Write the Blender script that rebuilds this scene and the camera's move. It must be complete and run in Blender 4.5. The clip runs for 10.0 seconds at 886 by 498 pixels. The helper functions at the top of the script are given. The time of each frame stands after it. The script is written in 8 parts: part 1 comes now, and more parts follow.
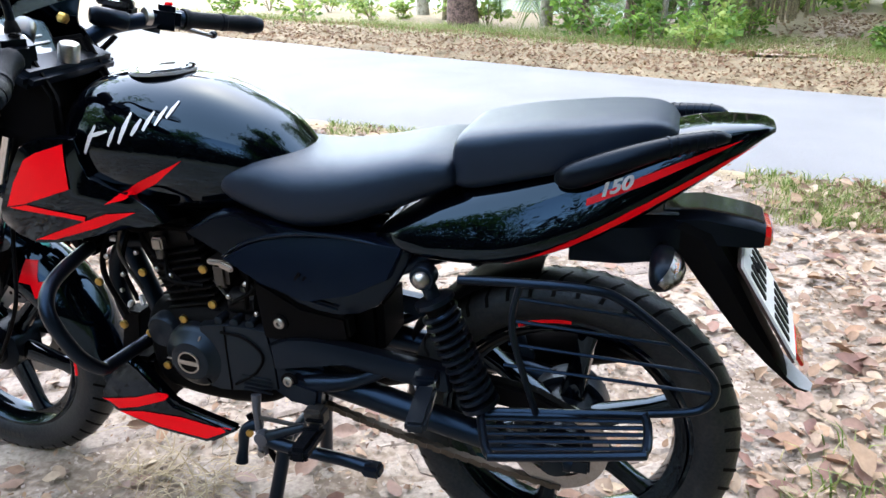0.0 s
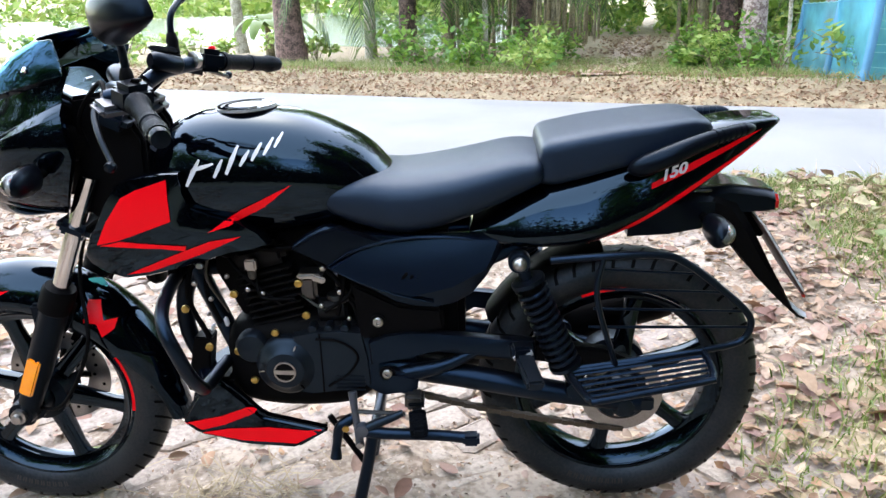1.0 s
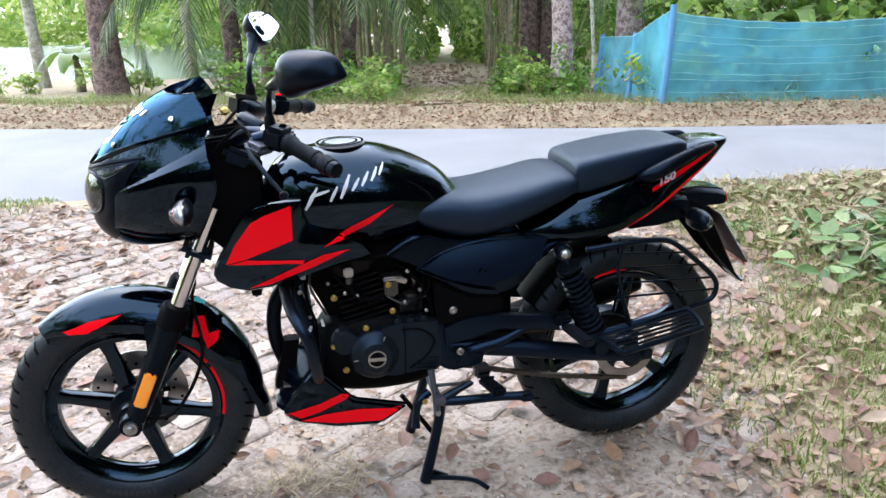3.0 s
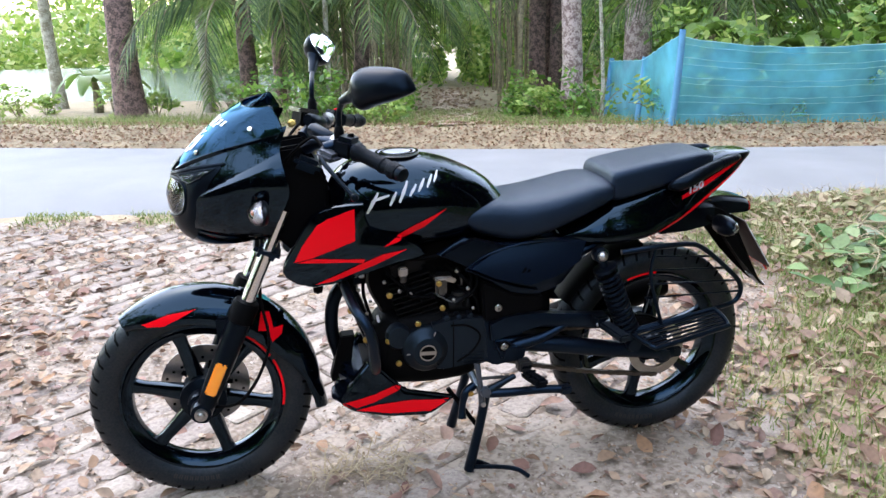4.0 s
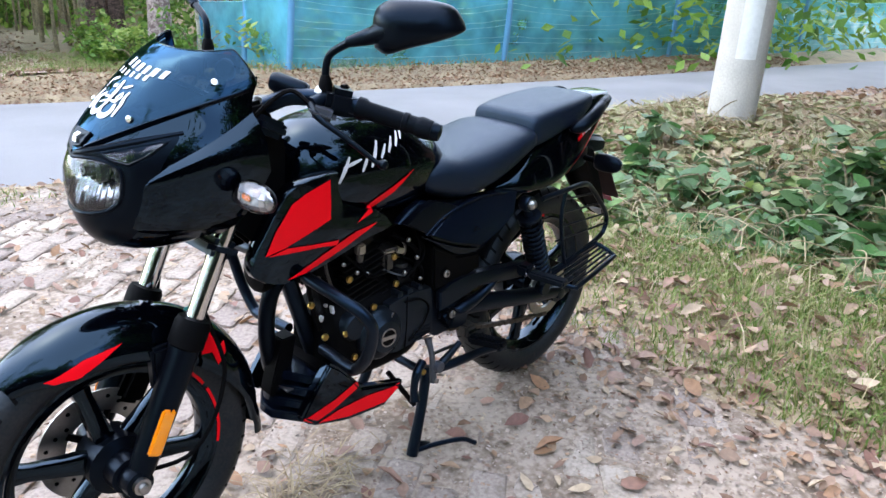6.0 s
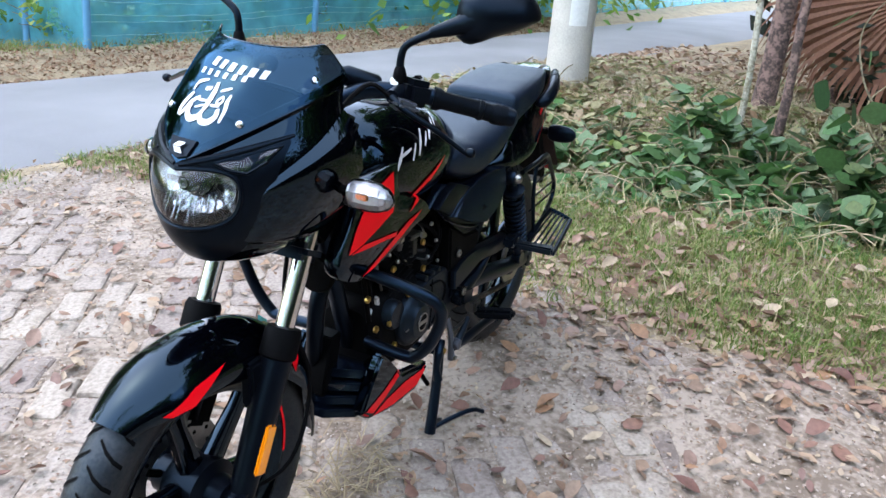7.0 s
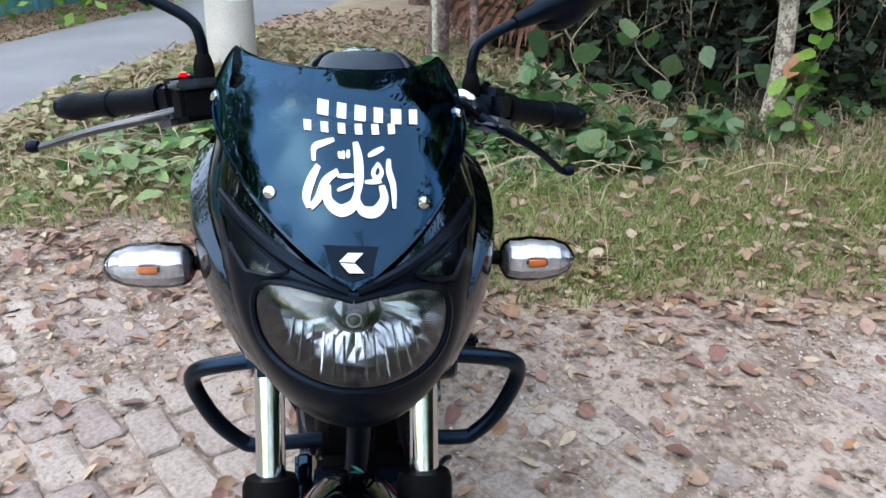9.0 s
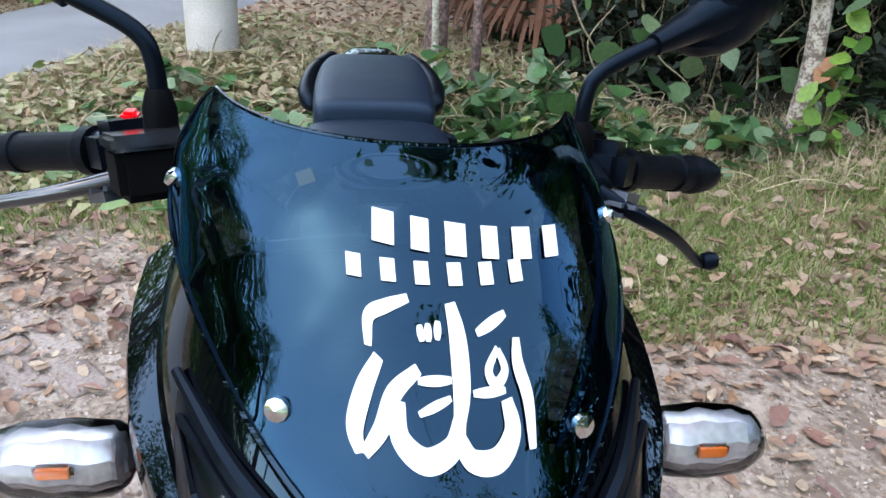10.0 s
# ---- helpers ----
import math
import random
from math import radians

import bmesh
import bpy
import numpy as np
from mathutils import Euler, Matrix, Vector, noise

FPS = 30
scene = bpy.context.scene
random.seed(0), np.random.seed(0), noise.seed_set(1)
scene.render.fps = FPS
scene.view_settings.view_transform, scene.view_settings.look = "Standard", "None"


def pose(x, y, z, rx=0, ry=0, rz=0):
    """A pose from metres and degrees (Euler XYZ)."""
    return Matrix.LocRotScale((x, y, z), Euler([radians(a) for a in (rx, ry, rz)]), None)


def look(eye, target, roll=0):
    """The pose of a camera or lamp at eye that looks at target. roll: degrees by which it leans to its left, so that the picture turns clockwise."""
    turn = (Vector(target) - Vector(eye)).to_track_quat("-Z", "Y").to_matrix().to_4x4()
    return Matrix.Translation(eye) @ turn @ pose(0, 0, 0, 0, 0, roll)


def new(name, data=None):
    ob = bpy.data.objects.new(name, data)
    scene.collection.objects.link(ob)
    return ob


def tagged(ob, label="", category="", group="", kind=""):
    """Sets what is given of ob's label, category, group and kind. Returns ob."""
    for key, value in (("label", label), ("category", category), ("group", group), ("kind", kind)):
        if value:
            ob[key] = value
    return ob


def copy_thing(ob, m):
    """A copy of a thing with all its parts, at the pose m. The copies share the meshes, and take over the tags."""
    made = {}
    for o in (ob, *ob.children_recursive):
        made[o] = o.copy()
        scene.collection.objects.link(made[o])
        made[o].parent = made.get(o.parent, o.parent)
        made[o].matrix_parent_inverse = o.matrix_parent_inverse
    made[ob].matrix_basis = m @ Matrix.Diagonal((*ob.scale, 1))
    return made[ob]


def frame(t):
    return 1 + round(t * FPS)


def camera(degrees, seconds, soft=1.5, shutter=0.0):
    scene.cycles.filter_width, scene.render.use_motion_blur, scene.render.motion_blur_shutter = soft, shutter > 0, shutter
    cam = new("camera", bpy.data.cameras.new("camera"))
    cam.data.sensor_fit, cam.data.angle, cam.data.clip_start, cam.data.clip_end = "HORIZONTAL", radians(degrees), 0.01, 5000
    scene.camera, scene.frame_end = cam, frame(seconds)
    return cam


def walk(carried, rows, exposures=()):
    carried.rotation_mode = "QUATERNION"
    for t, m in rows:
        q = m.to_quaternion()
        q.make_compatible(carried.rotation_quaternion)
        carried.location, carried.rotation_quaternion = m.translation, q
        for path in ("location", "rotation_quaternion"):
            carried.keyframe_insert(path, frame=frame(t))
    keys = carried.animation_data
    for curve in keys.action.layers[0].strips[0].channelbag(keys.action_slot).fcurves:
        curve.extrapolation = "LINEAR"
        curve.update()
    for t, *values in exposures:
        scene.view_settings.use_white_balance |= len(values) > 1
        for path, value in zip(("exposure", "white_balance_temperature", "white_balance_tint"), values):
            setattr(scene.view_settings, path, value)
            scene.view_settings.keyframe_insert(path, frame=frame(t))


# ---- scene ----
cam = camera(60.0, 10.0)
PATH = [
    (0, (0.811, -1.2, 1.175), (0.253, 0.556, 0.398), -1.5),
    (0.5, (0.527, -1.306, 1.181), (0.06, 0.501, 0.462), -3.4),
    (1, (0.369, -1.519, 1.214), (0.267, 0.345, 0.498), -2.3),
    (1.5, (0.212, -1.655, 1.233), (0.281, 0.214, 0.523), -1.9),
    (2, (-0.001, -1.629, 1.231), (0.24, 0.229, 0.533), -0.8),
    (2.2, (-0.07, -1.614, 1.245), (0.245, 0.234, 0.548), -0.5),
    (3.3, (-0.296, -1.999, 1.336), (0.116, -0.152, 0.689), -1.3),
    (3.5, (-0.319, -2.046, 1.339), (0.084, -0.192, 0.707), -0.9),
    (4, (-0.408, -2.009, 1.323), (-0.005, -0.148, 0.713), -1.1),
    (4.5, (-0.569, -1.842, 1.284), (-0.118, 0.009, 0.675), -3.5),
    (5, (-0.785, -1.706, 1.254), (-0.113, 0.059, 0.595), -1.6),
    (5.5, (-1.038, -1.541, 1.29), (0.093, -0.05, 0.585), 1.2),
    (5.7, (-1.096, -1.458, 1.28), (0.172, -0.085, 0.569), 2.5),
    (6.8, (-1.416, -0.941, 1.269), (0.157, 0.033, 0.509), 3.0),
    (7, (-1.513, -0.872, 1.284), (0.154, -0.074, 0.52), 3.8),
    (7.5, (-1.635, -0.709, 1.295), (0.106, -0.099, 0.52), 3.3),
    (8, (-1.553, -0.424, 1.287), (0.252, -0.077, 0.499), 1.7),
    (8.5, (-1.465, -0.217, 1.26), (0.365, -0.02, 0.478), 2.5),
    (9, (-1.296, -0.022, 1.24), (0.532, -0.203, 0.447), 1.3),
    (9.5, (-1.061, 0.029, 1.222), (0.748, -0.274, 0.426), 3.4),
    (10, (-0.894, 0.04, 1.215), (0.914, -0.193, 0.393), 3.0),
]
# stops, white balance and tint as the clip's own camera adapts
EXPOSURES = [(0, 3.45, 7750, 10), (1.0, 3.55, 7700, 10), (2.0, 3.51, 7550, 10), (3.5, 3.25, 7450, 12), (5.5, 3.26, 7250, 12), (7.5, 2.95, 7100, 9), (9.0, 2.84, 7350, 10), (10.0, 2.88, 7150, 10)]
walk(cam, [(t, look(eye, target, roll)) for t, eye, target, roll in PATH], EXPOSURES)
SKY_STRENGTH, SUN_STRENGTH = 0.15, 0.6

# ---- light ----
world = bpy.data.worlds.new("sky")
scene.world = world
world.use_nodes = True
wn = world.node_tree.nodes
sky = wn.new("ShaderNodeTexSky")
sky.sky_type = "NISHITA"
sky.sun_disc = False
sky.sun_elevation = radians(60)
sky.sun_rotation = radians(-19.4)
sky.dust_density = 0.6
sky.air_density = 1.0
wn["Background"].inputs["Strength"].default_value = SKY_STRENGTH
world.node_tree.links.new(sky.outputs["Color"], wn["Background"].inputs["Color"])
sun = new("sun", bpy.data.lights.new("sun", "SUN"))
sun.data.energy, sun.data.angle, sun.data.color = SUN_STRENGTH, radians(172), (1.0, 0.95, 0.88)
SUN_FROM = Vector((-1.2, 3.4, 6.2))
sun.matrix_world = look(SUN_FROM, (0, 0, 0))

# ---- materials ----


def material(name, colour, rough=0.5, metal=0.0, second=None, scale=30.0, fine=300.0, bump=0.0, coat=0.0, amount=0.5,
             pieces="", spread=0.25, transmission=0.0, glow=0.0, sheen=0.0, tint=None, shine=0.5, rough_spread=0.1, attribute=""):
    """A Principled material with noise at two scales. pieces: 'island' or 'object' varies it from piece to piece."""
    m = bpy.data.materials.new(name)
    m.use_nodes = True
    n, l = m.node_tree.nodes, m.node_tree.links
    b = n["Principled BSDF"]
    b.inputs["Metallic"].default_value = metal
    b.inputs["Coat Weight"].default_value = coat
    b.inputs["Specular IOR Level"].default_value = shine
    b.inputs["Coat Roughness"].default_value = 0.03
    b.inputs["Transmission Weight"].default_value = transmission
    if tint:
        b.inputs["Specular Tint"].default_value = (*tint, 1)
    if sheen:
        b.inputs["Sheen Weight"].default_value = sheen
    place = n.new("ShaderNodeTexCoord")
    broad, grain = n.new("ShaderNodeTexNoise"), n.new("ShaderNodeTexNoise")
    for node, size in ((broad, scale), (grain, fine)):
        node.inputs["Scale"].default_value = size
        node.inputs["Detail"].default_value = 5.0
        l.new(place.outputs["Object"], node.inputs["Vector"])
    second = second or tuple(c * 0.7 for c in colour)
    ramp = n.new("ShaderNodeMapRange")
    ramp.inputs["From Min"].default_value, ramp.inputs["From Max"].default_value = 0.5 - 0.25 / max(amount, 0.01) * 0.5, 0.5 + 0.25 / max(amount, 0.01) * 0.5
    both = n.new("ShaderNodeMath")
    both.operation = "ADD"
    half = n.new("ShaderNodeMath")
    half.operation = "MULTIPLY"
    half.inputs[1].default_value = 0.5
    l.new(broad.outputs["Fac"], both.inputs[0])
    l.new(grain.outputs["Fac"], both.inputs[1])
    l.new(both.outputs[0], half.inputs[0])
    l.new(half.outputs[0], ramp.inputs["Value"])
    mix = n.new("ShaderNodeMix")
    mix.data_type = "RGBA"
    mix.inputs["A"].default_value, mix.inputs["B"].default_value = (*colour, 1), (*second, 1)
    l.new(ramp.outputs["Result"], mix.inputs["Factor"])
    out = mix.outputs["Result"]
    if pieces:
        which = n.new("ShaderNodeNewGeometry" if pieces == "island" else "ShaderNodeObjectInfo")
        value = which.outputs["Random Per Island" if pieces == "island" else "Random"]
        tone = n.new("ShaderNodeHueSaturation")
        span = n.new("ShaderNodeMapRange")
        span.inputs["To Min"].default_value, span.inputs["To Max"].default_value = 1 - spread, 1 + spread
        hue = n.new("ShaderNodeMath")
        hue.operation = "MULTIPLY_ADD"
        hue.inputs[1].default_value, hue.inputs[2].default_value = spread * 0.12, 0.5 - spread * 0.06
        l.new(value, span.inputs["Value"])
        l.new(value, hue.inputs[0])
        l.new(span.outputs["Result"], tone.inputs["Value"])
        l.new(hue.outputs[0], tone.inputs["Hue"])
        l.new(out, tone.inputs["Color"])
        out = tone.outputs["Color"]
    l.new(out, b.inputs["Base Color"])
    gloss = n.new("ShaderNodeMapRange")
    gloss.inputs["To Min"].default_value, gloss.inputs["To Max"].default_value = max(rough - rough_spread * rough, 0.0), min(rough + rough_spread * rough, 1.0)
    l.new(broad.outputs["Fac"], gloss.inputs["Value"])
    l.new(gloss.outputs["Result"], b.inputs["Roughness"])
    if bump:
        relief = n.new("ShaderNodeBump")
        relief.inputs["Strength"].default_value = min(bump, 1.0)
        relief.inputs["Distance"].default_value = 0.004
        l.new(half.outputs[0], relief.inputs["Height"])
        l.new(relief.outputs["Normal"], b.inputs["Normal"])
    if glow:
        b.inputs["Emission Strength"].default_value = glow
    return m


def leaf_material(name, colours, rough=0.5, thin=0.35):
    """Leaves in several colours, one to a leaf, that let some light through."""
    m = bpy.data.materials.new(name)
    m.use_nodes = True
    n, l = m.node_tree.nodes, m.node_tree.links
    b = n["Principled BSDF"]
    geo = n.new("ShaderNodeNewGeometry")
    ramp = n.new("ShaderNodeValToRGB")
    ramp.color_ramp.interpolation = "LINEAR"
    els = ramp.color_ramp.elements
    while len(els) < len(colours):
        els.new(0.5)
    for k, c in enumerate(colours):
        els[k].position = k / (len(colours) - 1)
        els[k].color = (*c, 1)
    l.new(geo.outputs["Random Per Island"], ramp.inputs["Fac"])
    place = n.new("ShaderNodeTexCoord")
    spots = n.new("ShaderNodeTexNoise")
    spots.inputs["Scale"].default_value = 60.0
    l.new(place.outputs["Object"], spots.inputs["Vector"])
    tone = n.new("ShaderNodeHueSaturation")
    span = n.new("ShaderNodeMapRange")
    span.inputs["To Min"].default_value, span.inputs["To Max"].default_value = 0.6, 1.4
    l.new(spots.outputs["Fac"], span.inputs["Value"])
    l.new(span.outputs["Result"], tone.inputs["Value"])
    l.new(ramp.outputs["Color"], tone.inputs["Color"])
    l.new(tone.outputs["Color"], b.inputs["Base Color"])
    b.inputs["Roughness"].default_value = rough
    if thin:
        t = n.new("ShaderNodeBsdfTranslucent")
        mix = n.new("ShaderNodeMixShader")
        mix.inputs["Fac"].default_value = thin
        l.new(tone.outputs["Color"], t.inputs["Color"])
        l.new(b.outputs["BSDF"], mix.inputs[1])
        l.new(t.outputs["BSDF"], mix.inputs[2])
        l.new(mix.outputs["Shader"], n["Material Output"].inputs["Surface"])
    return m


def sheet_glass(name, tint, rough=0.02, index=1.55, sheen=(1.0, 1.0, 1.0), wave=0.0):
    """A thin clear or tinted sheet: light passes tinted, the rest is mirrored by Fresnel."""
    m = bpy.data.materials.new(name)
    m.use_nodes = True
    n, l = m.node_tree.nodes, m.node_tree.links
    n.remove(n["Principled BSDF"])
    see, shine, mix, fres = n.new("ShaderNodeBsdfTransparent"), n.new("ShaderNodeBsdfGlossy"), n.new("ShaderNodeMixShader"), n.new("ShaderNodeFresnel")
    see.inputs["Color"].default_value = (*tint, 1)
    shine.inputs["Roughness"].default_value = rough
    fres.inputs["IOR"].default_value = index
    shine.inputs["Color"].default_value = (*sheen, 1)
    if wave:
        place, swell, relief = n.new("ShaderNodeTexCoord"), n.new("ShaderNodeTexNoise"), n.new("ShaderNodeBump")
        swell.inputs["Scale"].default_value, swell.inputs["Detail"].default_value = 11.0, 1.5
        relief.inputs["Distance"].default_value = wave
        l.new(place.outputs["Object"], swell.inputs["Vector"])
        l.new(swell.outputs["Fac"], relief.inputs["Height"])
        l.new(relief.outputs["Normal"], shine.inputs["Normal"])
    l.new(fres.outputs["Fac"], mix.inputs["Fac"])
    l.new(see.outputs["BSDF"], mix.inputs[1])
    l.new(shine.outputs["BSDF"], mix.inputs[2])
    l.new(mix.outputs["Shader"], n["Material Output"].inputs["Surface"])
    return m


def net_material(name, colour):
    """A fine woven net: threads with gaps between them, let light through."""
    m = bpy.data.materials.new(name)
    m.use_nodes = True
    n, l = m.node_tree.nodes, m.node_tree.links
    b = n["Principled BSDF"]
    b.inputs["Base Color"].default_value = (*colour, 1)
    b.inputs["Roughness"].default_value = 0.6
    place = n.new("ShaderNodeTexCoord")
    folds = n.new("ShaderNodeTexNoise")
    folds.inputs["Scale"].default_value = 2.2
    folds.inputs["Detail"].default_value = 6.0
    l.new(place.outputs["Object"], folds.inputs["Vector"])
    span = n.new("ShaderNodeMapRange")
    span.inputs["From Min"].default_value, span.inputs["From Max"].default_value = 0.3, 0.7
    span.inputs["To Min"].default_value, span.inputs["To Max"].default_value = 0.26, 0.74
    l.new(folds.outputs["Fac"], span.inputs["Value"])
    t, see = n.new("ShaderNodeBsdfTranslucent"), n.new("ShaderNodeBsdfTransparent")
    t.inputs["Color"].default_value = (*colour, 1)
    see.inputs["Color"].default_value = (0.70, 0.92, 0.96, 1)
    one, two = n.new("ShaderNodeMixShader"), n.new("ShaderNodeMixShader")
    one.inputs["Fac"].default_value = 0.4
    l.new(b.outputs["BSDF"], one.inputs[1])
    l.new(t.outputs["BSDF"], one.inputs[2])
    l.new(span.outputs["Result"], two.inputs["Fac"])
    l.new(one.outputs["Shader"], two.inputs[1])
    l.new(see.outputs["BSDF"], two.inputs[2])
    l.new(two.outputs["Shader"], n["Material Output"].inputs["Surface"])
    return m


gloss_black = material("gloss_black_paint", (0.0005, 0.0007, 0.0015), 0.03, second=(0.0003, 0.0004, 0.0010), scale=8, rough_spread=0.3, shine=0.42, tint=(0.42, 0.72, 1.0))
satin_black = material("satin_black_plastic", (0.0016, 0.0020, 0.0036), 0.30, second=(0.0026, 0.0032, 0.005), fine=900, bump=0.05, shine=0.14, tint=(0.36, 0.66, 1.0))
matte_black = material("matte_black_plastic", (0.0012, 0.0013, 0.0018), 0.6, second=(0.002, 0.002, 0.0024), fine=700, bump=0.1, shine=0.05)
frame_black = material("black_frame_paint", (0.0016, 0.0020, 0.0034), 0.34, second=(0.0026, 0.003, 0.0045), scale=15, shine=0.34, tint=(0.26, 0.56, 1.0))
engine_grey = material("grey_engine_casting", (0.0055, 0.0070, 0.0098), 0.38, metal=0.0, second=(0.0035, 0.0045, 0.0065), fine=500, bump=0.12, shine=0.30, tint=(0.42, 0.70, 1.0))
panel_black = material("satin_navy_black_plastic", (0.0016, 0.0030, 0.0072), 0.26, second=(0.0024, 0.0042, 0.0092), fine=900, shine=0.27, tint=(0.40, 0.68, 1.0))
painted_alloy = material("blue_grey_painted_alloy", (0.075, 0.088, 0.110), 0.34, metal=0.5, second=(0.055, 0.064, 0.080), fine=500, shine=0.5)
cap_alloy = material("brushed_cap_alloy", (0.44, 0.46, 0.49), 0.30, metal=0.6, second=(0.28, 0.30, 0.33), scale=40, fine=400)
lid_black = material("shiny_lid_plastic", (0.012, 0.013, 0.016), 0.12, second=(0.02, 0.021, 0.025), shine=0.9)
red_vinyl = material("red_vinyl", (0.90, 0.004, 0.012), 0.3, second=(0.82, 0.0035, 0.010), coat=0.05, scale=12, shine=0.1)
white_vinyl = material("white_vinyl", (0.62, 0.63, 0.65), 0.4, second=(0.55, 0.56, 0.58), shine=0.2)
dark_steel = material("oily_alloy", (0.10, 0.10, 0.10), 0.4, metal=0.9, second=(0.05, 0.05, 0.05), scale=60)
chrome = material("chrome", (0.62, 0.62, 0.63), 0.10, metal=1.0, second=(0.55, 0.55, 0.55))
steel = material("dull_steel", (0.42, 0.42, 0.42), 0.35, metal=1.0, second=(0.28, 0.27, 0.25), scale=60)
brass = material("gold_zinc_bolt", (0.55, 0.36, 0.10), 0.35, metal=1.0, second=(0.4, 0.26, 0.08))
tyre_rubber = material("tyre_rubber", (0.0060, 0.0066, 0.0080), 0.46, second=(0.019, 0.0182, 0.0180), scale=11, fine=160, bump=0.35, amount=1.2, shine=0.36, tint=(0.6, 0.8, 1.0))
seat_vinyl = material("seat_vinyl", (0.0040, 0.0072, 0.0150), 0.42, second=(0.0060, 0.0100, 0.0195), fine=1400, bump=0.25, shine=0.33, tint=(0.45, 0.72, 1.0))
grip_rubber = material("grip_rubber", (0.003, 0.0034, 0.0045), 0.5, fine=1500, bump=0.3, shine=0.08, tint=(0.45, 0.7, 1.0))
amber = material("amber_reflector", (0.95, 0.24, 0.004), 0.2, second=(1.0, 0.36, 0.010), fine=350, coat=0.8)
lamp_red = material("red_lamp_lens", (0.45, 0.01, 0.01), 0.15, coat=1.0)
mirror_glass = material("mirror_glass", (0.85, 0.86, 0.87), 0.02, metal=1.0, second=(0.82, 0.83, 0.84))
reflector = material("lamp_reflector", (0.42, 0.44, 0.46), 0.20, metal=1.0, second=(0.34, 0.36, 0.38), fine=80)
lamp_white = material("frosted_lamp_bowl", (0.66, 0.65, 0.66), 0.22, second=(0.42, 0.41, 0.43), scale=60, fine=180, metal=0.6, amount=1.0)
lens_clear = sheet_glass("clear_lens", (0.92, 0.94, 0.95))
visor_smoke = sheet_glass("smoked_visor", (0.035, 0.055, 0.075), index=1.62, sheen=(0.20, 0.49, 0.80), wave=0.012)
plate_white = material("plate_white", (0.72, 0.72, 0.70), 0.4)
teal = material("teal_sticker", (0.05, 0.45, 0.45), 0.4)

# ---- building helpers ----


def link_mesh(name, bm, mat, parent=None, label="", smooth=40.0):
    me = bpy.data.meshes.new(name)
    bmesh.ops.recalc_face_normals(bm, faces=bm.faces)
    bm.to_mesh(me)
    bm.free()
    me.materials.append(mat)
    if smooth:
        me.shade_smooth()
        me.set_sharp_from_angle(angle=radians(smooth))
    ob = new(name, me)
    if parent:
        ob.parent = parent
    if label:
        tagged(ob, label)
    return ob


def part(name, bm, mat, parent, label="", smooth=40.0):
    return link_mesh(name, bm, mat, parent, label, smooth)


def from_arrays(name, verts, faces, mat, parent=None, smooth=True):
    me = bpy.data.meshes.new(name)
    me.from_pydata([tuple(v) for v in verts], [], faces)
    me.materials.append(mat)
    if smooth:
        me.shade_smooth()
    ob = new(name, me)
    if parent:
        ob.parent = parent
    return ob


def thing(name, label, category, at=(0, 0, 0), group="", kind=""):
    ob = new(name)
    ob.location = at
    ob.empty_display_size = 0.1
    return tagged(ob, label, category, group, kind)


def glide(keys, steps):
    """Rows of numbers, smoothed between by Catmull-Rom."""
    k = np.array(keys, float)
    k = np.vstack([2 * k[0] - k[1], k, 2 * k[-1] - k[-2]])
    out = []
    for i in range(1, len(k) - 2):
        for s in range(steps):
            t = s / steps
            a, b, c, d = k[i - 1:i + 3]
            out.append(0.5 * (2 * b + (c - a) * t + (2 * a - 5 * b + 4 * c - d) * t * t + (3 * b - a - 3 * c + d) * t ** 3))
    out.append(k[-2])
    return np.array(out)


def loft(rings, cap=True, close=True, bm=None):
    bm = bm or bmesh.new()
    rows = [[bm.verts.new(p) for p in r] for r in rings]
    n = len(rows[0])
    for a, b in zip(rows, rows[1:]):
        for i in range(n if close else n - 1):
            j = (i + 1) % n
            bm.faces.new((a[i], a[j], b[j], b[i]))
    if cap and close:
        bm.faces.new(rows[0])
        bm.faces.new(rows[-1])
    return bm


def body(keys, power=2.6, steps=5, n=28, dy=0.0, bm=None):
    """A body along x. Keys: x, top, bottom, half width."""
    rings = []
    for x, top, low, wide in glide(keys, steps):
        zc, hz = (top + low) / 2, max((top - low) / 2, 0.002)
        ring = []
        for i in range(n):
            a = 2 * math.pi * i / n
            c, s = math.cos(a), math.sin(a)
            ring.append((x, dy + max(wide, 0.002) * math.copysign(abs(c) ** (2 / power), c), zc + hz * math.copysign(abs(s) ** (2 / power), s)))
        rings.append(ring)
    return loft(rings, bm=bm)


def tube(points, r, n=10, steps=6, bm=None, straight=False):
    """A round bar through points; r may be one radius or one per point."""
    rs = list(r) if hasattr(r, "__len__") else [r] * len(points)
    keys = [(*p, q) for p, q in zip(points, rs)]
    rows = np.array(keys, float) if straight or len(keys) == 2 else glide(keys, steps)
    pts, rad = [Vector(p[:3]) for p in rows], [float(p[3]) for p in rows]
    up = Vector((0, 0, 1)) if abs((pts[1] - pts[0]).normalized().z) < 0.9 else Vector((1, 0, 0))
    rings = []
    for i, p in enumerate(pts):
        d = (pts[min(i + 1, len(pts) - 1)] - pts[max(i - 1, 0)]).normalized()
        side = d.cross(up).normalized()
        up = side.cross(d).normalized()
        rings.append([p + rad[i] * (math.cos(a) * side + math.sin(a) * up) for a in (2 * math.pi * k / n for k in range(n))])
    return loft(rings, bm=bm)


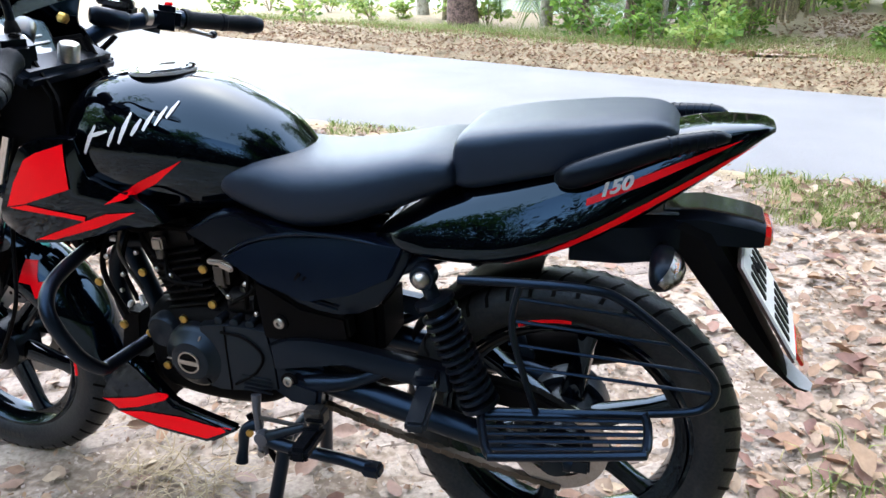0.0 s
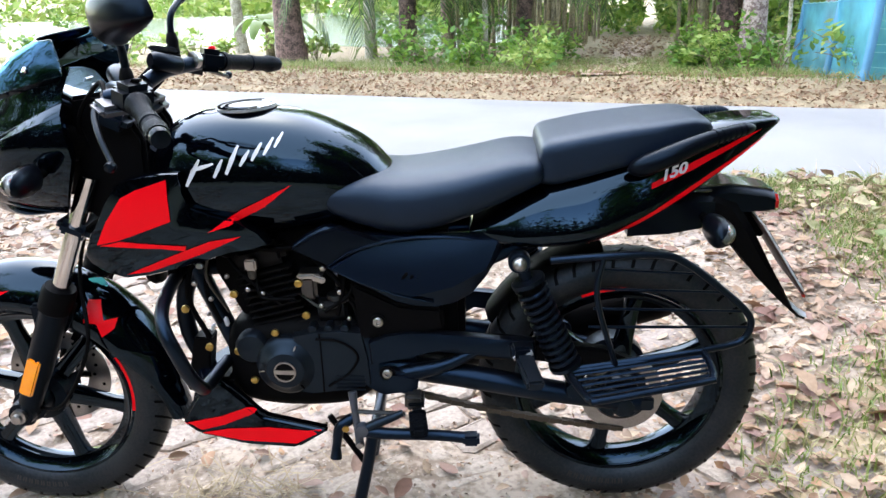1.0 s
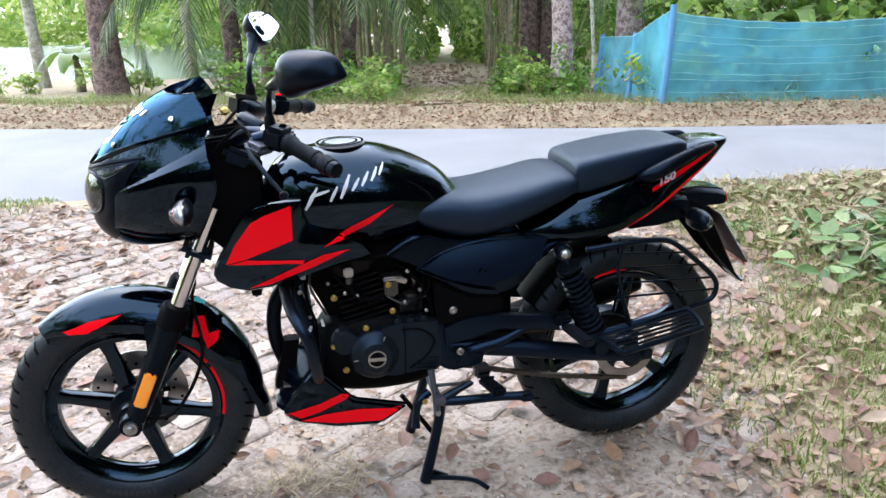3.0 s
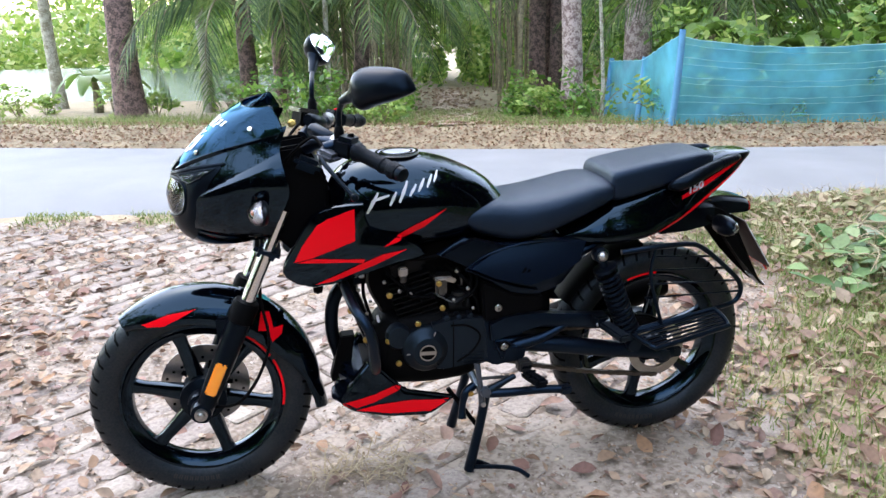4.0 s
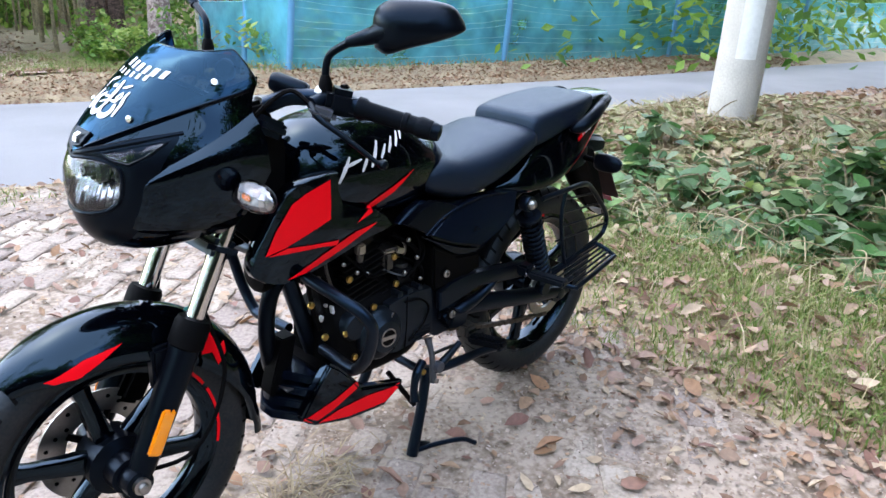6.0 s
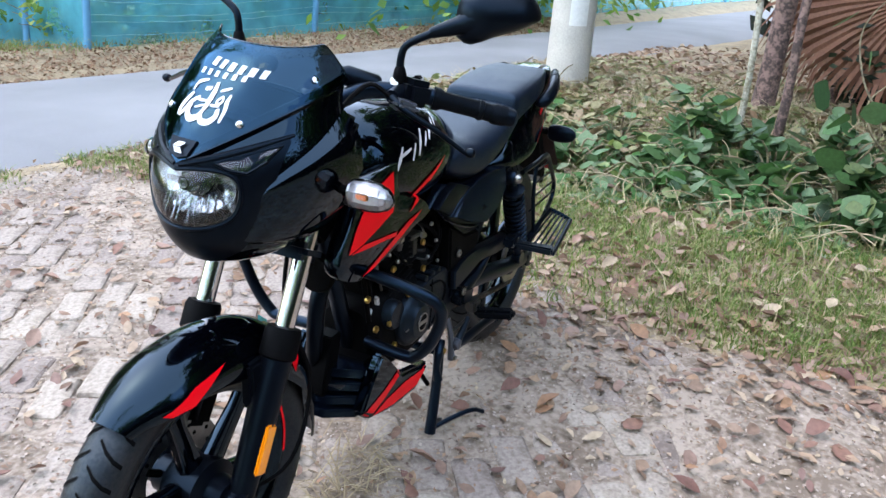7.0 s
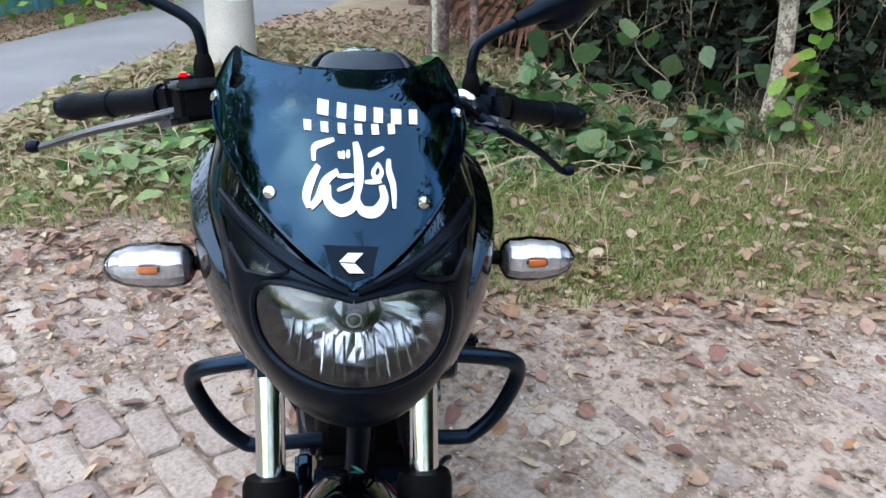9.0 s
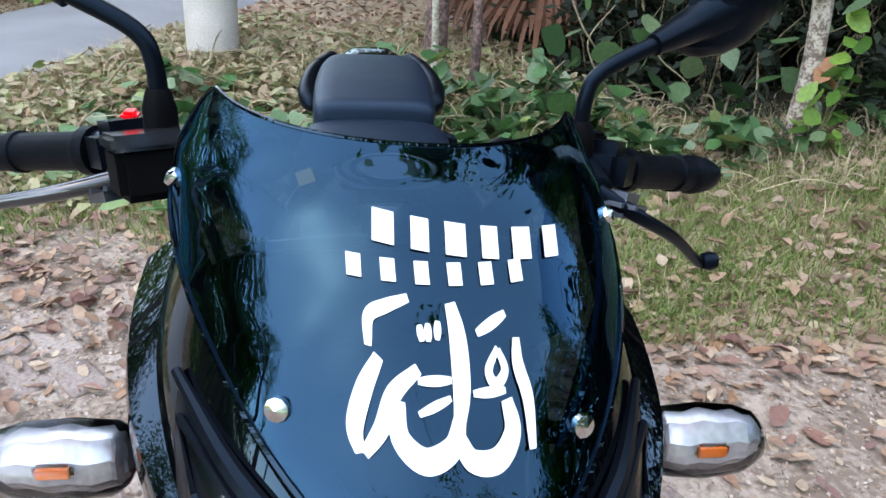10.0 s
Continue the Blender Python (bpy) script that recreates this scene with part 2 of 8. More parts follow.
def lathe(profile, centre, axis, n=32, bm=None, closed=False):
    """Turn (radius, height) pairs about an axis through centre."""
    axis = Vector(axis).normalized()
    u = axis.orthogonal().normalized()
    v = axis.cross(u)
    c = Vector(centre)
    rings = [[c + h * axis + r * (math.cos(a) * u + math.sin(a) * v) for a in (2 * math.pi * k / n for k in range(n))] for r, h in profile]
    if closed:
        rings.append(rings[0])
    bm = loft(rings, cap=not closed, bm=bm)
    if closed:
        bmesh.ops.remove_doubles(bm, verts=bm.verts, dist=1e-6)
    return bm


def plate(outline, y0, y1, bevel=0.004, bm=None, segments=2):
    """An outline in x and z, given thickness from y0 to y1."""
    made = bmesh.new()
    a = [made.verts.new((x, y0, z)) for x, z in outline]
    b = [made.verts.new((x, y1, z)) for x, z in outline]
    made.faces.new(a)
    made.faces.new(b[::-1])
    for i in range(len(a)):
        j = (i + 1) % len(a)
        made.faces.new((a[i], b[i], b[j], a[j]))
    bmesh.ops.recalc_face_normals(made, faces=made.faces)
    if bevel:
        bmesh.ops.bevel(made, geom=made.edges[:], offset=bevel, segments=segments, affect="EDGES", clamp_overlap=True)
    return join(bm, made)


def bulged(outline, y0, y1, crown, steps=4, fine=2):
    """An outline in x and z with rounded rim and a face that swells outwards by crown."""
    o = glide(list(outline) + [outline[0]], fine)[:-1] if fine > 1 else np.array(outline, float)
    c = o.mean(0)
    d = 1 if y1 > y0 else -1
    rings = [[(c[0] + (x - c[0]) * s, y, c[1] + (z - c[1]) * s) for x, z in o] for s, y in ((0.97, y0), (1.0, y0 + 0.4 * (y1 - y0)), (0.995, y1 - d * 0.004), (0.97, y1))]
    for k in range(1, steps + 1):
        t = k / steps
        rings.append([(c[0] + (x - c[0]) * (0.97 - 0.90 * t), y1 + d * crown * math.sin(t * math.pi / 2), c[1] + (z - c[1]) * (0.97 - 0.90 * t)) for x, z in o])
    return loft(rings)


def block(centre, size, bevel=0.004, turn=(0, 0, 0), bm=None):
    made = bmesh.new()
    bmesh.ops.create_cube(made, size=1)
    bmesh.ops.transform(made, matrix=Matrix.Diagonal((*size, 1)), verts=made.verts)
    if bevel:
        bmesh.ops.bevel(made, geom=made.edges[:], offset=bevel, segments=2, affect="EDGES", clamp_overlap=True)
    bmesh.ops.transform(made, matrix=pose(*centre, *turn), verts=made.verts)
    return join(bm, made)


def join(bm, made):
    if bm is None:
        return made
    me = bpy.data.meshes.new("join")
    made.to_mesh(me)
    made.free()
    bm.from_mesh(me)
    bpy.data.meshes.remove(me)
    return bm


def mirrored(bm):
    """The same shape on the other side of the bike."""
    other = bm.copy()
    bmesh.ops.scale(other, vec=(1, -1, 1), verts=other.verts)
    bmesh.ops.reverse_faces(other, faces=other.faces)
    return other


def moved(bm, dx=0.0, dy=0.0, dz=0.0):
    bmesh.ops.translate(bm, vec=(dx, dy, dz), verts=bm.verts)
    return bm


def laid_on(outline, tree, side=-1, lift=0.0018, cuts=3):
    """A thin sticker with an outline in x and z, pressed on to a body from one side."""
    bm = bmesh.new()
    bm.faces.new([bm.verts.new((x, 0, z)) for x, z in outline])
    bmesh.ops.triangulate(bm, faces=bm.faces)
    for _ in range(cuts):
        long = [e for e in bm.edges if e.calc_length() > 0.018]
        if long:
            bmesh.ops.subdivide_edges(bm, edges=long, cuts=1)
            bmesh.ops.triangulate(bm, faces=bm.faces)
    trees = tree if isinstance(tree, tuple) else (tree,)
    for v in bm.verts:
        found = [t.ray_cast(Vector((v.co.x, side * 0.6, v.co.z)), Vector((0, -side, 0)))[:2] for t in trees]
        found = [f for f in found if f[0] is not None] or [trees[0].find_nearest(Vector((v.co.x, side * 0.13, v.co.z)))[:2]]
        hit, normal = max(found, key=lambda f: f[0].y * side)
        if normal.y * side < 0:
            normal = -normal
        v.co = hit + normal * lift
    return bm


def leaves(name, centres, sizes, mat, parent=None, tilt=0.5, wide=0.5, curl=0.25, rng=None, rounded=False):
    """Many single leaves, each a folded and curled blade; rounded ones have a fuller outline."""
    rng = rng or np.random.default_rng(1)
    c = np.asarray(centres, float)
    n = len(c)
    s = np.broadcast_to(np.asarray(sizes, float), (n,))
    yaw = rng.uniform(0, 2 * math.pi, n)
    ax = np.stack([np.cos(yaw), np.sin(yaw), rng.normal(0, tilt, n)], 1)
    ax /= np.linalg.norm(ax, axis=1)[:, None]
    nz = np.stack([rng.normal(0, tilt, n), rng.normal(0, tilt, n), np.ones(n)], 1)
    side = np.cross(nz, ax)
    side /= np.linalg.norm(side, axis=1)[:, None]
    nz = np.cross(ax, side)
    w = wide * rng.uniform(0.75, 1.25, n) * 0.5
    k = curl * rng.uniform(-0.4, 1.0, n)
    S = s[:, None]
    base = c - 0.5 * S * ax
    W, K = w[:, None], k[:, None]
    if rounded:
        twist = rng.uniform(-0.25, 0.25, n)[:, None]
        out = [base]
        for u, v, lift in ((0.16, 0.66, 0.25), (0.42, 1.0, 0.6), (0.74, 0.66, 0.55)):
            bend = rng.uniform(0.82, 1.15, (2, n, 1))
            out += [base + S * (u * ax + v * W * bend[0] * side + (K * lift + twist * v * W) * nz), base + S * ((u + 0.04) * ax + K * lift * 0.35 * nz), base + S * (u * ax - v * W * bend[1] * side + (K * lift - twist * v * W) * nz)]
        out.append(base + S * (1.0 * ax + K * 0.4 * nz))
        quads = [(0, 2, 1), (0, 3, 2), (1, 2, 5), (1, 5, 4), (2, 3, 6), (2, 6, 5), (4, 5, 8), (4, 8, 7), (5, 6, 9), (5, 9, 8), (7, 8, 10), (8, 9, 10)]
    else:
        out = [base, base + S * (0.42 * ax + W * side + K * 0.6 * nz), base + S * (0.48 * ax + K * 0.15 * nz), base + S * (0.42 * ax - W * side + K * 0.6 * nz), base + S * (1.0 * ax + K * 0.5 * nz)]
        quads = [(0, 2, 1), (0, 3, 2), (1, 2, 4), (2, 3, 4)]
    pts = np.stack(out, 1).reshape(-1, 3)
    i = np.arange(n)[:, None] * len(out)
    f = np.concatenate([i + list(q) for q in quads], 0)
    me = bpy.data.meshes.new(name)
    me.vertices.add(len(pts))
    me.vertices.foreach_set("co", pts.ravel())
    me.loops.add(f.size)
    me.loops.foreach_set("vertex_index", f.ravel().astype(np.int32))
    me.polygons.add(len(f))
    me.polygons.foreach_set("loop_start", (np.arange(len(f)) * 3).astype(np.int32))
    me.update(calc_edges=True)
    me.validate()
    me.materials.append(mat)
    ob = new(name, me)
    if parent:
        ob.parent = parent
    return ob

# ---- ground, road, paving ----
soil = material("dry_soil", (0.150, 0.112, 0.082), 0.95, second=(0.32, 0.262, 0.212), scale=3.6, fine=48, bump=1.0, amount=1.7)
verge_soil = material("litter_soil", (0.19, 0.145, 0.09), 0.95, second=(0.33, 0.26, 0.165), scale=5, fine=60, bump=1.0, amount=1.2)
# Floor of the wood, its shade painted in as dark brown.
wood_floor_shaded = material("shade_toned_floor", (0.035, 0.028, 0.020), 0.95, second=(0.075, 0.055, 0.038), scale=6, fine=60, bump=1.0, amount=1.2)
asphalt = material("worn_asphalt", (0.205, 0.208, 0.215), 0.88, second=(0.145, 0.148, 0.155), scale=1.1, fine=220, bump=0.25, amount=0.8, shine=0.6)
brick_clay = material("worn_brick", (0.310, 0.262, 0.224), 0.92, second=(0.180, 0.144, 0.118), scale=9, fine=90, bump=0.7, amount=1.3, pieces="object", spread=0.2)
brick_clay_far = material("worn_brick_field", (0.310, 0.262, 0.224), 0.92, second=(0.180, 0.144, 0.118), scale=9, fine=90, bump=0.7, amount=1.3, pieces="island", spread=0.2)
concrete = material("weathered_concrete", (0.52, 0.49, 0.44), 0.9, second=(0.38, 0.355, 0.315), scale=5, fine=80, bump=0.4, amount=0.7)
bark_pink = material("lichened_bark", (0.42, 0.33, 0.30), 0.9, second=(0.15, 0.10, 0.09), scale=13, fine=42, bump=1.0, amount=2.2)
bark_dark = material("dark_bark", (0.20, 0.125, 0.105), 0.9, second=(0.055, 0.036, 0.032), scale=13, fine=46, bump=1.0, amount=2.2)
bark_mottle = material("mottled_sapling_bark", (0.46, 0.40, 0.32), 0.9, second=(0.15, 0.11, 0.085), scale=22, fine=70, bump=1.0, amount=2.4)
bark_pale = material("pale_stem", (0.40, 0.38, 0.31), 0.85, second=(0.18, 0.16, 0.11), scale=10, fine=50, bump=0.6, amount=1.8)
bark_green = material("grove_stem", (0.25, 0.205, 0.12), 0.8, second=(0.10, 0.08, 0.05), scale=8, fine=40, bump=0.5, amount=1.6)
leaf_green = leaf_material("green_leaves", [(0.05, 0.13, 0.02), (0.11, 0.24, 0.035), (0.22, 0.36, 0.06), (0.08, 0.19, 0.05)], thin=0.42)
# Yellow-green leaves; on the far woods their paleness stands in for haze.
leaf_bright = leaf_material("bright_leaves", [(0.11, 0.21, 0.035), (0.20, 0.32, 0.06), (0.30, 0.40, 0.10), (0.40, 0.45, 0.15)], thin=0.45)
# Near-black leaves: the wood's shade is put into their colour.
leaf_shaded = leaf_material("shade_toned_leaves", [(0.003, 0.008, 0.003), (0.006, 0.015, 0.005), (0.013, 0.026, 0.008)], rough=0.75, thin=0.08)
banana_green = leaf_material("banana_blades", [(0.06, 0.13, 0.025), (0.10, 0.19, 0.035), (0.17, 0.26, 0.06)], rough=0.45, thin=0.4)
leaf_bluegreen = leaf_material("creeper_leaves", [(0.03, 0.085, 0.026), (0.055, 0.15, 0.042), (0.085, 0.20, 0.06), (0.12, 0.20, 0.10), (0.19, 0.24, 0.15), (0.22, 0.29, 0.07)], thin=0.3)
leaf_dry = leaf_material("dry_leaves", [(0.13, 0.075, 0.05), (0.25, 0.15, 0.09), (0.34, 0.235, 0.155), (0.17, 0.095, 0.07), (0.42, 0.33, 0.23), (0.20, 0.12, 0.09)], rough=0.7, thin=0.15)
leaf_red = leaf_material("red_dry_leaves", [(0.14, 0.065, 0.050), (0.22, 0.115, 0.082), (0.30, 0.20, 0.15), (0.15, 0.080, 0.066), (0.30, 0.165, 0.085)], rough=0.65, thin=0.1)
grass_blade = leaf_material("grass_blades", [(0.075, 0.14, 0.024), (0.125, 0.20, 0.038), (0.20, 0.25, 0.07), (0.34, 0.30, 0.15), (0.09, 0.165, 0.03)], rough=0.6, thin=0.3)
# Creeper leaf colours darkened to carry the shade at the wood's edge.
creeper_leaf_shaded = leaf_material("shade_toned_creeper_leaves", [(0.02, 0.055, 0.018), (0.035, 0.095, 0.03), (0.06, 0.135, 0.04), (0.10, 0.155, 0.08), (0.16, 0.20, 0.06)], thin=0.3)
straw = leaf_material("straw", [(0.40, 0.33, 0.20), (0.30, 0.23, 0.14), (0.46, 0.39, 0.25)], rough=0.7, thin=0.1)
palm_green = leaf_material("palm_leaflets", [(0.022, 0.055, 0.014), (0.05, 0.105, 0.024), (0.10, 0.17, 0.04), (0.19, 0.25, 0.07)], thin=0.4)
palm_dead = leaf_material("dead_palm", [(0.12, 0.050, 0.030), (0.17, 0.075, 0.045), (0.22, 0.105, 0.065)], rough=0.8, thin=0.1)
net_blue = net_material("blue_net", (0.12, 0.60, 0.82))
cord_blue = material("blue_cord", (0.25, 0.58, 0.68), 0.8)
post_blue = material("blue_cloth", (0.06, 0.20, 0.36), 0.85, second=(0.10, 0.30, 0.46), scale=12, bump=0.3)


def near_edge(x):
    """The road's edge on the bike's side."""
    return 3.12 - 0.215 * x + (0.006 * x * x if x < 0 else -0.002 * x * x)


def far_edge(x):
    return 6.05 - 0.37 * x + (0.012 * x * x if x > 0 else 0.0) if x < 9 else far_edge(8.99) - 0.20 * (x - 8.99)


def step(a, b, v):
    t = min(max((v - a) / (b - a), 0.0), 1.0)
    return t * t * (3 - 2 * t)


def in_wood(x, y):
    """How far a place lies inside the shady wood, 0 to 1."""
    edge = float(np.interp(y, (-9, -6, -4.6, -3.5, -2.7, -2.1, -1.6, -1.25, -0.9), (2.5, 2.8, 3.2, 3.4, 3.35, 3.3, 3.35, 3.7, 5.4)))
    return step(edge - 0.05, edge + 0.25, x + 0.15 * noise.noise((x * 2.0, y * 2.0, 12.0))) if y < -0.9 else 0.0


def ground_height(x, y):
    """The lie of the land without its fine roughness."""
    h = 0.21 * step(2.3, 4.2, x) * step(near_edge(x) + 0.1, near_edge(x) - 0.9, y) * (0.3 + 0.7 * step(-2.4, -0.7, y))
    h += 0.03 * step(1.2, 1.8, x) * step(near_edge(x), near_edge(x) - 0.6, y)
    d = y - far_edge(x)
    h -= 0.08 * step(near_edge(x) + 0.5, far_edge(x) + 0.4, y)
    h += 0.06 * step(0.2, 0.9, d) * step(2.2, 1.2, d)
    # beyond the verge the land falls away
    fall = min(max(d - 1.0, 0.0), 24.0) * 0.075
    far = math.hypot(x, y)
    return h - fall * step(10.5, 7.5, x - max(d, 0.0) * 0.1) + 2.5 * step(60, 500, far)


def soil_height(x, y):
    edge = min(max(near_edge(x) - y, y - far_edge(x)), 1.0)
    rough = 0.011 * noise.noise((x * 1.7, y * 1.7, 3.1)) + 0.009 * noise.noise((x * 6.0, y * 6.0, 1.3)) + 0.003 * noise.noise((x * 17.0, y * 17.0, 5.3))
    if edge < 0.0:
        return ground_height(x, y) - 0.05
    cover = 0.003 + 0.006 * step(0.6, -0.3, y) * step(-1.9, -0.7, x) + 0.004 * step(-0.5, 0.9, x) + 0.014 * noise.noise((x * 1.7, y * 1.7, 7.7))
    return ground_height(x, y) + rough - 0.005 + cover - 0.045 * step(0.12, 0.0, edge)


def spaced(lo, hi, fine_lo, fine_hi, step_fine):
    inner = list(np.arange(fine_lo, fine_hi + 1e-6, step_fine))
    grow_hi, grow_lo, d = [], [], step_fine
    v = fine_hi
    while v < hi:
        d *= 1.35
        v += d
        grow_hi.append(min(v, hi))
    v, d = fine_lo, step_fine
    while v > lo:
        d *= 1.35
        v -= d
        grow_lo.append(max(v, lo))
    return grow_lo[::-1] + inner + grow_hi


def build_ground():
    xs, ys = spaced(-600, 600, -4.0, 7.0, 0.07), spaced(-600, 600, -3.5, 8.0, 0.07)
    verts = [(x, y, soil_height(x, y)) for y in ys for x in xs]
    w = len(xs)
    faces, litter = [], []
    for j in range(len(ys) - 1):
        for i in range(w - 1):
            faces.append((j * w + i, j * w + i + 1, (j + 1) * w + i + 1, (j + 1) * w + i))
            x, y = xs[i], ys[j]
            wave = 0.35 * noise.noise((x * 1.5, y * 1.5, 9.0))
            # Slot 2 paints shade on the ground inside the wood.
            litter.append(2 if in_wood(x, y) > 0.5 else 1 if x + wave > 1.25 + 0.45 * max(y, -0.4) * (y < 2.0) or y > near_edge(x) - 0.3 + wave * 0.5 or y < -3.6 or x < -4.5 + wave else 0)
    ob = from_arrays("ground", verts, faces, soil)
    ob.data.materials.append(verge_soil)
    ob.data.materials.append(wood_floor_shaded)
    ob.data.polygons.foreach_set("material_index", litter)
    return tagged(ob, "pale dusty soil with leaf litter and thin grass", "ground", kind="structure")


ground = build_ground()


def build_road():
    xs = list(np.arange(-40, 60.1, 0.5))
    verts, faces = [], []
    across = 9
    for x in xs:
        a, b = near_edge(max(min(x, 14), -8)) - 0.215 * (x - max(min(x, 14), -8)), far_edge(max(min(x, 14), -8)) - 0.215 * (x - max(min(x, 14), -8))
        for k in range(across):
            t = k / (across - 1)
            y = a + (b - a) * t
            edge = 0.06 * noise.noise((x * 2.3, k * 9.0, 0.0)) if k in (0, across - 1) else 0.0
            verts.append((x, y + edge, ground_height(max(min(x, 14), -8), y if -8 < x < 14 else near_edge(max(min(x, 14), -8)) + (b - a) * t) + 0.012 + 0.035 * math.sin(math.pi * t) - (0.05 if k in (0, across - 1) else 0.0)))
    for i in range(len(xs) - 1):
        for k in range(across - 1):
            a = i * across + k
            faces.append((a, a + across, a + across + 1, a + 1))
    ob = from_arrays("road", verts, faces, asphalt)
    return tagged(ob, "narrow worn grey asphalt village road", "road", kind="structure")


road = build_road()

# ---- concrete pole and net fence ----


def build_pole(at):
    x, y = at
    z = ground_height(x, y) - 0.25
    pole = thing("utility_pole", "thick weathered concrete utility pole with a pale painted patch", "pole", (x, y, z))
    part("shaft", lathe([(0.165, 0), (0.165, 0.02), (0.150, 2.5), (0.130, 6.4), (0.12, 6.42)], (0, 0, 0), (0, 0, 1), 28), concrete, pole)
    patch = bmesh.new()
    rows = []
    for h in np.linspace(0.72, 1.60, 6):
        r = 0.165 - 0.006 * h + 0.002
        rows.append([patch.verts.new((r * math.cos(a), r * math.sin(a), h)) for a in np.linspace(radians(188), radians(236), 8)])
    for a, b in zip(rows, rows[1:]):
        for i in range(7):
            patch.faces.new((a[i], a[i + 1], b[i + 1], b[i]))
    part("painted_patch", patch, plate_white, pole, "pale painted patch")
    return pole


build_pole((4.20, 0.92))

NET_POSTS = [(4.30, 8.35), (4.10, 6.95), (3.95, 5.82), (6.84, 5.14), (9.9, 4.42), (13.2, 3.72), (17.0, 3.0), (21.5, 2.15), (27.0, 1.05), (34.0, -0.35)]


def build_net():
    fence = thing("net_fence", "translucent blue fishing net fence tied to cloth-wrapped posts", "fence", (3.95, 5.82, -0.1))
    o = Vector((3.95, 5.82, -0.1))
    for k, ((x0, y0), (x1, y1)) in enumerate(zip(NET_POSTS, NET_POSTS[1:])):
        cols, rows = 30, 14
        verts, faces, cords = [], [], []
        top = []
        for i in range(cols + 1):
            t = i / cols
            x, y = x0 + (x1 - x0) * t, y0 + (y1 - y0) * t
            z0 = ground_height(x, y) - 0.02
            h = (0.98 if k > 1 else 0.80 + 0.18 * t * (k == 1)) - 0.14 * math.sin(math.pi * t) ** 0.8 * (k > 1)
            for j in range(rows + 1):
                u = j / rows
                b = 0.05 * noise.noise((x * 1.6, u * 2.0, k * 3.0)) + 0.02 * noise.noise((x * 6, u * 3, k))
                verts.append(Vector((x, y + b, z0 + h * u)) - o)
        for i in range(cols):
            for j in range(rows):
                a = i * (rows + 1) + j
                faces.append((a, a + rows + 1, a + rows + 2, a + 1))
        from_arrays("net_panel", verts, faces, net_blue, fence)
        for j in ((2, 4, 5, 7, 8, 10, 11, 13, 14) if k > 1 else (14,)):
            pts = [verts[i * (rows + 1) + j] + Vector((0, -0.006, 0.006 * math.sin(i * 1.3 + j))) for i in range(0, cols + 1, 2)]
            part("cord", tube(pts, 0.0024 if j < 14 else 0.005, 5, 2), cord_blue, fence)
    for k, (x, y) in enumerate(NET_POSTS):
        h = 1.06 if k > 1 else 0.85
        z = ground_height(x, y) - 0.25
        part("post", tube([Vector((x - 0.05, y, z)) - o, Vector((x, y - 0.01, z + 0.7)) - o, Vector((x + 0.03, y, z + 0.22 + h)) - o], [0.036, 0.040, 0.034], 10), post_blue, fence, "cloth-wrapped blue post")
    return fence


build_net()

# ---- trees and palms ----


def trunk_bm(height, r0, r1, lean=(0, 0), wobble=0.05, seed=0, n=14):
    pts, rad = [], []
    for i in range(8):
        t = i / 7
        pts.append((lean[0] * t * height + wobble * noise.noise((t * 3, seed, 0.3)), lean[1] * t * height + wobble * noise.noise((t * 3, seed, 7.3)), -0.3 + t * (height + 0.3)))
        rad.append((r0 + (r1 - r0) * t) * (1.25 if i == 0 else 1.0))
    return tube(pts, rad, n, 4), pts


def crown_points(rng, centre, spread, n, clumps=14):
    """Leaf places in uneven clumps."""
    c = np.array(centre) + rng.normal(0, 1, (clumps, 3)) * np.array(spread) * 0.55
    pick = rng.integers(0, clumps, n)
    return c[pick] + rng.normal(0, 1, (n, 3)) * np.array(spread) * 0.23


def tree(at, height, r, bark, leafage, label, seed, lean=(0, 0), spread=(1.5, 1.5, 1.2), n_leaves=1500, size=0.16, group=""):
    rng = np.random.default_rng(seed)
    x, y = at
    t = thing("tree", label, "tree", (x, y, ground_height(x, y)), group)
    bm, pts = trunk_bm(height, r, r * 0.55, lean, 0.10, seed)
    part("trunk", bm, bark, t)
    top = Vector(pts[-1])
    for k in range(5):
        a = rng.uniform(0, 2 * math.pi)
        start = Vector(pts[5]).lerp(top, k / 5)
        end = start + Vector((math.cos(a) * spread[0] * 0.8, math.sin(a) * spread[1] * 0.8, 0.5 * spread[2] + rng.uniform(-0.2, 0.6)))
        part("limb", tube([start, start.lerp(end, 0.5) + Vector((0, 0, -0.1)), end], [r * 0.4, r * 0.25, r * 0.08], 7), bark, t)
    leaves("crown", crown_points(rng, (top.x, top.y, top.z + spread[2] * 0.3), spread, n_leaves), rng.uniform(0.7, 1.3, n_leaves) * size, leafage, t, tilt=0.7, rng=rng)
    return t


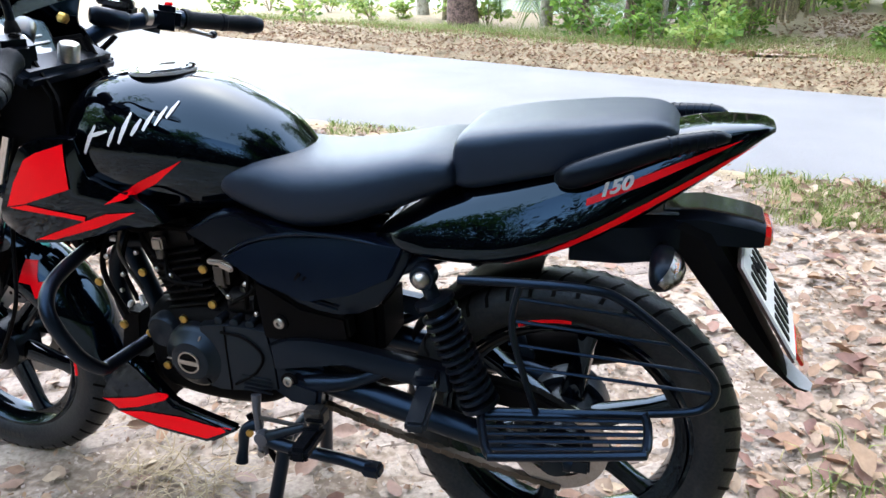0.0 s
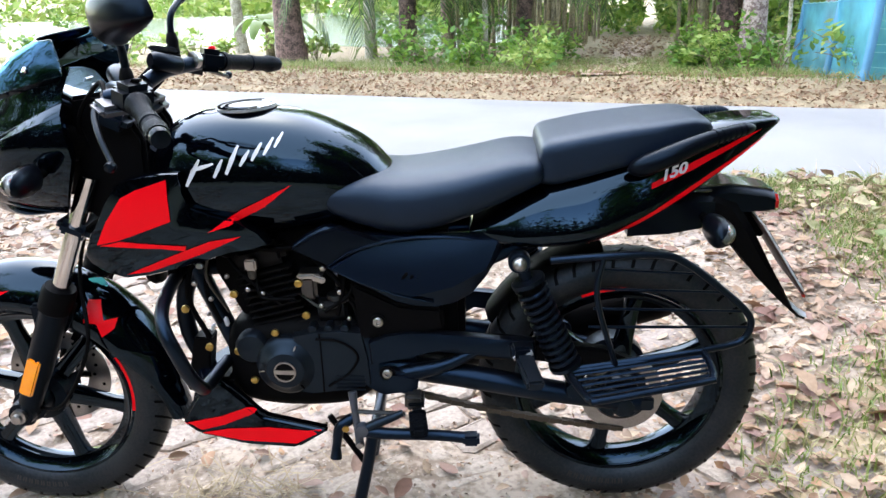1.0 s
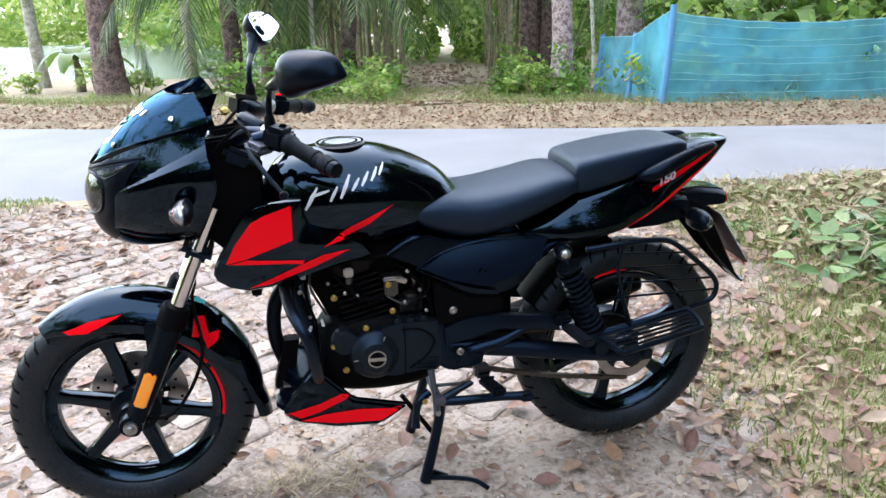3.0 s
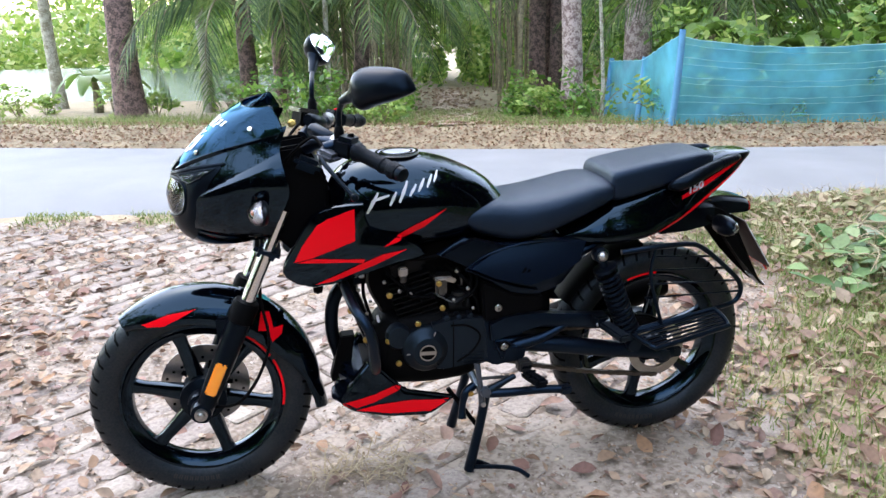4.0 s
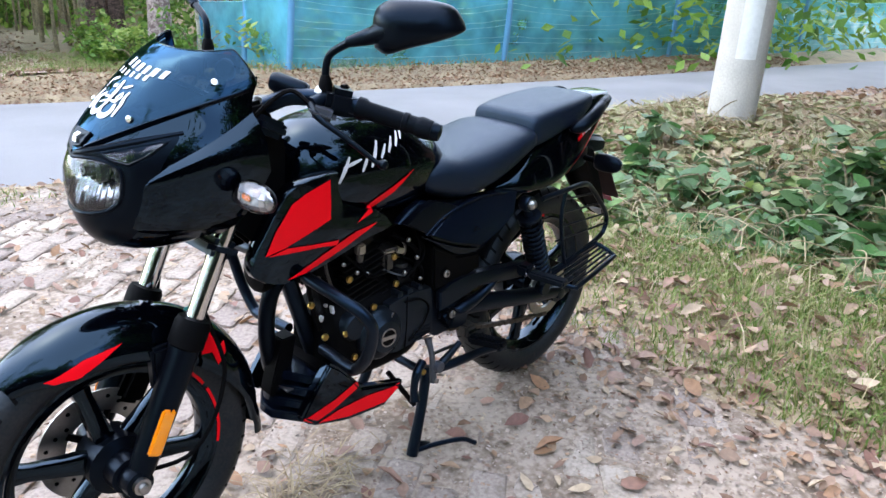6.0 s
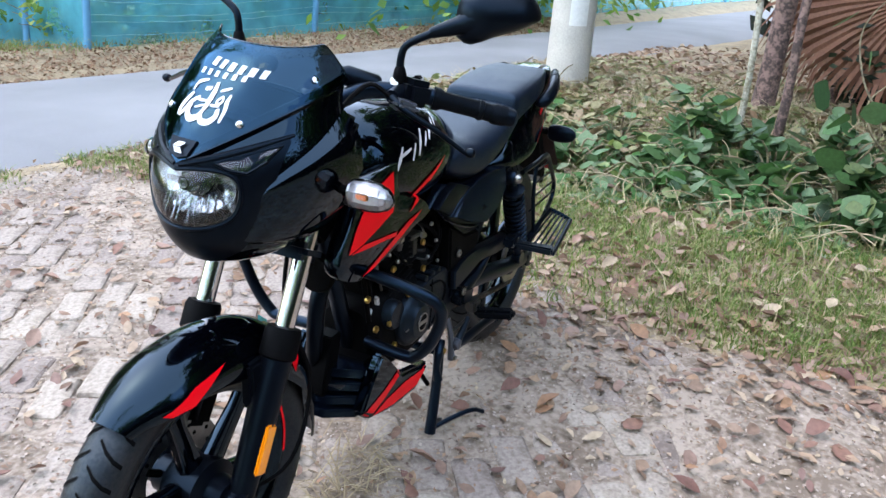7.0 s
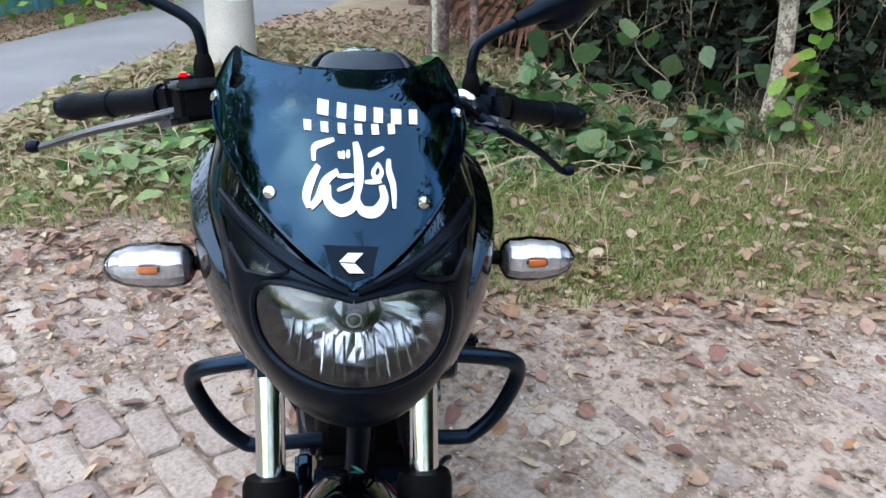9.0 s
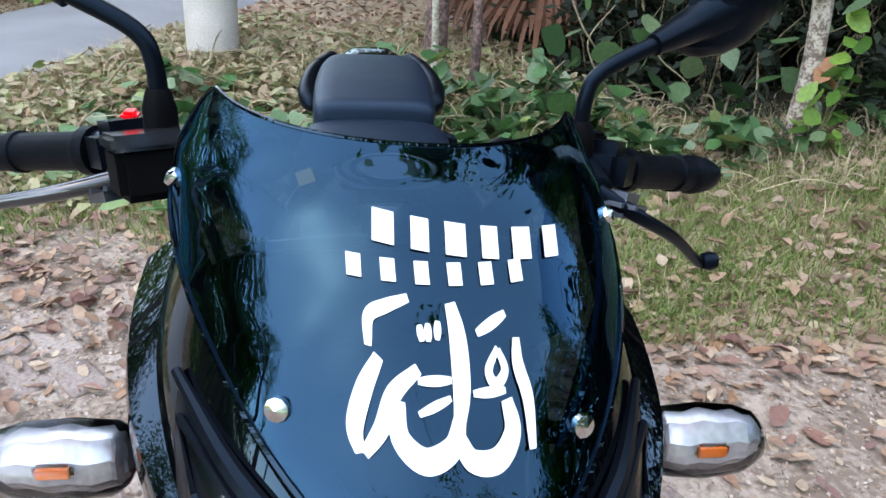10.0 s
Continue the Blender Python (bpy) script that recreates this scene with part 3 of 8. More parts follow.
def frond_bm(length, droop, leaflet, n=26, rng=None, width=0.035, hang=0.7):
    """A feathered palm frond along +x that droops: arrays of leaflets, and the rib's points."""
    rib = [Vector((length * math.sin(min(t * droop, 2.6)) / max(droop, 0.6) * 1.2, 0, length * (math.cos(min(t * droop, 2.6)) - 1) / max(droop, 0.6) * 0.9 + 0.35 * length * t * (1 - t))) for t in np.linspace(0, 1, 9)]
    verts, faces = [], []
    for i in range(n):
        t = 0.10 + 0.88 * i / (n - 1)
        k = t * 8
        a, b = rib[int(k)], rib[min(int(k) + 1, 8)]
        p, d = a.lerp(b, k % 1), (b - a).normalized() if (b - a).length > 1e-6 else Vector((1, 0, 0))
        ll = leaflet * (0.45 + 0.55 * math.sin(math.pi * min(t * 0.9 + 0.15, 1.0)))
        for side in (-1, 1):
            out = (Vector((0, side, 0)) * 0.75 + d * 0.55 + Vector((0, 0, -hang * rng.uniform(0.6, 1.3)))).normalized()
            mid, tip = p + out * ll * 0.5 + Vector((0, 0, 0.03)), p + out * ll + Vector((0, 0, -0.20 * ll))
            w = d * width * 0.5
            q = len(verts)
            verts += [p - w * 0.5, p + w * 0.5, mid + w, mid - w, tip]
            faces += [(q, q + 1, q + 2, q + 3), (q + 3, q + 2, q + 4)]
    return verts, faces, rib


def palm(at, height, r, label, seed, fronds=12, length=2.6, droop=1.5, leaflet=0.55, bark=None, lean=(0, 0), leafage=None, group="", n=26):
    rng = np.random.default_rng(seed)
    x, y = at
    t = thing("palm_tree", label, "palm tree", (x, y, ground_height(x, y)), group)
    bm, pts = trunk_bm(height, r, r * 0.8, lean, 0.06, seed, 12)
    part("trunk", bm, bark or bark_pale, t)
    top = Vector(pts[-1])
    for k in range(fronds):
        verts, faces, rib = frond_bm(length * rng.uniform(0.8, 1.15), droop * rng.uniform(0.6, 1.35), leaflet, n, rng)
        m = pose(*top, 0, -rng.uniform(5, 45), 360 * k / fronds + rng.uniform(-12, 12))
        f = from_arrays("frond", [m @ v for v in verts], faces, leafage or palm_green, t, smooth=False)
        part("midrib", tube([m @ v for v in rib[::2]], [0.022, 0.018, 0.013, 0.008, 0.004], 5, 3), bark_green, f)
    return t


def shrub(name, at, label, seed, n=220, spread=(0.4, 0.4, 0.3), size=0.10, leafage=None, stems=6, group="", wide=0.55):
    rng = np.random.default_rng(seed)
    x, y = at
    t = thing(name, label, "plant", (x, y, ground_height(x, y)), group)
    bm = bmesh.new()
    for k in range(stems):
        a = rng.uniform(0, 2 * math.pi)
        e = Vector((math.cos(a) * spread[0], math.sin(a) * spread[1], spread[2] * rng.uniform(0.8, 2.0)))
        tube([(0, 0, -0.05), e * 0.5 + Vector((0, 0, 0.08)), e], [0.008, 0.006, 0.003], 5, 3, bm=bm)
    tagged(part("stalk", bm, bark_green, t), kind="stuff")
    pts = crown_points(rng, (0, 0, spread[2]), spread, n, 9)
    pts[:, 2] = np.maximum(pts[:, 2], 0.02)
    leaves("foliage", pts, rng.uniform(0.6, 1.3, n) * size, leafage or leaf_green, t, tilt=0.6, rng=rng, wide=wide, rounded=n < 60)
    return t


# big trunks behind the road
tree((-2.50, 10.6), 6.5, 0.225, bark_dark, leaf_green, "tall tree with a thick dark brown trunk by the road", 11, (0.0, 0.01), (2.2, 2.0, 1.4), 2200)
tree((3.70, 8.30), 6.5, 0.155, bark_pink, leaf_green, "tall tree with pinkish lichened trunk by the verge", 12, (0.0, 0.02), (1.8, 1.8, 1.4), 2000)
tree((5.30, 9.60), 6.8, 0.245, bark_pink, leaf_green, "thick tree with pinkish lichened trunk behind the net corner", 13, (0.005, 0.02), (2.0, 2.0, 1.5), 2000)
tree((4.55, 12.3), 7.0, 0.18, bark_dark, leaf_shaded, "stout reddish brown tree standing in the grove", 14, (0.01, 0.0), (2.2, 2.0, 1.5), 2200)
tree((5.00, 12.8), 7.0, 0.18, bark_dark, leaf_shaded, "stout reddish brown tree standing in the grove", 15, (-0.01, 0.0), (2.2, 2.0, 1.5), 2200)
tree((-1.45, 12.0), 6.5, 0.10, bark_pale, leaf_bright, "slim pale grey tree beyond the road", 16, (-0.02, 0.02), (1.4, 1.4, 1.2), 1500)
tree((-4.35, 14.2), 6.5, 0.12, bark_pale, leaf_bright, "slim pale grey tree beyond the road", 17, (-0.03, 0.02), (1.6, 1.5, 1.2), 1500)
tree((3.95, 7.70), 5.0, 0.026, bark_pale, leaf_green, "thin pale leaning sapling by the net corner", 18, (-0.03, 0.03), (0.8, 0.8, 0.6), 400)
tree((3.75, 10.6), 5.5, 0.055, bark_green, leaf_green, "thin greenish sapling beside the dirt path", 19, (0.01, 0.02), (0.9, 0.9, 0.7), 500)
tree((0.48, 10.2), 5.5, 0.045, bark_pale, leaf_green, "thin greenish sapling beyond the road", 20, (0.0, 0.02), (0.9, 0.9, 0.7), 500)
tree((1.50, 10.9), 5.5, 0.045, bark_green, leaf_green, "thin greenish sapling beside the dirt path", 21, (0.01, 0.01), (0.9, 0.9, 0.7), 500)

palm((-0.75, 11.2), 1.70, 0.16, "young coconut palm with long drooping green fronds", 31, 15, 2.6, 1.9, 0.75, bark_dark, n=46)
palm((1.12, 11.2), 1.85, 0.14, "young coconut palm with long drooping green fronds", 32, 17, 2.6, 2.0, 0.80, bark_dark, n=46)
palm((-0.2, 14.0), 2.7, 0.15, "young coconut palm with long drooping green fronds", 36, 9, 2.7, 1.7, 0.85, bark_dark, n=46)
palm((5.0, 12.4), 2.6, 0.14, "young coconut palm with drooping green fronds", 33, 16, 2.5, 1.6, 0.7, bark_dark, n=36)
palm((6.6, 9.4), 1.7, 0.13, "young coconut palm behind the blue net", 34, 15, 2.3, 1.6, 0.65, bark_dark, n=34)
palm((9.2, 8.4), 1.7, 0.13, "young coconut palm behind the blue net", 37, 15, 2.3, 1.6, 0.65, bark_dark, n=34)


def path_middle(y):
    return 1.55 + 0.225 * (y - 6.2)


# the grove of slim palms either side of the path
slim = palm((1.3, 14.0), 6.0, 0.032, "slim areca palm with bare ringed stem in the grove", 35, 7, 1.3, 1.5, 0.35, bark_green, group="areca grove", n=12)
rng = np.random.default_rng(5)
for k in range(120):
    py = rng.uniform(11.5, 27)
    px = path_middle(py) + (rng.uniform(1.0, 2.8) if k % 3 == 0 else -rng.uniform(0.95, 3.4)) * (0.45 + py / 27)
    c = copy_thing(slim, pose(px, py, ground_height(px, py), rng.uniform(-2, 2), rng.uniform(-2, 2), rng.uniform(0, 360)))
    c.scale = (1, 1, rng.uniform(0.8, 1.15))


def path_ground():
    verts, faces = [], []
    ys = np.linspace(6.6, 30, 70)
    for y in ys:
        mid, half = path_middle(y), 0.56 - 0.008 * (y - 6) + 0.06 * noise.noise((y, 0, 0))
        for k in range(5):
            x = mid + (k - 2) / 2 * half
            verts.append((x, y, ground_height(x, y) + 0.025 - (0.05 if k in (0, 4) else 0.0) + 0.01 * noise.noise((x * 3, y * 3, 0))))
    for i in range(len(ys) - 1):
        for k in range(4):
            a = i * 5 + k
            faces.append((a, a + 1, a + 6, a + 5))
    return tagged(from_arrays("path", verts, faces, material("trodden_path", (0.45, 0.34, 0.27), 0.95, second=(0.29, 0.20, 0.15), scale=3, bump=0.8, amount=1.2)), "trodden brown dirt path leading into the grove", "path", kind="structure")


path_ground()


def pond():
    verts = [(-60, 16.5, -0.80), (1.5, 16.5, -0.80), (1.5, 30, -0.80), (-60, 34, -0.80)]
    water = material("pond_water", (0.10, 0.13, 0.11), 0.22, second=(0.08, 0.10, 0.085), scale=0.5, bump=0.05)
    return tagged(from_arrays("pond", verts, [(0, 1, 2, 3)], water), "still pale pond beyond the trees", "pond", kind="structure")


pond()

# undergrowth along the far verge
rng = np.random.default_rng(6)
for k in range(70):
    px = rng.uniform(-7.5, 4.2)
    py = far_edge(px) + rng.uniform(1.6, 6.0)
    if abs(px - path_middle(py)) < 0.95 or (px < -2.4 and k % 3) or k % 4 == 0:
        continue
    shrub("roadside_shrub", (px, py), "leafy green shrub on the far verge", 100 + k, int(rng.uniform(120, 260)), (0.32, 0.3, rng.uniform(0.16, 0.36)), 0.11,
          leaf_bright if px < -0.5 and k % 2 else leaf_green, group="verge shrubs")
for k in range(22):
    py = 7.4 + 0.28 * (k // 2) + rng.uniform(0, 0.2)
    px = path_middle(py) + (1 if k % 2 else -1) * (0.85 + abs(rng.normal(0.0, 0.45)))
    shrub("roadside_shrub", (px, py), "leafy green shrub beside the dirt path", 900 + k, 240, (0.25, 0.24, rng.uniform(0.14, 0.28)), 0.09, leaf_green if k % 3 else leaf_bright, group="verge shrubs")
for k in range(40):
    px, py = rng.uniform(4.2, 14), 0.0
    py = 6.0 - (px - 4) * 0.23 + rng.uniform(0.4, 4.0)
    shrub("garden_shrub", (px, py), "leafy green shrub behind the blue net", 200 + k, 220, (0.5, 0.45, rng.uniform(0.3, 0.65)), 0.15, leaf_green if k % 3 else leaf_bright, group="shrubs behind the net")


def banana(at, label, seed, blades=7, tall=1.9):
    rng = np.random.default_rng(seed)
    x, y = at
    t = thing("banana_plant", label, "plant", (x, y, ground_height(x, y)), "banana plants")
    part("stem", tube([(0, 0, -0.1), (0.02, 0, tall * 0.3), (0, 0, tall * 0.6)], [0.09, 0.075, 0.04], 10), bark_green, t)
    for k in range(blades):
        a = 2 * math.pi * k / blades + rng.uniform(-0.3, 0.3)
        verts, faces = [], []
        ln, w, rise = rng.uniform(0.7, 1.15), rng.uniform(0.11, 0.17), rng.uniform(0.6, 1.1)
        for i in range(11):
            u = i / 10
            out, up = ln * u * 0.85, tall * 0.55 + rise * u - 1.1 * rise * u * u
            half = w * math.sin(math.pi * (0.06 + 0.92 * u)) ** 0.6 * (1 + 0.1 * rng.uniform(-1, 1))
            c, s = math.cos(a), math.sin(a)
            for side, lift in ((-1, 0.05), (0, 0), (1, 0.05)):
                verts.append((c * out - s * side * half, s * out + c * side * half, up + lift - 0.1 * abs(side) * u))
        for i in range(10):
            for j in range(2):
                b = i * 3 + j
                faces.append((b, b + 1, b + 4, b + 3))
        from_arrays("blade", verts, faces, banana_green, t)
    return t


for k, (px, py) in enumerate([(6.6, 7.4), (7.8, 7.2), (9.0, 6.9), (10.4, 6.6), (5.6, 7.9), (11.8, 6.0), (13.0, 5.9), (8.4, 8.4), (-3.4, 12.6)]):
    banana((px, py), "banana plant with broad bright green leaves", 60 + k, 7, rng.uniform(1.5, 2.0) if py < 9 else 0.9)

# ---- the shady wood at the end of the clearing ----
spots = [(3.00, -2.33, 0.058, bark_mottle), (3.60, -0.62, 0.030, bark_dark), (4.2, -0.50, 0.075, bark_dark), (3.55, -0.42, 0.022, bark_pale), (4.6, -0.9, 0.05, bark_dark),
         (4.9, -2.6, 0.07, bark_dark), (4.2, -3.5, 0.05, bark_dark), (5.6, -1.9, 0.10, bark_dark), (6.3, -3.3, 0.12, bark_dark), (5.2, -4.2, 0.09, bark_dark), (7.2, -1.6, 0.13, bark_dark),
         (3.9, -4.6, 0.06, bark_dark), (6.8, -5.2, 0.12, bark_dark), (8.2, -3.2, 0.14, bark_dark), (8.6, -0.6, 0.13, bark_dark)]
# Deeper trees take the shade-coloured leaves; crowns thickened to cut sky light.
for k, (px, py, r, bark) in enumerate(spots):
    tree((px, py), rng.uniform(3.6, 6.0), r, bark, leaf_shaded if k > 4 else leaf_green, "slim mottled trunk at the clearing's edge" if k < 4 else "tree with dark trunk in the shady wood", 300 + k,
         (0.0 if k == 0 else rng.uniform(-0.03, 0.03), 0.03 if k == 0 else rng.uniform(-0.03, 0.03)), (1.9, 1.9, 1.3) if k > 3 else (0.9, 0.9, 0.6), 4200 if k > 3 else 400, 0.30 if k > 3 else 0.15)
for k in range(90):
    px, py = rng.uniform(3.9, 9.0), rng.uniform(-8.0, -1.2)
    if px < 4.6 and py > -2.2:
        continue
    shrub("forest_shrub", (px, py), "leafy undergrowth with shade put into its leaf colour", 400 + k, 420, (0.55, 0.55, rng.uniform(0.35, 0.9)), 0.13, leaf_shaded, group="forest undergrowth")
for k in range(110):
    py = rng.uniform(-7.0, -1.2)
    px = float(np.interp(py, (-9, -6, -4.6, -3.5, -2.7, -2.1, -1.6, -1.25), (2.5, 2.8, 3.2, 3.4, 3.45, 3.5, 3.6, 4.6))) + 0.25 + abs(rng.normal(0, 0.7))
    shrub("forest_shrub", (px, py), "leafy undergrowth with shade put into its leaf colour", 800 + k, 330, (0.34, 0.34, rng.uniform(0.2, 0.75)), 0.10, leaf_shaded, group="forest undergrowth")
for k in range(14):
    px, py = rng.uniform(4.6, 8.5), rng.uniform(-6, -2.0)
    palm((px, py), 0.5, 0.08, "young palm with shade put into its frond colour", 500 + k, 9, 1.5, 1.2, 0.4, bark_dark, leafage=leaf_shaded, group="forest palms", n=16)


def dead_fan(at, label, seed, wide=1.0):
    """A withered fan palm leaf hanging head down: a pleated sheet that splits into drooping tips."""
    rng = np.random.default_rng(seed)
    t = thing("dead_palm_leaf", label, "palm leaf", at)
    verts, faces = [], []
    hub = Vector((0, 0, 0.55))
    n = 56
    rings = (0.05, 0.22, 0.40, 0.56)
    sag = [0.10 * noise.noise((k * 0.35, seed, 0.5)) for k in range(n)]
    for k in range(n):
        a = radians(-95 + 190 * k / (n - 1))
        for r in rings:
            d = Vector((-0.10 + sag[k] * r * 2, math.sin(a) * wide, -math.cos(a) * 0.95 - 0.25 * r * abs(math.sin(a))))
            verts.append(hub + d * r * (1 + 0.04 * noise.noise((k * 1.7, seed, 3.0))) + Vector((0.016 * r / 0.56 * (-1 if k % 2 else 1), 0, 0)))
    for k in range(n - 1):
        for j in range(3):
            q = k * 4 + j
            faces.append((q, q + 1, q + 5, q + 4))
        a, b = Vector(verts[k * 4 + 3]), Vector(verts[k * 4 + 7])
        out = (a - hub).normalized()
        ln = rng.uniform(0.12, 0.34)
        mid = (a + b) / 2 + out * ln * 0.5 + Vector((rng.uniform(-0.02, 0.02), 0, -0.05 * ln))
        tip = mid + (out * 0.5 + Vector((-0.08, 0, -0.7 * rng.uniform(0.5, 1.3)))).normalized() * ln * 0.6
        w = (b - a) * 0.32
        q = len(verts)
        verts += [mid - w, mid + w, tip]
        faces += [(k * 4 + 3, k * 4 + 7, q + 1, q), (q, q + 1, q + 2)]
    from_arrays("fan_blade", verts, faces, palm_dead, t, smooth=False)
    part("stalk", tube([(0.0, 0, 0.55), (0.15, 0.1, 0.9), (0.4, 0.2, 1.3)], 0.014, 6), bark_dark, t)
    return t


for k, (px, py, pz, wide) in enumerate(((4.35, -1.25, 0.52, 1.0), (4.55, -1.62, 0.62, 0.9), (4.75, -0.95, 0.60, 0.8))):
    dead_fan((px, py, pz), "withered brown fan palm leaf hanging head down", 71 + k, wide)
# Trees added out of view; their crowns shade the wood.
for k, (px, py) in enumerate([(3.9, -5.9), (5.2, -6.8)]):
    tree((px, py), 3.6, 0.14, bark_dark, leaf_green, "unseen leafy tree added to shade the wood", 640 + k, (0.01, 0.0), (1.7, 1.7, 1.6), 4200, 0.26)

# Added out of view, to break up the sun mirrored in the visor.
for k, (px, py) in enumerate([(-4.6, -6.2), (-2.2, -7.6), (-6.4, -4.6)]):
    tree((px, py), 3.4, 0.15, bark_dark, leaf_green, "unseen leafy tree added to darken reflections", 660 + k, (0.0, 0.0), (1.6, 1.6, 1.5), 2600, 0.22)

# far woods all round
rng = np.random.default_rng(8)


def far_wood(label, arc, near, far, n, tall, mat, seed, size=0.55, spread=1.5):
    rng = np.random.default_rng(seed)
    a = rng.uniform(radians(arc[0]), radians(arc[1]), 90)
    d = rng.uniform(near, far, 90)
    h = rng.uniform(0.0, 1.0, 90) ** 1.4 * tall
    c = np.stack([np.cos(a) * d, np.sin(a) * d, h], 1)
    pick = rng.integers(0, 90, n)
    p = c[pick] + np.clip(rng.normal(0, 1, (n, 3)), -1.8, 1.8) * (spread, spread, spread * 0.7)
    p = p[np.abs(p[:, 0] - path_middle(p[:, 1]) - 0.15) > np.where((p[:, 1] > 0) & (p[:, 2] < 1.1), 0.27, 0.0)]
    n = len(p)
    p[:, 2] = np.abs(p[:, 2]) + 0.05 + np.array([ground_height(x, y) for x, y in p[:, :2]])
    return tagged(leaves("far_woods", p, rng.uniform(0.6, 1.4, n) * size, mat, tilt=0.8, rng=rng), label, "woods", kind="stuff")


far_wood("green woods beyond the grove, haze put into leaf colour", (62, 96), 24, 36, 20000, 5.0, leaf_bright, 81, 0.26)
far_wood("low green thicket at the end of the path", (58, 74), 27, 33, 14000, 1.2, leaf_green, 88, 0.22)
far_wood("tall green woods beyond the grove", (50, 98), 28, 38, 9000, 11.0, leaf_green, 87, 0.6)
far_wood("hazy green woods behind the garden", (18, 62), 11, 20, 42000, 4.5, leaf_green, 82, 0.20)
far_wood("green woods beyond the field, haze put into leaf colour", (94, 150), 34, 48, 26000, 6.0, leaf_bright, 83, 0.42)
far_wood("dense wood beyond the clearing, shade put into leaf colour", (-75, -8), 9, 18, 40000, 8.0, leaf_shaded, 84, 0.40)
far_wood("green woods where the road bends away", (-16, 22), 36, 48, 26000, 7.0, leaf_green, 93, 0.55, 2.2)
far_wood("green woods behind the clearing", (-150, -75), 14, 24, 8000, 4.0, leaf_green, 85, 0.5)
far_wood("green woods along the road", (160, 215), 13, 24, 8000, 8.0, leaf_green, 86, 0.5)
# Unseen leaf mass added so the bike's near side mirrors something dark.
far_wood("unseen dark leaf mass added behind the drive", (-150, -70), 6.6, 8.5, 20000, 2.4, leaf_shaded, 90, 0.24, 0.9)
rng = np.random.default_rng(92)
# Unseen leaf layer added above the grove to block sky light.
pts = np.stack([rng.uniform(-2.5, 7.5, 8000), rng.uniform(11, 27, 8000), rng.uniform(3.6, 6.5, 8000)], 1)
pts[:, 2] += 0.8 * np.sin(pts[:, 0] * 1.7) * np.cos(pts[:, 1] * 1.1)
tagged(leaves("grove_canopy", pts, rng.uniform(0.3, 0.6, 8000), leaf_green, tilt=0.6, rng=rng), "unseen leaf layer added to darken the palm grove", "canopy", kind="stuff")
# A second unseen layer keeps the sky off the wood.
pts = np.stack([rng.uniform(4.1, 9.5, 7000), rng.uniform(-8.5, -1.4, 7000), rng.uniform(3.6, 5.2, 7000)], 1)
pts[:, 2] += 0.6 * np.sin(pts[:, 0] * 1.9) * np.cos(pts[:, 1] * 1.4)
tagged(leaves("wood_canopy", pts, rng.uniform(0.3, 0.6, 7000), leaf_shaded, tilt=0.5, rng=rng), "unseen leaf layer added to darken the wood", "canopy", kind="stuff")
for k, (px, py) in enumerate([(-8.5, -1.6), (-9.5, 2.4), (-7.5, -7.5), (-2.5, -12.0), (-10.5, 5.5), (-12, -4), (5, -10)]):
    tree((px, py), 5.0, 0.2, bark_dark, leaf_green, "tall leafy tree at the edge of the clearing", 600 + k, (0.01, 0.0), (2.2, 2.2, 2.0), 1900, 0.2)

# ---- motorcycle ----
from mathutils.bvhtree import BVHTree



def surface_of(bm):
    bmesh.ops.recalc_face_normals(bm, faces=bm.faces)
    bm.normal_update()
    return BVHTree.FromBMesh(bm)


FY = 0.014  # the steering end stands a little to the bike's right
bike = thing("motorcycle", "gloss black motorcycle with red graphics on its centre stand", "motorcycle", (0, 0, 0))


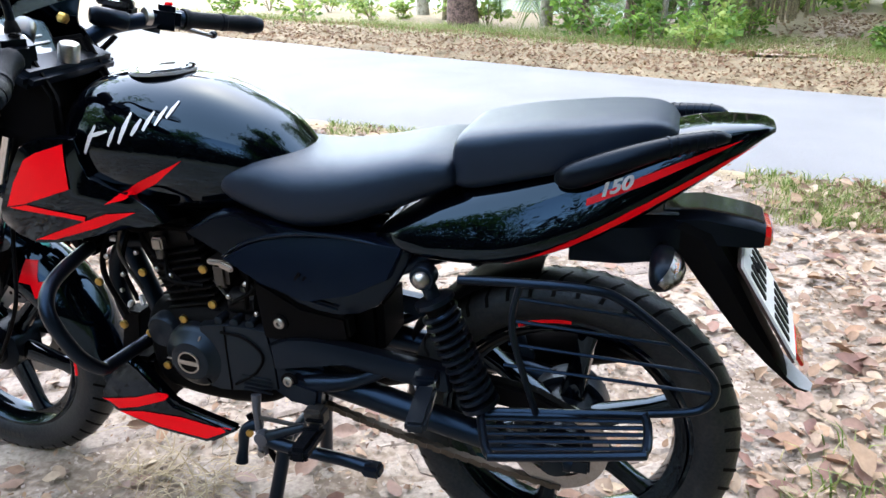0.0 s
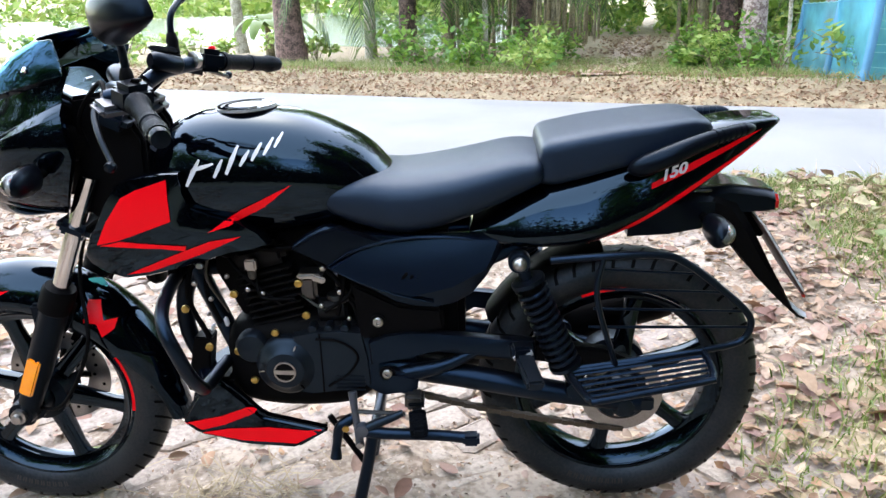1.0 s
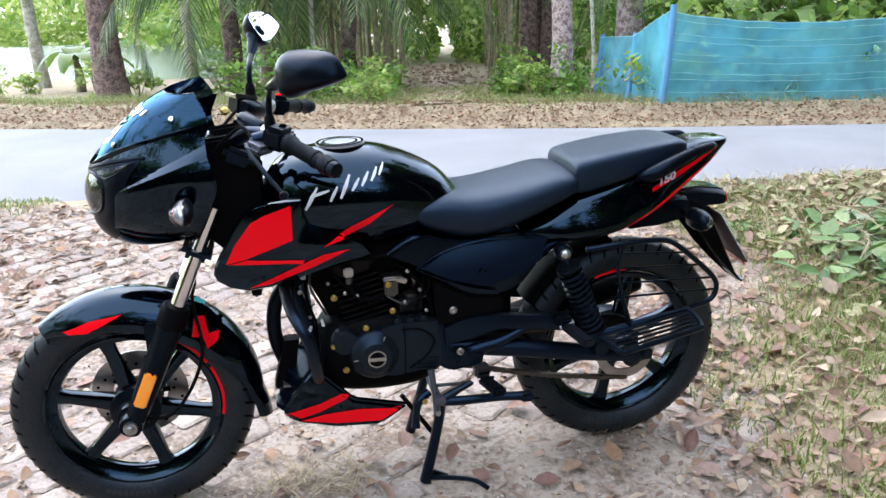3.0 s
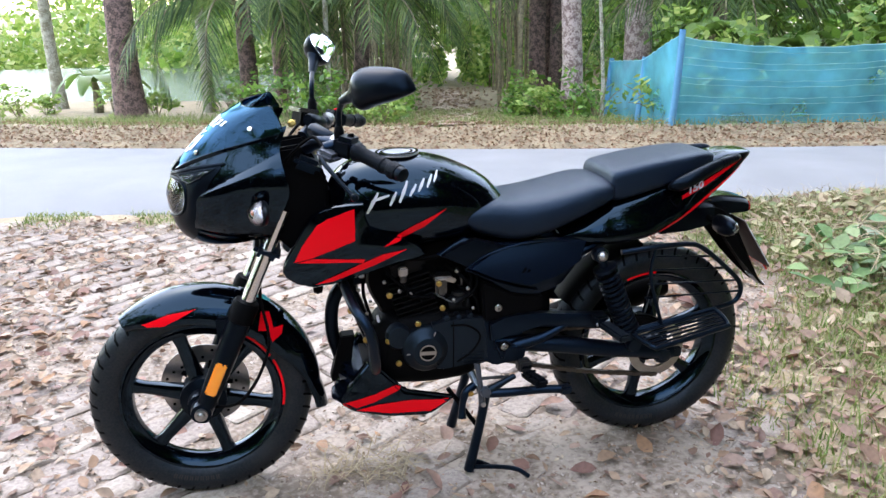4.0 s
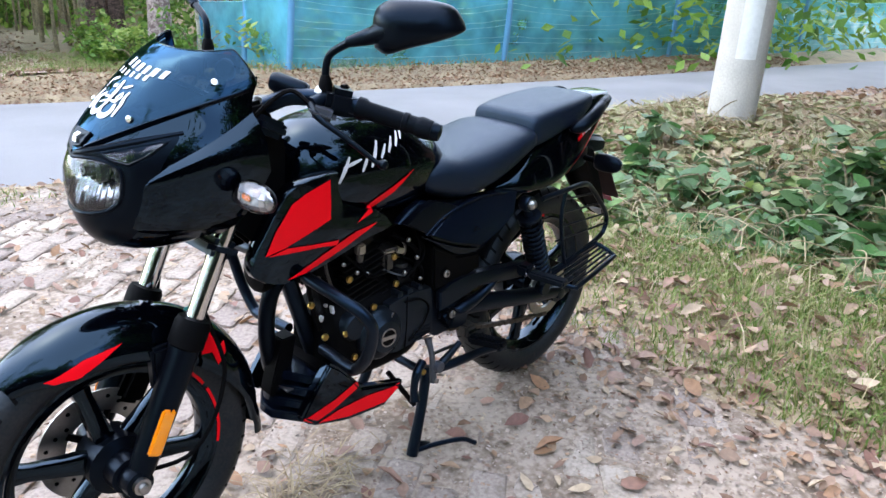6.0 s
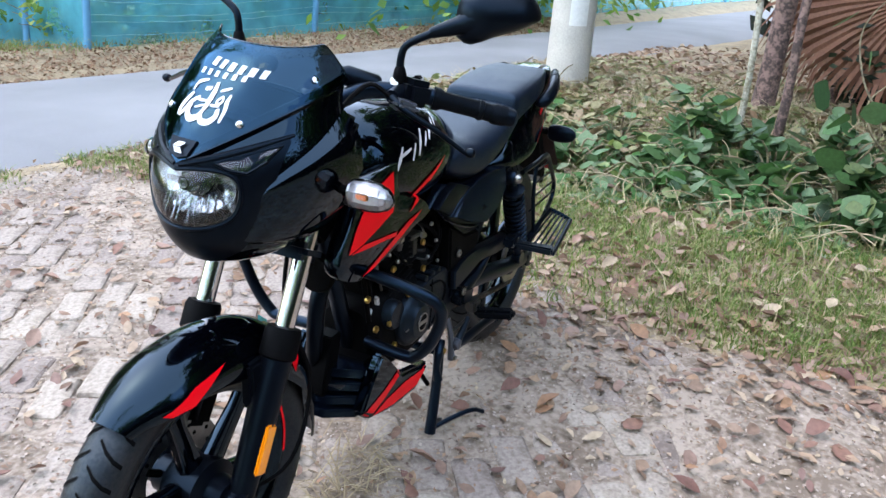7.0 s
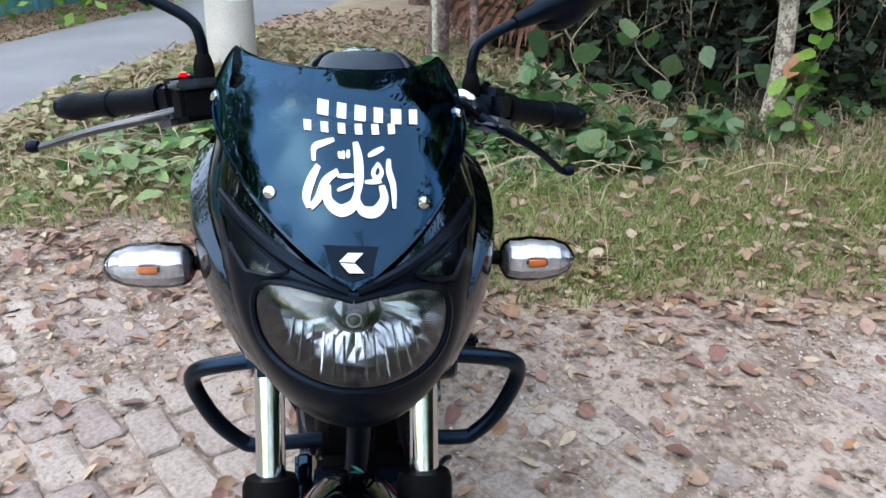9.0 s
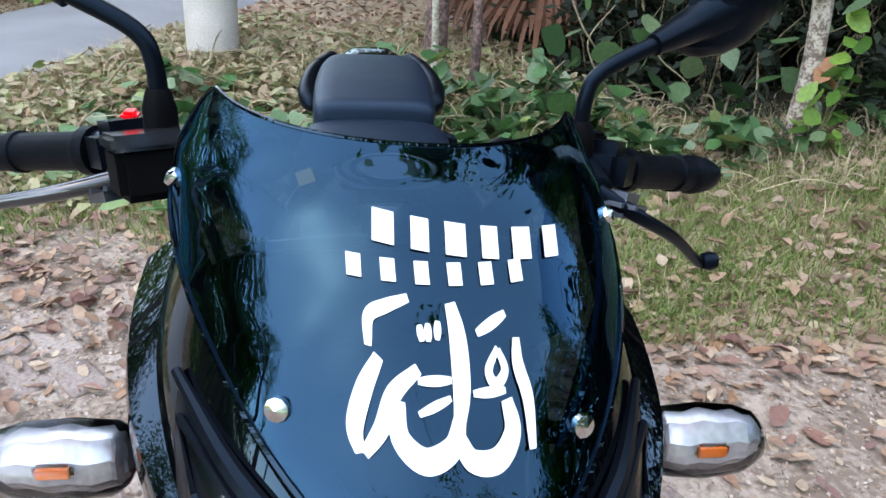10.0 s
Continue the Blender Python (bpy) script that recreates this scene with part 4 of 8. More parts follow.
def wheel(name, centre, radius, width, phase, disc_side, label):
    cx, cy, cz = centre
    tread = radius
    w = width / 2
    prof = [(tread, 0.0), (tread - 0.003, 0.45 * w), (tread - 0.012, 0.78 * w), (tread - 0.030, 1.0 * w), (tread - 0.052, 1.02 * w), (tread - 0.074, 0.80 * w), (tread - 0.082, 0.62 * w), (tread - 0.082, -0.62 * w),
            (tread - 0.074, -0.80 * w), (tread - 0.052, -1.02 * w), (tread - 0.030, -1.0 * w), (tread - 0.012, -0.78 * w), (tread - 0.003, -0.45 * w)]
    hub = part(name, lathe([(0.012, -0.085), (0.038, -0.080), (0.040, -0.045), (0.062, -0.035), (0.062, 0.035), (0.040, 0.045), (0.038, 0.080), (0.012, 0.085)], centre, (0, 1, 0), 24), satin_black, bike, label)
    tyre = lathe(prof, centre, (0, 1, 0), 72, closed=True)
    # slanting tread grooves
    blocks = bmesh.new()
    for k in range(44):
        a = 2 * math.pi * k / 44
        for side in (-1, 1):
            p = []
            for s, (da, ww, dr) in enumerate(((0.0, 0.10, 0.0), (0.05, 0.5, -0.0030), (0.085, 0.82, -0.0135), (0.100, 1.0, -0.0280), (0.074, 1.0, -0.0280), (0.060, 0.82, -0.0135), (0.028, 0.5, -0.0030), (-0.016, 0.10, 0.0))):
                t = a + da + (0.07 if side > 0 else 0)
                rr = tread + dr + 0.0012
                p.append(blocks.verts.new((cx + rr * math.cos(t), cy + side * ww * w, cz + rr * math.sin(t))))
            for q in range(3):
                blocks.faces.new((p[q], p[q + 1], p[6 - q], p[7 - q]))
    part("tyre", tyre, tyre_rubber, hub, "dusty black tyre")
    part("tread_groove", blocks, matte_black, hub)
    ri = tread - 0.080
    rim = lathe([(ri + 0.010, -0.66 * w), (ri + 0.012, -0.72 * w), (ri - 0.004, -0.72 * w), (ri - 0.012, -0.5 * w), (ri - 0.030, -0.36 * w), (ri - 0.034, 0), (ri - 0.030, 0.36 * w), (ri - 0.012, 0.5 * w), (ri - 0.004, 0.72 * w), (ri + 0.012, 0.72 * w), (ri + 0.010, 0.66 * w)], centre, (0, 1, 0), 72, closed=True)
    part("rim", rim, gloss_black, hub)
    for k in range(6):
        a = radians(phase + 60 * k)
        d, s = Vector((math.cos(a), 0, math.sin(a))), Vector((-math.sin(a), 0, math.cos(a)))
        rings = []
        for t, ww, th in ((0.045, 0.026, 0.020), (0.10, 0.021, 0.017), (0.16, 0.018, 0.014), (ri - 0.028, 0.022, 0.015)):
            c = Vector(centre) + d * t
            ring = []
            for q in range(10):
                b = 2 * math.pi * q / 10
                ring.append(c + s * ww * math.cos(b) + Vector((0, th * math.copysign(abs(math.sin(b)) ** 0.6, math.sin(b)), 0)))
            rings.append(ring)
        part("spoke", loft(rings), gloss_black, hub)
    if disc_side:
        y = cy + disc_side * 0.062
        disc = lathe([(0.068, -0.002), (0.122, -0.002), (0.122, 0.002), (0.068, 0.002)], (cx, y, cz), (0, 1, 0), 48, closed=True)
        part("brake_disc", disc, steel, hub, "drilled steel brake disc")
        holes = bmesh.new()
        for k in range(24):
            a = 2 * math.pi * k / 24
            r = 0.084 + 0.011 * (k % 3)
            lathe([(0.0045, -0.0027), (0.0045, 0.0027)], (cx + r * math.cos(a), y, cz + r * math.sin(a)), (0, 1, 0), 8, bm=holes)
        tagged(part("disc_drilling", holes, matte_black, hub), kind="stuff")
        for k in range(5):
            a = 2 * math.pi * k / 5
            part("disc_arm", tube([(cx + 0.03 * math.cos(a), y, cz + 0.03 * math.sin(a)), (cx + 0.075 * math.cos(a), y, cz + 0.075 * math.sin(a))], 0.008, 6), matte_black, hub)
    # red rim tape and bars of moulded lettering
    for side in (-1, 1):
        tape = bmesh.new()
        for lo, hi in (((-12, 26), (30, 62)) if name == "front_wheel" else ((88, 112),)):
            rows = []
            for a in np.linspace(radians(lo), radians(hi), 14):
                rows.append([tape.verts.new((cx + r * math.cos(a), cy + side * (0.725 * w + 0.0015), cz + r * math.sin(a))) for r in (ri - 0.003, ri + 0.008)])
            for a, b in zip(rows, rows[1:]):
                tape.faces.new((a[0], a[1], b[1], b[0]))
        part("rim_tape", tape, red_vinyl, hub, "red rim tape")
    letters = bmesh.new()
    for k in range(9):
        a = radians(245 + k * 3.4)
        for q in (0, 1):
            r0, r1 = tread - 0.062, tread - 0.048
            t0, t1 = a + radians(1.3 * q), a + radians(1.3 * q + 0.8)
            letters.faces.new([letters.verts.new((cx + r * math.cos(t), cy - 1.035 * w, cz + r * math.sin(t))) for r, t in ((r0, t0), (r1, t0), (r1, t1), (r0, t1))])
    tagged(part("sidewall_marking", letters, material("sidewall_mark", (0.035, 0.033, 0.032), 0.8) if name == "front_wheel" else bpy.data.materials["sidewall_mark"], hub), kind="stuff")
    return hub


FA, RA = Vector((-0.66, FY, 0.296)), Vector((0.66, 0.0, 0.322))
wheel("front_wheel", FA, 0.297, 0.088, 45, 1, "six-spoke black alloy front wheel")
wheel("rear_wheel", RA, 0.305, 0.102, 20, 0, "six-spoke black alloy rear wheel")

# front fork: rake from the axle to the steering head
fork_dir = Vector((0.47, 0, 1.0)).normalized()
for side in (-1, 1):
    y = FY + side * 0.096
    lo = Vector((-0.657, y, 0.29))
    boot = lo + fork_dir * 0.312
    top = lo + fork_dir * 0.60
    leg = part("fork_leg", tube([lo - fork_dir * 0.02, lo + fork_dir * 0.06, lo + fork_dir * 0.16, boot], [0.022, 0.026, 0.029, 0.030], 18, 4), satin_black, bike, "black fork slider")
    part("dust_collar", lathe([(0.030, -0.004), (0.035, 0.0), (0.035, 0.045), (0.031, 0.055)], boot - fork_dir * 0.03, fork_dir, 20), matte_black, leg)
    part("stanchion", tube([boot, top], 0.0185, 18), chrome, leg, "chrome fork tube")
    part("axle_nut", lathe([(0.017, -0.004), (0.017, 0.010), (0.011, 0.012), (0.011, 0.020), (0.008, 0.022)], Vector((FA.x, y + side * 0.022, FA.z)), (0, side, 0), 12), steel, leg, "bright axle nut")
    part("axle_lug", lathe([(0.027, -0.022), (0.029, -0.01), (0.029, 0.012), (0.024, 0.022)], Vector((FA.x, y, FA.z)), (0, 1, 0), 16), satin_black, leg)
    mid = lo + fork_dir * 0.115 + Vector((-0.004, side * 0.028, 0))
    refl = block((0, 0, 0), (0.030, 0.009, 0.095), 0.004)
    bmesh.ops.transform(refl, matrix=pose(*mid, 0, 25.2, 0), verts=refl.verts)
    part("reflector", refl, amber, leg, "amber side reflector")
caliper = block((-0.570, FY + 0.072, 0.41), (0.06, 0.05, 0.10), 0.012, (0, 30, 0))
part("brake_caliper", caliper, matte_black, bike, "black brake caliper")
part("brake_hose", tube([(-0.57, FY + 0.07, 0.44), (-0.50, FY + 0.10, 0.55), (-0.47, FY + 0.09, 0.72), (-0.40, FY + 0.12, 0.90), (-0.33, FY + 0.16, 0.98)], 0.006, 7), matte_black, bike)
part("speedo_cable", tube([(-0.66, FY - 0.07, 0.29), (-0.55, FY - 0.13, 0.33), (-0.47, FY - 0.12, 0.47), (-0.48, FY - 0.07, 0.62), (-0.42, FY - 0.05, 0.80)], 0.0045, 7), matte_black, bike)
for z, name in ((0.725, "lower_yoke"), (0.945, "upper_yoke")):
    x = -0.657 + (z - 0.29) * 0.47 if z < 0.8 else -0.335
    part(name, block((x, FY, z), (0.070, 0.240, 0.035), 0.012, (0, 25, 0)), frame_black, bike)

# front mudguard over the tyre


def mudguard(r, lo, hi, half, drop, thick=0.004):
    rings = []
    for t in np.linspace(0, 1, 30):
        a = radians(hi + (lo - hi) * t)
        taper = 0.55 + 0.45 * min(t / 0.12, 1.0) if t < 0.12 else (1.0 if t < 0.72 else 1.0 - 0.5 * (t - 0.72) / 0.28)
        dip = drop * (0.35 + 0.65 * math.sin(math.pi * min(max((t - 0.02) / 0.85, 0), 1)) ** 0.7)
        rr = r + 0.012 * math.sin(math.pi * t) + (0.028 * max(t - 0.9, 0) / 0.1)
        out, inn = [], []
        for q in np.linspace(-1, 1, 15):
            y = half * taper * math.sin(q * 1.45) / math.sin(1.45)
            d = rr - dip * (1 - math.cos(q * 1.45)) / (1 - math.cos(1.45))
            out.append((FA.x + d * math.cos(a), FA.y + y, FA.z + d * math.sin(a)))
            d2 = d - thick
            inn.append((FA.x + d2 * math.cos(a), FA.y + y * 0.965, FA.z + d2 * math.sin(a)))
        rings.append(out + inn[::-1])
    return loft(rings)


guard_bm = mudguard(0.318, -12, 127, 0.080, 0.092)
guard_tree = surface_of(guard_bm)
fender = part("front_mudguard", guard_bm, gloss_black, bike, "gloss black front mudguard", 50)
for side in (-1, 1):
    part("mudguard_stripe", laid_on([(-0.785, 0.545), (-0.72, 0.568), (-0.645, 0.576), (-0.70, 0.552), (-0.755, 0.532)], guard_tree, side), red_vinyl, fender, "red stripe")
    part("mudguard_splash", laid_on([(-0.485, 0.545), (-0.463, 0.54), (-0.455, 0.50), (-0.43, 0.50), (-0.435, 0.48), (-0.46, 0.465), (-0.47, 0.495), (-0.495, 0.50)], guard_tree, side), red_vinyl, fender, "red splash sticker")
    part("mudguard_stay", plate([(-0.60, 0.55), (-0.50, 0.55), (-0.52, 0.50), (-0.575, 0.44), (-0.60, 0.46)], FY + side * 0.060, FY + side * 0.088, 0.006), satin_black, fender)
sheet = laid_on([(-0.50, 0.56), (-0.46, 0.55), (-0.46, 0.575), (-0.49, 0.58)], guard_tree, -1, 0.003, 1)
part("mudguard_sticker", moved(sheet, 0, 0.02, 0.008), teal, fender, "small teal sticker")

# headlamp cowl: level curves from nose to rear, keys z, nose x, half width, rear x
COWL = glide([(0.745, -0.610, 0.072, -0.50), (0.762, -0.644, 0.102, -0.455), (0.80, -0.668, 0.134, -0.43), (0.85, -0.681, 0.155, -0.405), (0.90, -0.678, 0.166, -0.385), (0.945, -0.652, 0.163, -0.392), (1.00, -0.606, 0.142, -0.400),
              (1.05, -0.550, 0.134, -0.380), (1.075, -0.516, 0.123, -0.378), (1.095, -0.474, 0.113, -0.382), (1.115, -0.430, 0.104, -0.386)], 8)
CY, LEAN, YAW = -0.003, 0.05, 0.065  # the cowl's middle, and how far it leans over


def cowl_level(z):
    return [np.interp(z, COWL[:, 0], COWL[:, c]) for c in (1, 2, 3)]


def cowl_at(a, z, lift=0.0):
    nose, half, rear = cowl_level(z)
    y = (half + lift) * math.sin(a)
    x = rear + (nose - rear - lift) * math.cos(a)
    return Vector((x, CY + y + YAW * (x + 0.66), z + LEAN * y))


def on_cowl(y, z, lift=0.0):
    """The cowl's face at a place across and up."""
    half = cowl_level(z)[1]
    return cowl_at(math.asin(max(-0.999, min(0.999, y / half))), z, lift)


LAMP = [(0.0, 0.920), (0.030, 0.925), (0.062, 0.925), (0.084, 0.916), (0.092, 0.897), (0.090, 0.870), (0.080, 0.850), (0.058, 0.836), (0.028, 0.829), (0.0, 0.827)]
LAMP = LAMP + [(-y, z) for y, z in LAMP[-2:0:-1]]


def inside(y, z, outline):
    hit = False
    for (y0, z0), (y1, z1) in zip(outline, outline[1:] + outline[:1]):
        if (z0 > z) != (z1 > z) and y < (y1 - y0) * (z - z0) / (z1 - z0) + y0:
            hit = not hit
    return hit


def cowl_sheet(z_low, z_high, a_max, rows, cols, lift, skip=None, thick=0.003):
    """A double-skinned piece of the cowl; z_low and z_high may follow the angle."""
    bm = bmesh.new()
    grids = []
    for inner in (0, 1):
        grid = []
        for j in range(rows + 1):
            row = []
            for i in range(cols + 1):
                a = -a_max + 2 * a_max * i / cols
                z = z_low(a) + (z_high(a) - z_low(a)) * j / rows
                row.append(bm.verts.new(cowl_at(a, z, lift - inner * thick)))
            grid.append(row)
        for j in range(rows):
            for i in range(cols):
                q = (grid[j][i], grid[j][i + 1], grid[j + 1][i + 1], grid[j + 1][i])
                c = sum((v.co for v in q), Vector()) / 4
                if skip and skip(c.y - CY, c.z - LEAN * (c.y - CY)):
                    continue
                bm.faces.new(q if inner else q[::-1])
        grids.append(grid)
        if not thick:
            break
    if thick:
        o, n = grids
        for j in range(rows):
            for i in (0, cols):
                bm.faces.new((o[j][i], o[j + 1][i], n[j + 1][i], n[j][i]))
        for i in range(cols):
            for j in (0, rows):
                bm.faces.new((o[j][i], n[j][i], n[j][i + 1], o[j][i + 1]))
    bmesh.ops.delete(bm, geom=[v for v in bm.verts if not v.link_faces], context="VERTS")
    return bm


def visor_low(a):
    return 0.929 + 0.104 * abs(a) - 0.020 * a * a


def cowl_side(a):
    return 0.90 + 0.085 * (abs(a) / 1.57) ** 2


cowl = part("headlamp_cowl", cowl_sheet(lambda a: 0.746 + 0.03 * (abs(a) / 1.57) ** 3, lambda a: visor_low(a) + 0.012, 1.57, 60, 120, 0.0, lambda y, z: inside(y, z, LAMP)), gloss_black, bike, "gloss black headlamp cowl", 60)
# satin mask around the lamp stands proud of the cowl


MASK = [(0.0, 0.930), (0.026, 0.936), (0.055, 0.944), (0.095, 0.957), (0.124, 0.968), (0.126, 0.93), (0.119, 0.88), (0.105, 0.832), (0.080, 0.790), (0.045, 0.765), (0.0, 0.752)]
MASK = MASK + [(-y, z) for y, z in MASK[-2:0:-1]]
inner_ring, outer_ring = glide(LAMP + LAMP[:1], 5)[:-1], glide(MASK + MASK[:1], 5)[:-1]
mask_bm = loft([[on_cowl(*(a * (1 - t) + b * t), 0.002 + 0.0045 * math.sin(math.pi * min(max(t, 0.06), 0.94))) for a, b in zip(inner_ring, outer_ring)] for t in np.linspace(-0.02, 1.0, 9)], cap=False)
part("lamp_mask", mask_bm, satin_black, cowl, "dark grey satin lamp surround", 60)
part("lamp_bezel", tube([on_cowl(y, z, 0.003) for y, z in LAMP + LAMP[:1]], 0.004, 8, 4), satin_black, cowl)



def lamp_bowl():
    """The faceted reflector: three tiers of flat mirrors, each tipped a little its own way."""
    bm = bmesh.new()
    r = random.Random(4)
    edge = glide(LAMP + LAMP[:1], 2)[:-1]
    rows = []
    for t, deep in ((0.0, -0.003), (0.22, 0.022), (0.48, 0.036), (0.74, 0.046)):
        row = []
        for y, z in edge:
            yy, zz = y * (1 - t), 0.885 + (z - 0.885) * (1 - t)
            p = on_cowl(y, z).lerp(on_cowl(yy, zz), 0.6)
            row.append(bm.verts.new((p.x + deep + (r.uniform(-0.003, 0.003) if t else 0.0), CY + yy, zz + LEAN * yy)))
        rows.append(row)
    for a, b in zip(rows, rows[1:]):
        for i in range(len(a)):
            j = (i + 1) % len(a)
            bm.faces.new((a[i], a[j], b[j], b[i]))
    bm.faces.new(rows[-1])
    return bm


head = part("headlamp", lamp_bowl(), reflector, bike, "clear glass headlamp with faceted reflector", 0)
BULB = on_cowl(0.0, 0.893, -0.020)
part("bulb_cap", lathe([(0.0, 0.0), (0.004, 0.0), (0.005, 0.003), (0.009, 0.003), (0.0115, 0.001), (0.012, 0.006), (0.012, 0.04)], BULB, (1, 0, 0), 24), matte_black, head, "round black bulb shield")
part("bulb_ring", lathe([(0.0062, -0.001), (0.0075, -0.001), (0.0075, 0.002), (0.0062, 0.002)], BULB, (1, 0, 0), 24, closed=True), steel, head)
part("bulb_socket", lathe([(0.020, 0.0), (0.026, 0.006), (0.026, 0.02), (0.020, 0.02)], BULB + Vector((0.016, 0, 0)), (1, 0, 0), 24, closed=True), satin_black, head)
for k in range(-6, 7):
    if k == 0:
        continue
    y = k * 0.0115
    lo = 0.832 + 2.4 * y * y
    hi = 0.872 if abs(k) < 4 else 0.878
    part("reflector_rib", tube([on_cowl(y, lo, -0.008), on_cowl(y, (lo + hi) / 2, -0.020), on_cowl(y, hi, -0.030)], 0.0014, 5, 2), reflector, head)
glass_ring = glide(LAMP + LAMP[:1], 4)[:-1]
glass = loft([[on_cowl(y * s, 0.880 + (z - 0.880) * s, 0.003 + 0.004 * (1 - s)) for y, z in glass_ring] for s in (1.0, 0.8, 0.6, 0.4, 0.2, 0.03)], cap=False)
part("lamp_glass", glass, lens_clear, head, "clear lamp glass")
inner_cowl = cowl_sheet(lambda a: 0.77, lambda a: 0.985, 1.4, 12, 30, -0.115, None, 0.0)
part("cowl_liner", inner_cowl, matte_black, cowl)

for side in (-1, 1):
    eye = [(0.056, 0.936), (0.090, 0.950), (0.121, 0.960), (0.112, 0.938), (0.096, 0.922), (0.074, 0.927)]
    hub_eye = (0.094, 0.940)
    bm = bmesh.new()
    ring = [bm.verts.new(on_cowl(side * y, z, 0.005)) for y, z in eye]
    deep = [bm.verts.new(on_cowl(side * (hub_eye[0] + (y - hub_eye[0]) * 0.45), hub_eye[1] + (z - hub_eye[1]) * 0.45, -0.012)) for y, z in eye]
    for i in range(6):
        bm.faces.new((ring[i], ring[(i + 1) % 6], deep[(i + 1) % 6], deep[i]))
    bm.faces.new(deep)
    pilot = part("pilot_lamp", bm, reflector, cowl, "slanted clear pilot lamp", 0)
    part("pilot_glass", loft([[on_cowl(side * (hub_eye[0] + (y - hub_eye[0]) * s), hub_eye[1] + (z - hub_eye[1]) * s, 0.0065) for y, z in eye] for s in (1.0, 0.5, 0.05)], cap=False), lens_clear, pilot)
    part("pilot_rim", tube([on_cowl(side * y, z, 0.006) for y, z in eye + eye[:1]], 0.0028, 6, straight=True), satin_black, pilot)
    brow = [on_cowl(side * y, z, 0.004) for y, z in ((0.004, 0.927), (0.026, 0.934), (0.056, 0.944), (0.092, 0.958), (0.126, 0.972))]
    part("cowl_brow", tube(brow, [0.005, 0.006, 0.006, 0.0055, 0.003], 8, 4), satin_black, cowl, "satin brow over the lamp")
    # a raised welt follows the visor's lower edge, under it the shell falls back
    welt = []
    for a in np.linspace(0.10, 1.50, 30):
        z = visor_low(a)
        welt.append([cowl_at(side * a, z + dz, lift) for dz, lift in ((0.0005, 0.0070), (0.0012, 0.0096), (-0.0012, 0.0098), (-0.006, 0.0045), (-0.013, -0.0012), (-0.004, -0.0015))])
    part("visor_welt", loft(welt), gloss_black, cowl, "", 28)
    # the side panel stands proud and ends above in a broad ledge
    rows = []
    for a in list(np.linspace(0.66, 1.57, 24)):
        q = min(a, 1.57)
        t = (q - 0.66) / 0.91
        ridge = 0.866 + 0.104 * t ** 0.75
        low = 0.800 - 0.035 * t
        proud = 0.011 * min(t * 2.0, 1.0)
        row = []
        for u, lift in ((0.0, 0.0015), (0.12, 0.004 + proud * 0.45), (0.35, 0.004 + proud * 0.75), (0.62, 0.003 + proud * 0.95), (0.86, 0.003 + proud), (0.97, 0.003 + proud)):
            row.append(cowl_at(side * q, low + (ridge - low) * u, lift))
        row.append(cowl_at(side * q, ridge + 0.003, 0.003 + proud * 0.95))
        row.append(cowl_at(side * q, ridge + 0.010 + 0.015 * t, 0.0006 - 0.003 * t))
        row.append(cowl_at(side * q, ridge - 0.02, -0.004))
        rows.append(row)
    ledge = []
    for row in rows[3:]:
        a, b = row[-3], row[-2]
        up = Vector((0, 0, 0.0035))
        ledge.append([a + (a - b) * 0.03 + up * 0.1, a + up * 0.5, a.lerp(b, 0.5) + up * 0.6, b + up * 0.5, b - up])
    part("cowl_ledge", loft(ledge), gloss_black, cowl, "broad ledge along the cowl", 30)
    part("cowl_side", loft(rows), gloss_black, cowl, "gloss black side panel of the cowl", 25)
badge = bmesh.new()
badge.faces.new([badge.verts.new(on_cowl(y, z, 0.007)) for y, z in ((-0.024, 0.961), (0.024, 0.961), (0.017, 0.940), (0.0, 0.935), (-0.017, 0.940))])
badge_face = badge.faces[:]
bmesh.ops.extrude_face_region(badge, geom=badge_face)
bmesh.ops.translate(badge, vec=(-0.005, 0, 0.003), verts=badge_face[0].verts)
part("badge_plate", badge, satin_black, cowl, "small dark badge plate")
mark = bmesh.new()
for pts in (((-0.010, 0.957), (0.003, 0.957), (0.011, 0.950), (-0.002, 0.950)), ((-0.003, 0.949), (0.010, 0.949), (0.003, 0.942), (-0.010, 0.942))):
    mark.faces.new([mark.verts.new(on_cowl(y, z, 0.0085) + Vector((-0.0062, 0, 0.0037))) for y, z in pts])
part("badge_mark", mark, white_vinyl, cowl, "pale badge mark")

# Filler plates, added to close off the dark gap between cowl and tank.
for side in (-1, 1):
    part("fork_cover", plate([(-0.420, 0.985), (-0.335, 0.995), (-0.285, 0.90), (-0.292, 0.775), (-0.375, 0.705), (-0.43, 0.76)], FY + side * 0.066, FY + side * 0.088, 0.008), matte_black, bike, "matt black plate added to fill the gap by the steering head")

# smoked visor


def visor_top(a):
    return 1.093 + 0.008 * min(abs(a) / 1.2, 1.0) ** 3 - 0.058 * max((abs(a) - 1.12) / 0.42, 0.0) ** 2.6


